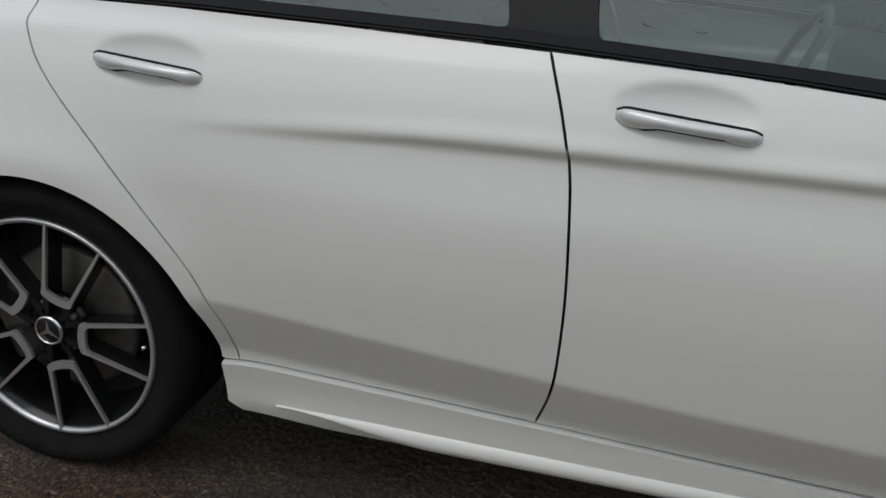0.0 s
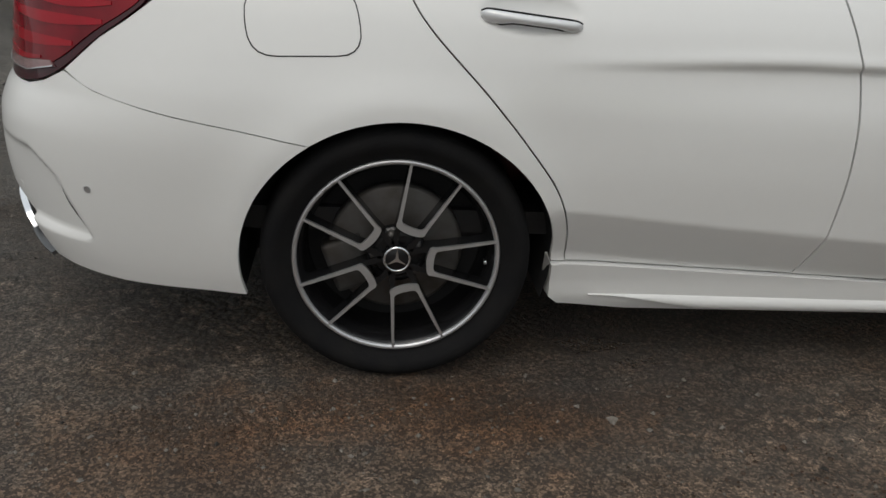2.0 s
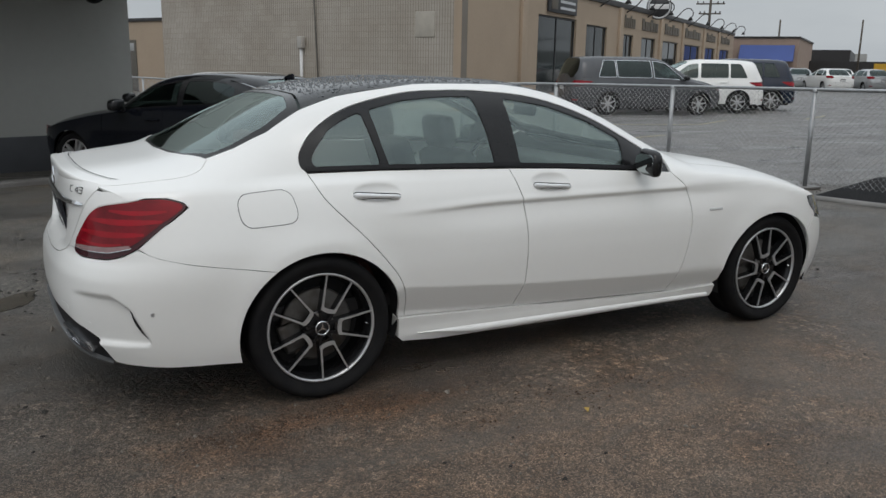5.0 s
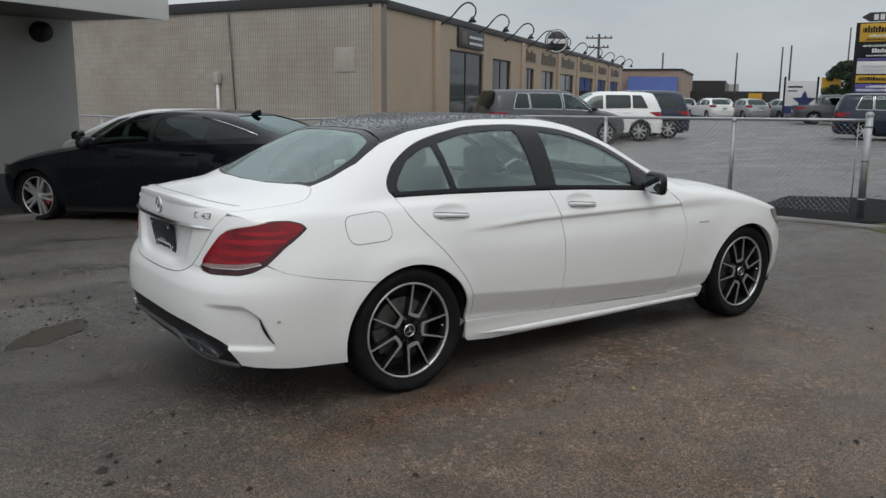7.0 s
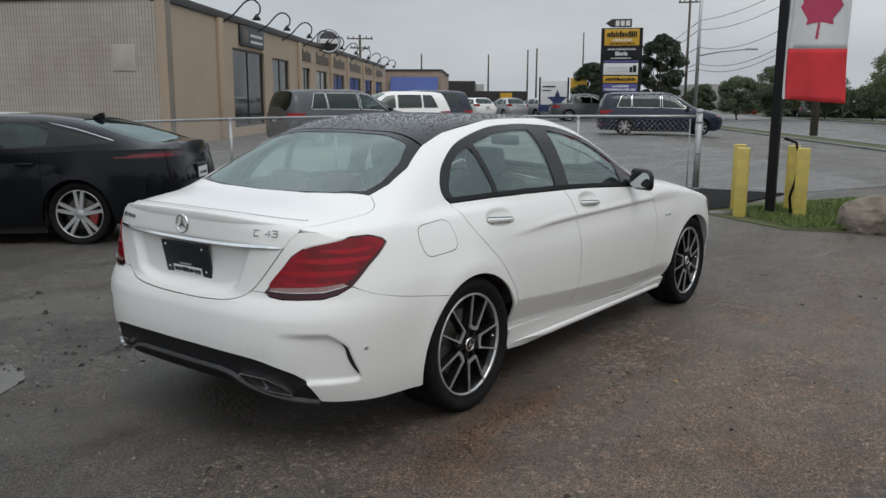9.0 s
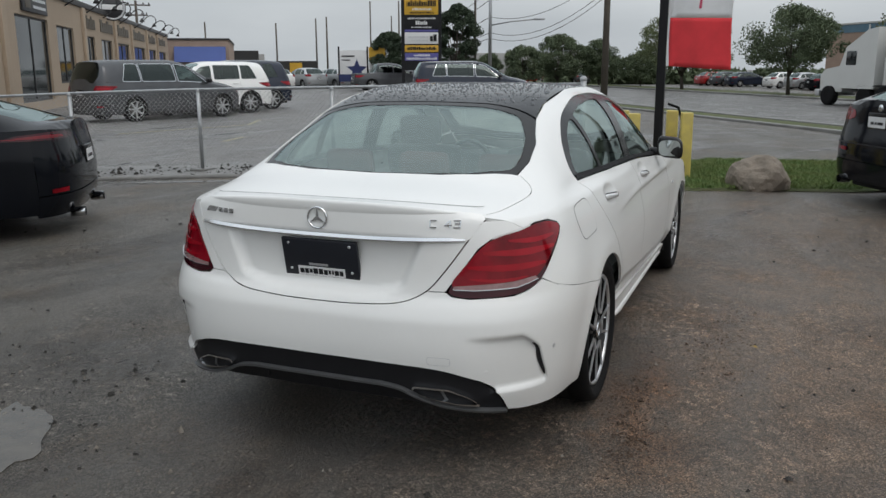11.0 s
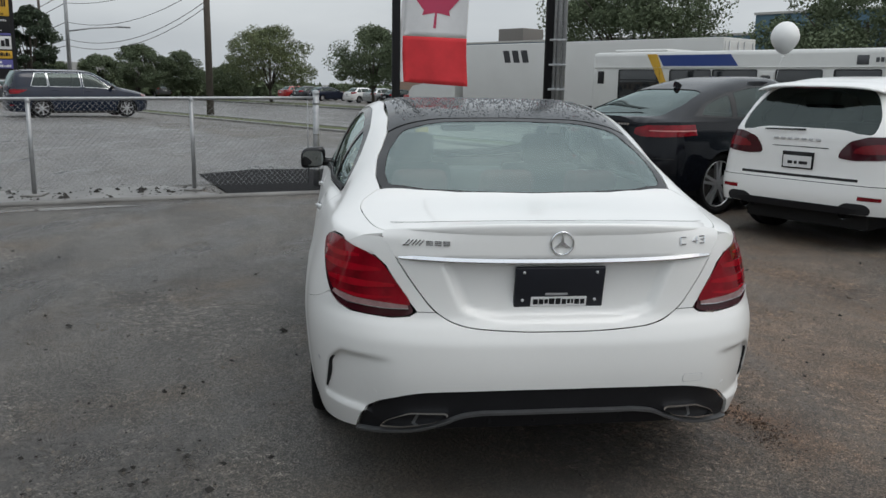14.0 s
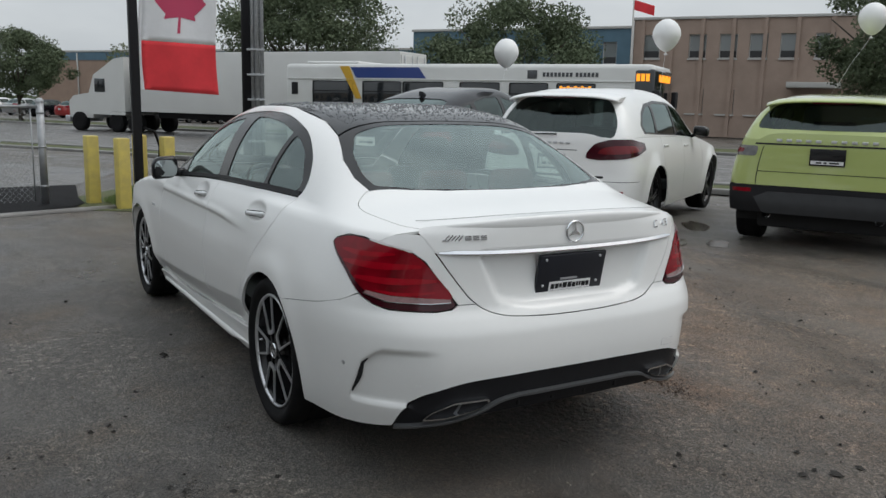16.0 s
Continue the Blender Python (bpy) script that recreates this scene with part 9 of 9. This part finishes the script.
for x in (1.0, 2.3):
    for sg in (1, -1):
        part("wheel", lathe([(0.001, 0.0), (0.28, 0.02), (0.48, 0.03), (0.5, 0.0), (0.5, -0.5)], 24, centre=(x, sg * 1.22, 0.5)), M["rubber"], lorry)
for k in range(3):
    part("dark_bar", prism([(10.6 + 0.62 * k, 3.1), (11.0 + 0.62 * k, 3.1), (11.18 + 0.62 * k, 3.7), (10.75 + 0.62 * k, 3.7)], 0.01, Matrix(((1, 0, 0, 0), (0, 0, 1, 1.27), (0, 1, 0, 0), (0, 0, 0, 1)))), SIGN_D, lorry)
tractor = thing("lorry_tractor", "white lorry tractor coupled to the trailer", "lorry", at=LOW @ pose(17.5, -29.8, 0.01))
cab = [(14.2, 0.9), (16.75, 0.9), (16.75, 2.0), (16.35, 2.95), (15.6, 3.35), (14.9, 3.75), (14.2, 3.85)]
side_up = lambda y: Matrix(((1, 0, 0, 0), (0, 0, 1, y), (0, 1, 0, 0), (0, 0, 0, 1)))
part("cab", prism(cab, 2.4, side_up(-1.2)), TRW, tractor)
part("bonnet", prism([(16.7, 0.7), (18.4, 0.7), (18.45, 1.55), (18.1, 1.85), (16.7, 2.05)], 2.0, side_up(-1.0)), TRW, tractor)
part("cab_window", box(15.55, 16.3, -1.22, 1.22, 2.05, 2.75, 0.03), BUSD, tractor)
part("front_grille", box(18.42, 18.47, -0.5, 0.5, 0.85, 1.5, 0.01), M["chrome"], tractor)
part("front_bumper", box(18.3, 18.62, -1.15, 1.15, 0.45, 0.80, 0.04), M["satin"], tractor)
part("fuel_tank", lathe([(0.001, 0), (0.32, 0.02), (0.33, 1.2), (0.001, 1.22)], 20, axis="x", centre=(15.4, -1.0, 0.65)), M["satin"], tractor)
part("exhaust_stack", tube([(14.1, -1.0, 0.9), (14.1, -1.0, 4.1)], 0.07, 10), M["chrome"], tractor)
part("mud_guard", box(13.2, 15.3, -1.2, 1.2, 1.02, 1.08), M["plastic"], tractor)
for x in (13.6, 14.9, 17.6):
    for sg in (1, -1):
        part("wheel", lathe([(0.001, 0.0), (0.28, 0.02), (0.48, 0.03), (0.5, 0.0), (0.5, -0.3)], 24, centre=(x, sg * 1.15, 0.5)), M["rubber"], tractor)

# balloons on strings
BALLOON = mat("white_balloon", (0.80, 0.80, 0.79), 0.4, vary=0.1, scale=3)
for x, y, z, gx, gy, gz, big in ((7.2, -5.25, 2.17, 7.1, -5.1, 1.5, 1.5), (3.9, -5.25, 2.25, 4.3, -5.6, 1.6, 1.3), (2.75, -7.4, 2.5, 3.1, -7.2, 1.55, 1.3)):
    t = thing("balloon", "white party balloon floating on a string", "balloon", "white balloons", at=Matrix.Translation((x, y, z)))
    gx, gy, gz = x + (gx - x) / big, y + (gy - y) / big, z + (gz - z) / big
    bm = bmesh.new()
    bmesh.ops.create_uvsphere(bm, u_segments=24, v_segments=16, radius=0.125)
    for v in bm.verts:
        v.co.z *= 1.15
        if v.co.z < 0:
            k = 1 + v.co.z * 1.6
            v.co.x, v.co.y = v.co.x * k, v.co.y * k
    for f in bm.faces:
        f.smooth = True
    t.scale = (big, big, big)
    part("skin", bm, BALLOON, t)
    part("knot", lathe([(0.001, 0.0), (0.012, -0.02), (0.018, -0.03)], 8, axis="z", centre=(0, 0, -0.14)), BALLOON, t)
    part("string", tube([(0, 0, -0.16), ((gx - x) * 0.4, (gy - y) * 0.4, (gz - z) * 0.5), (gx - x, gy - y, gz - z)], 0.0015, 4), M["sign_white"], t)
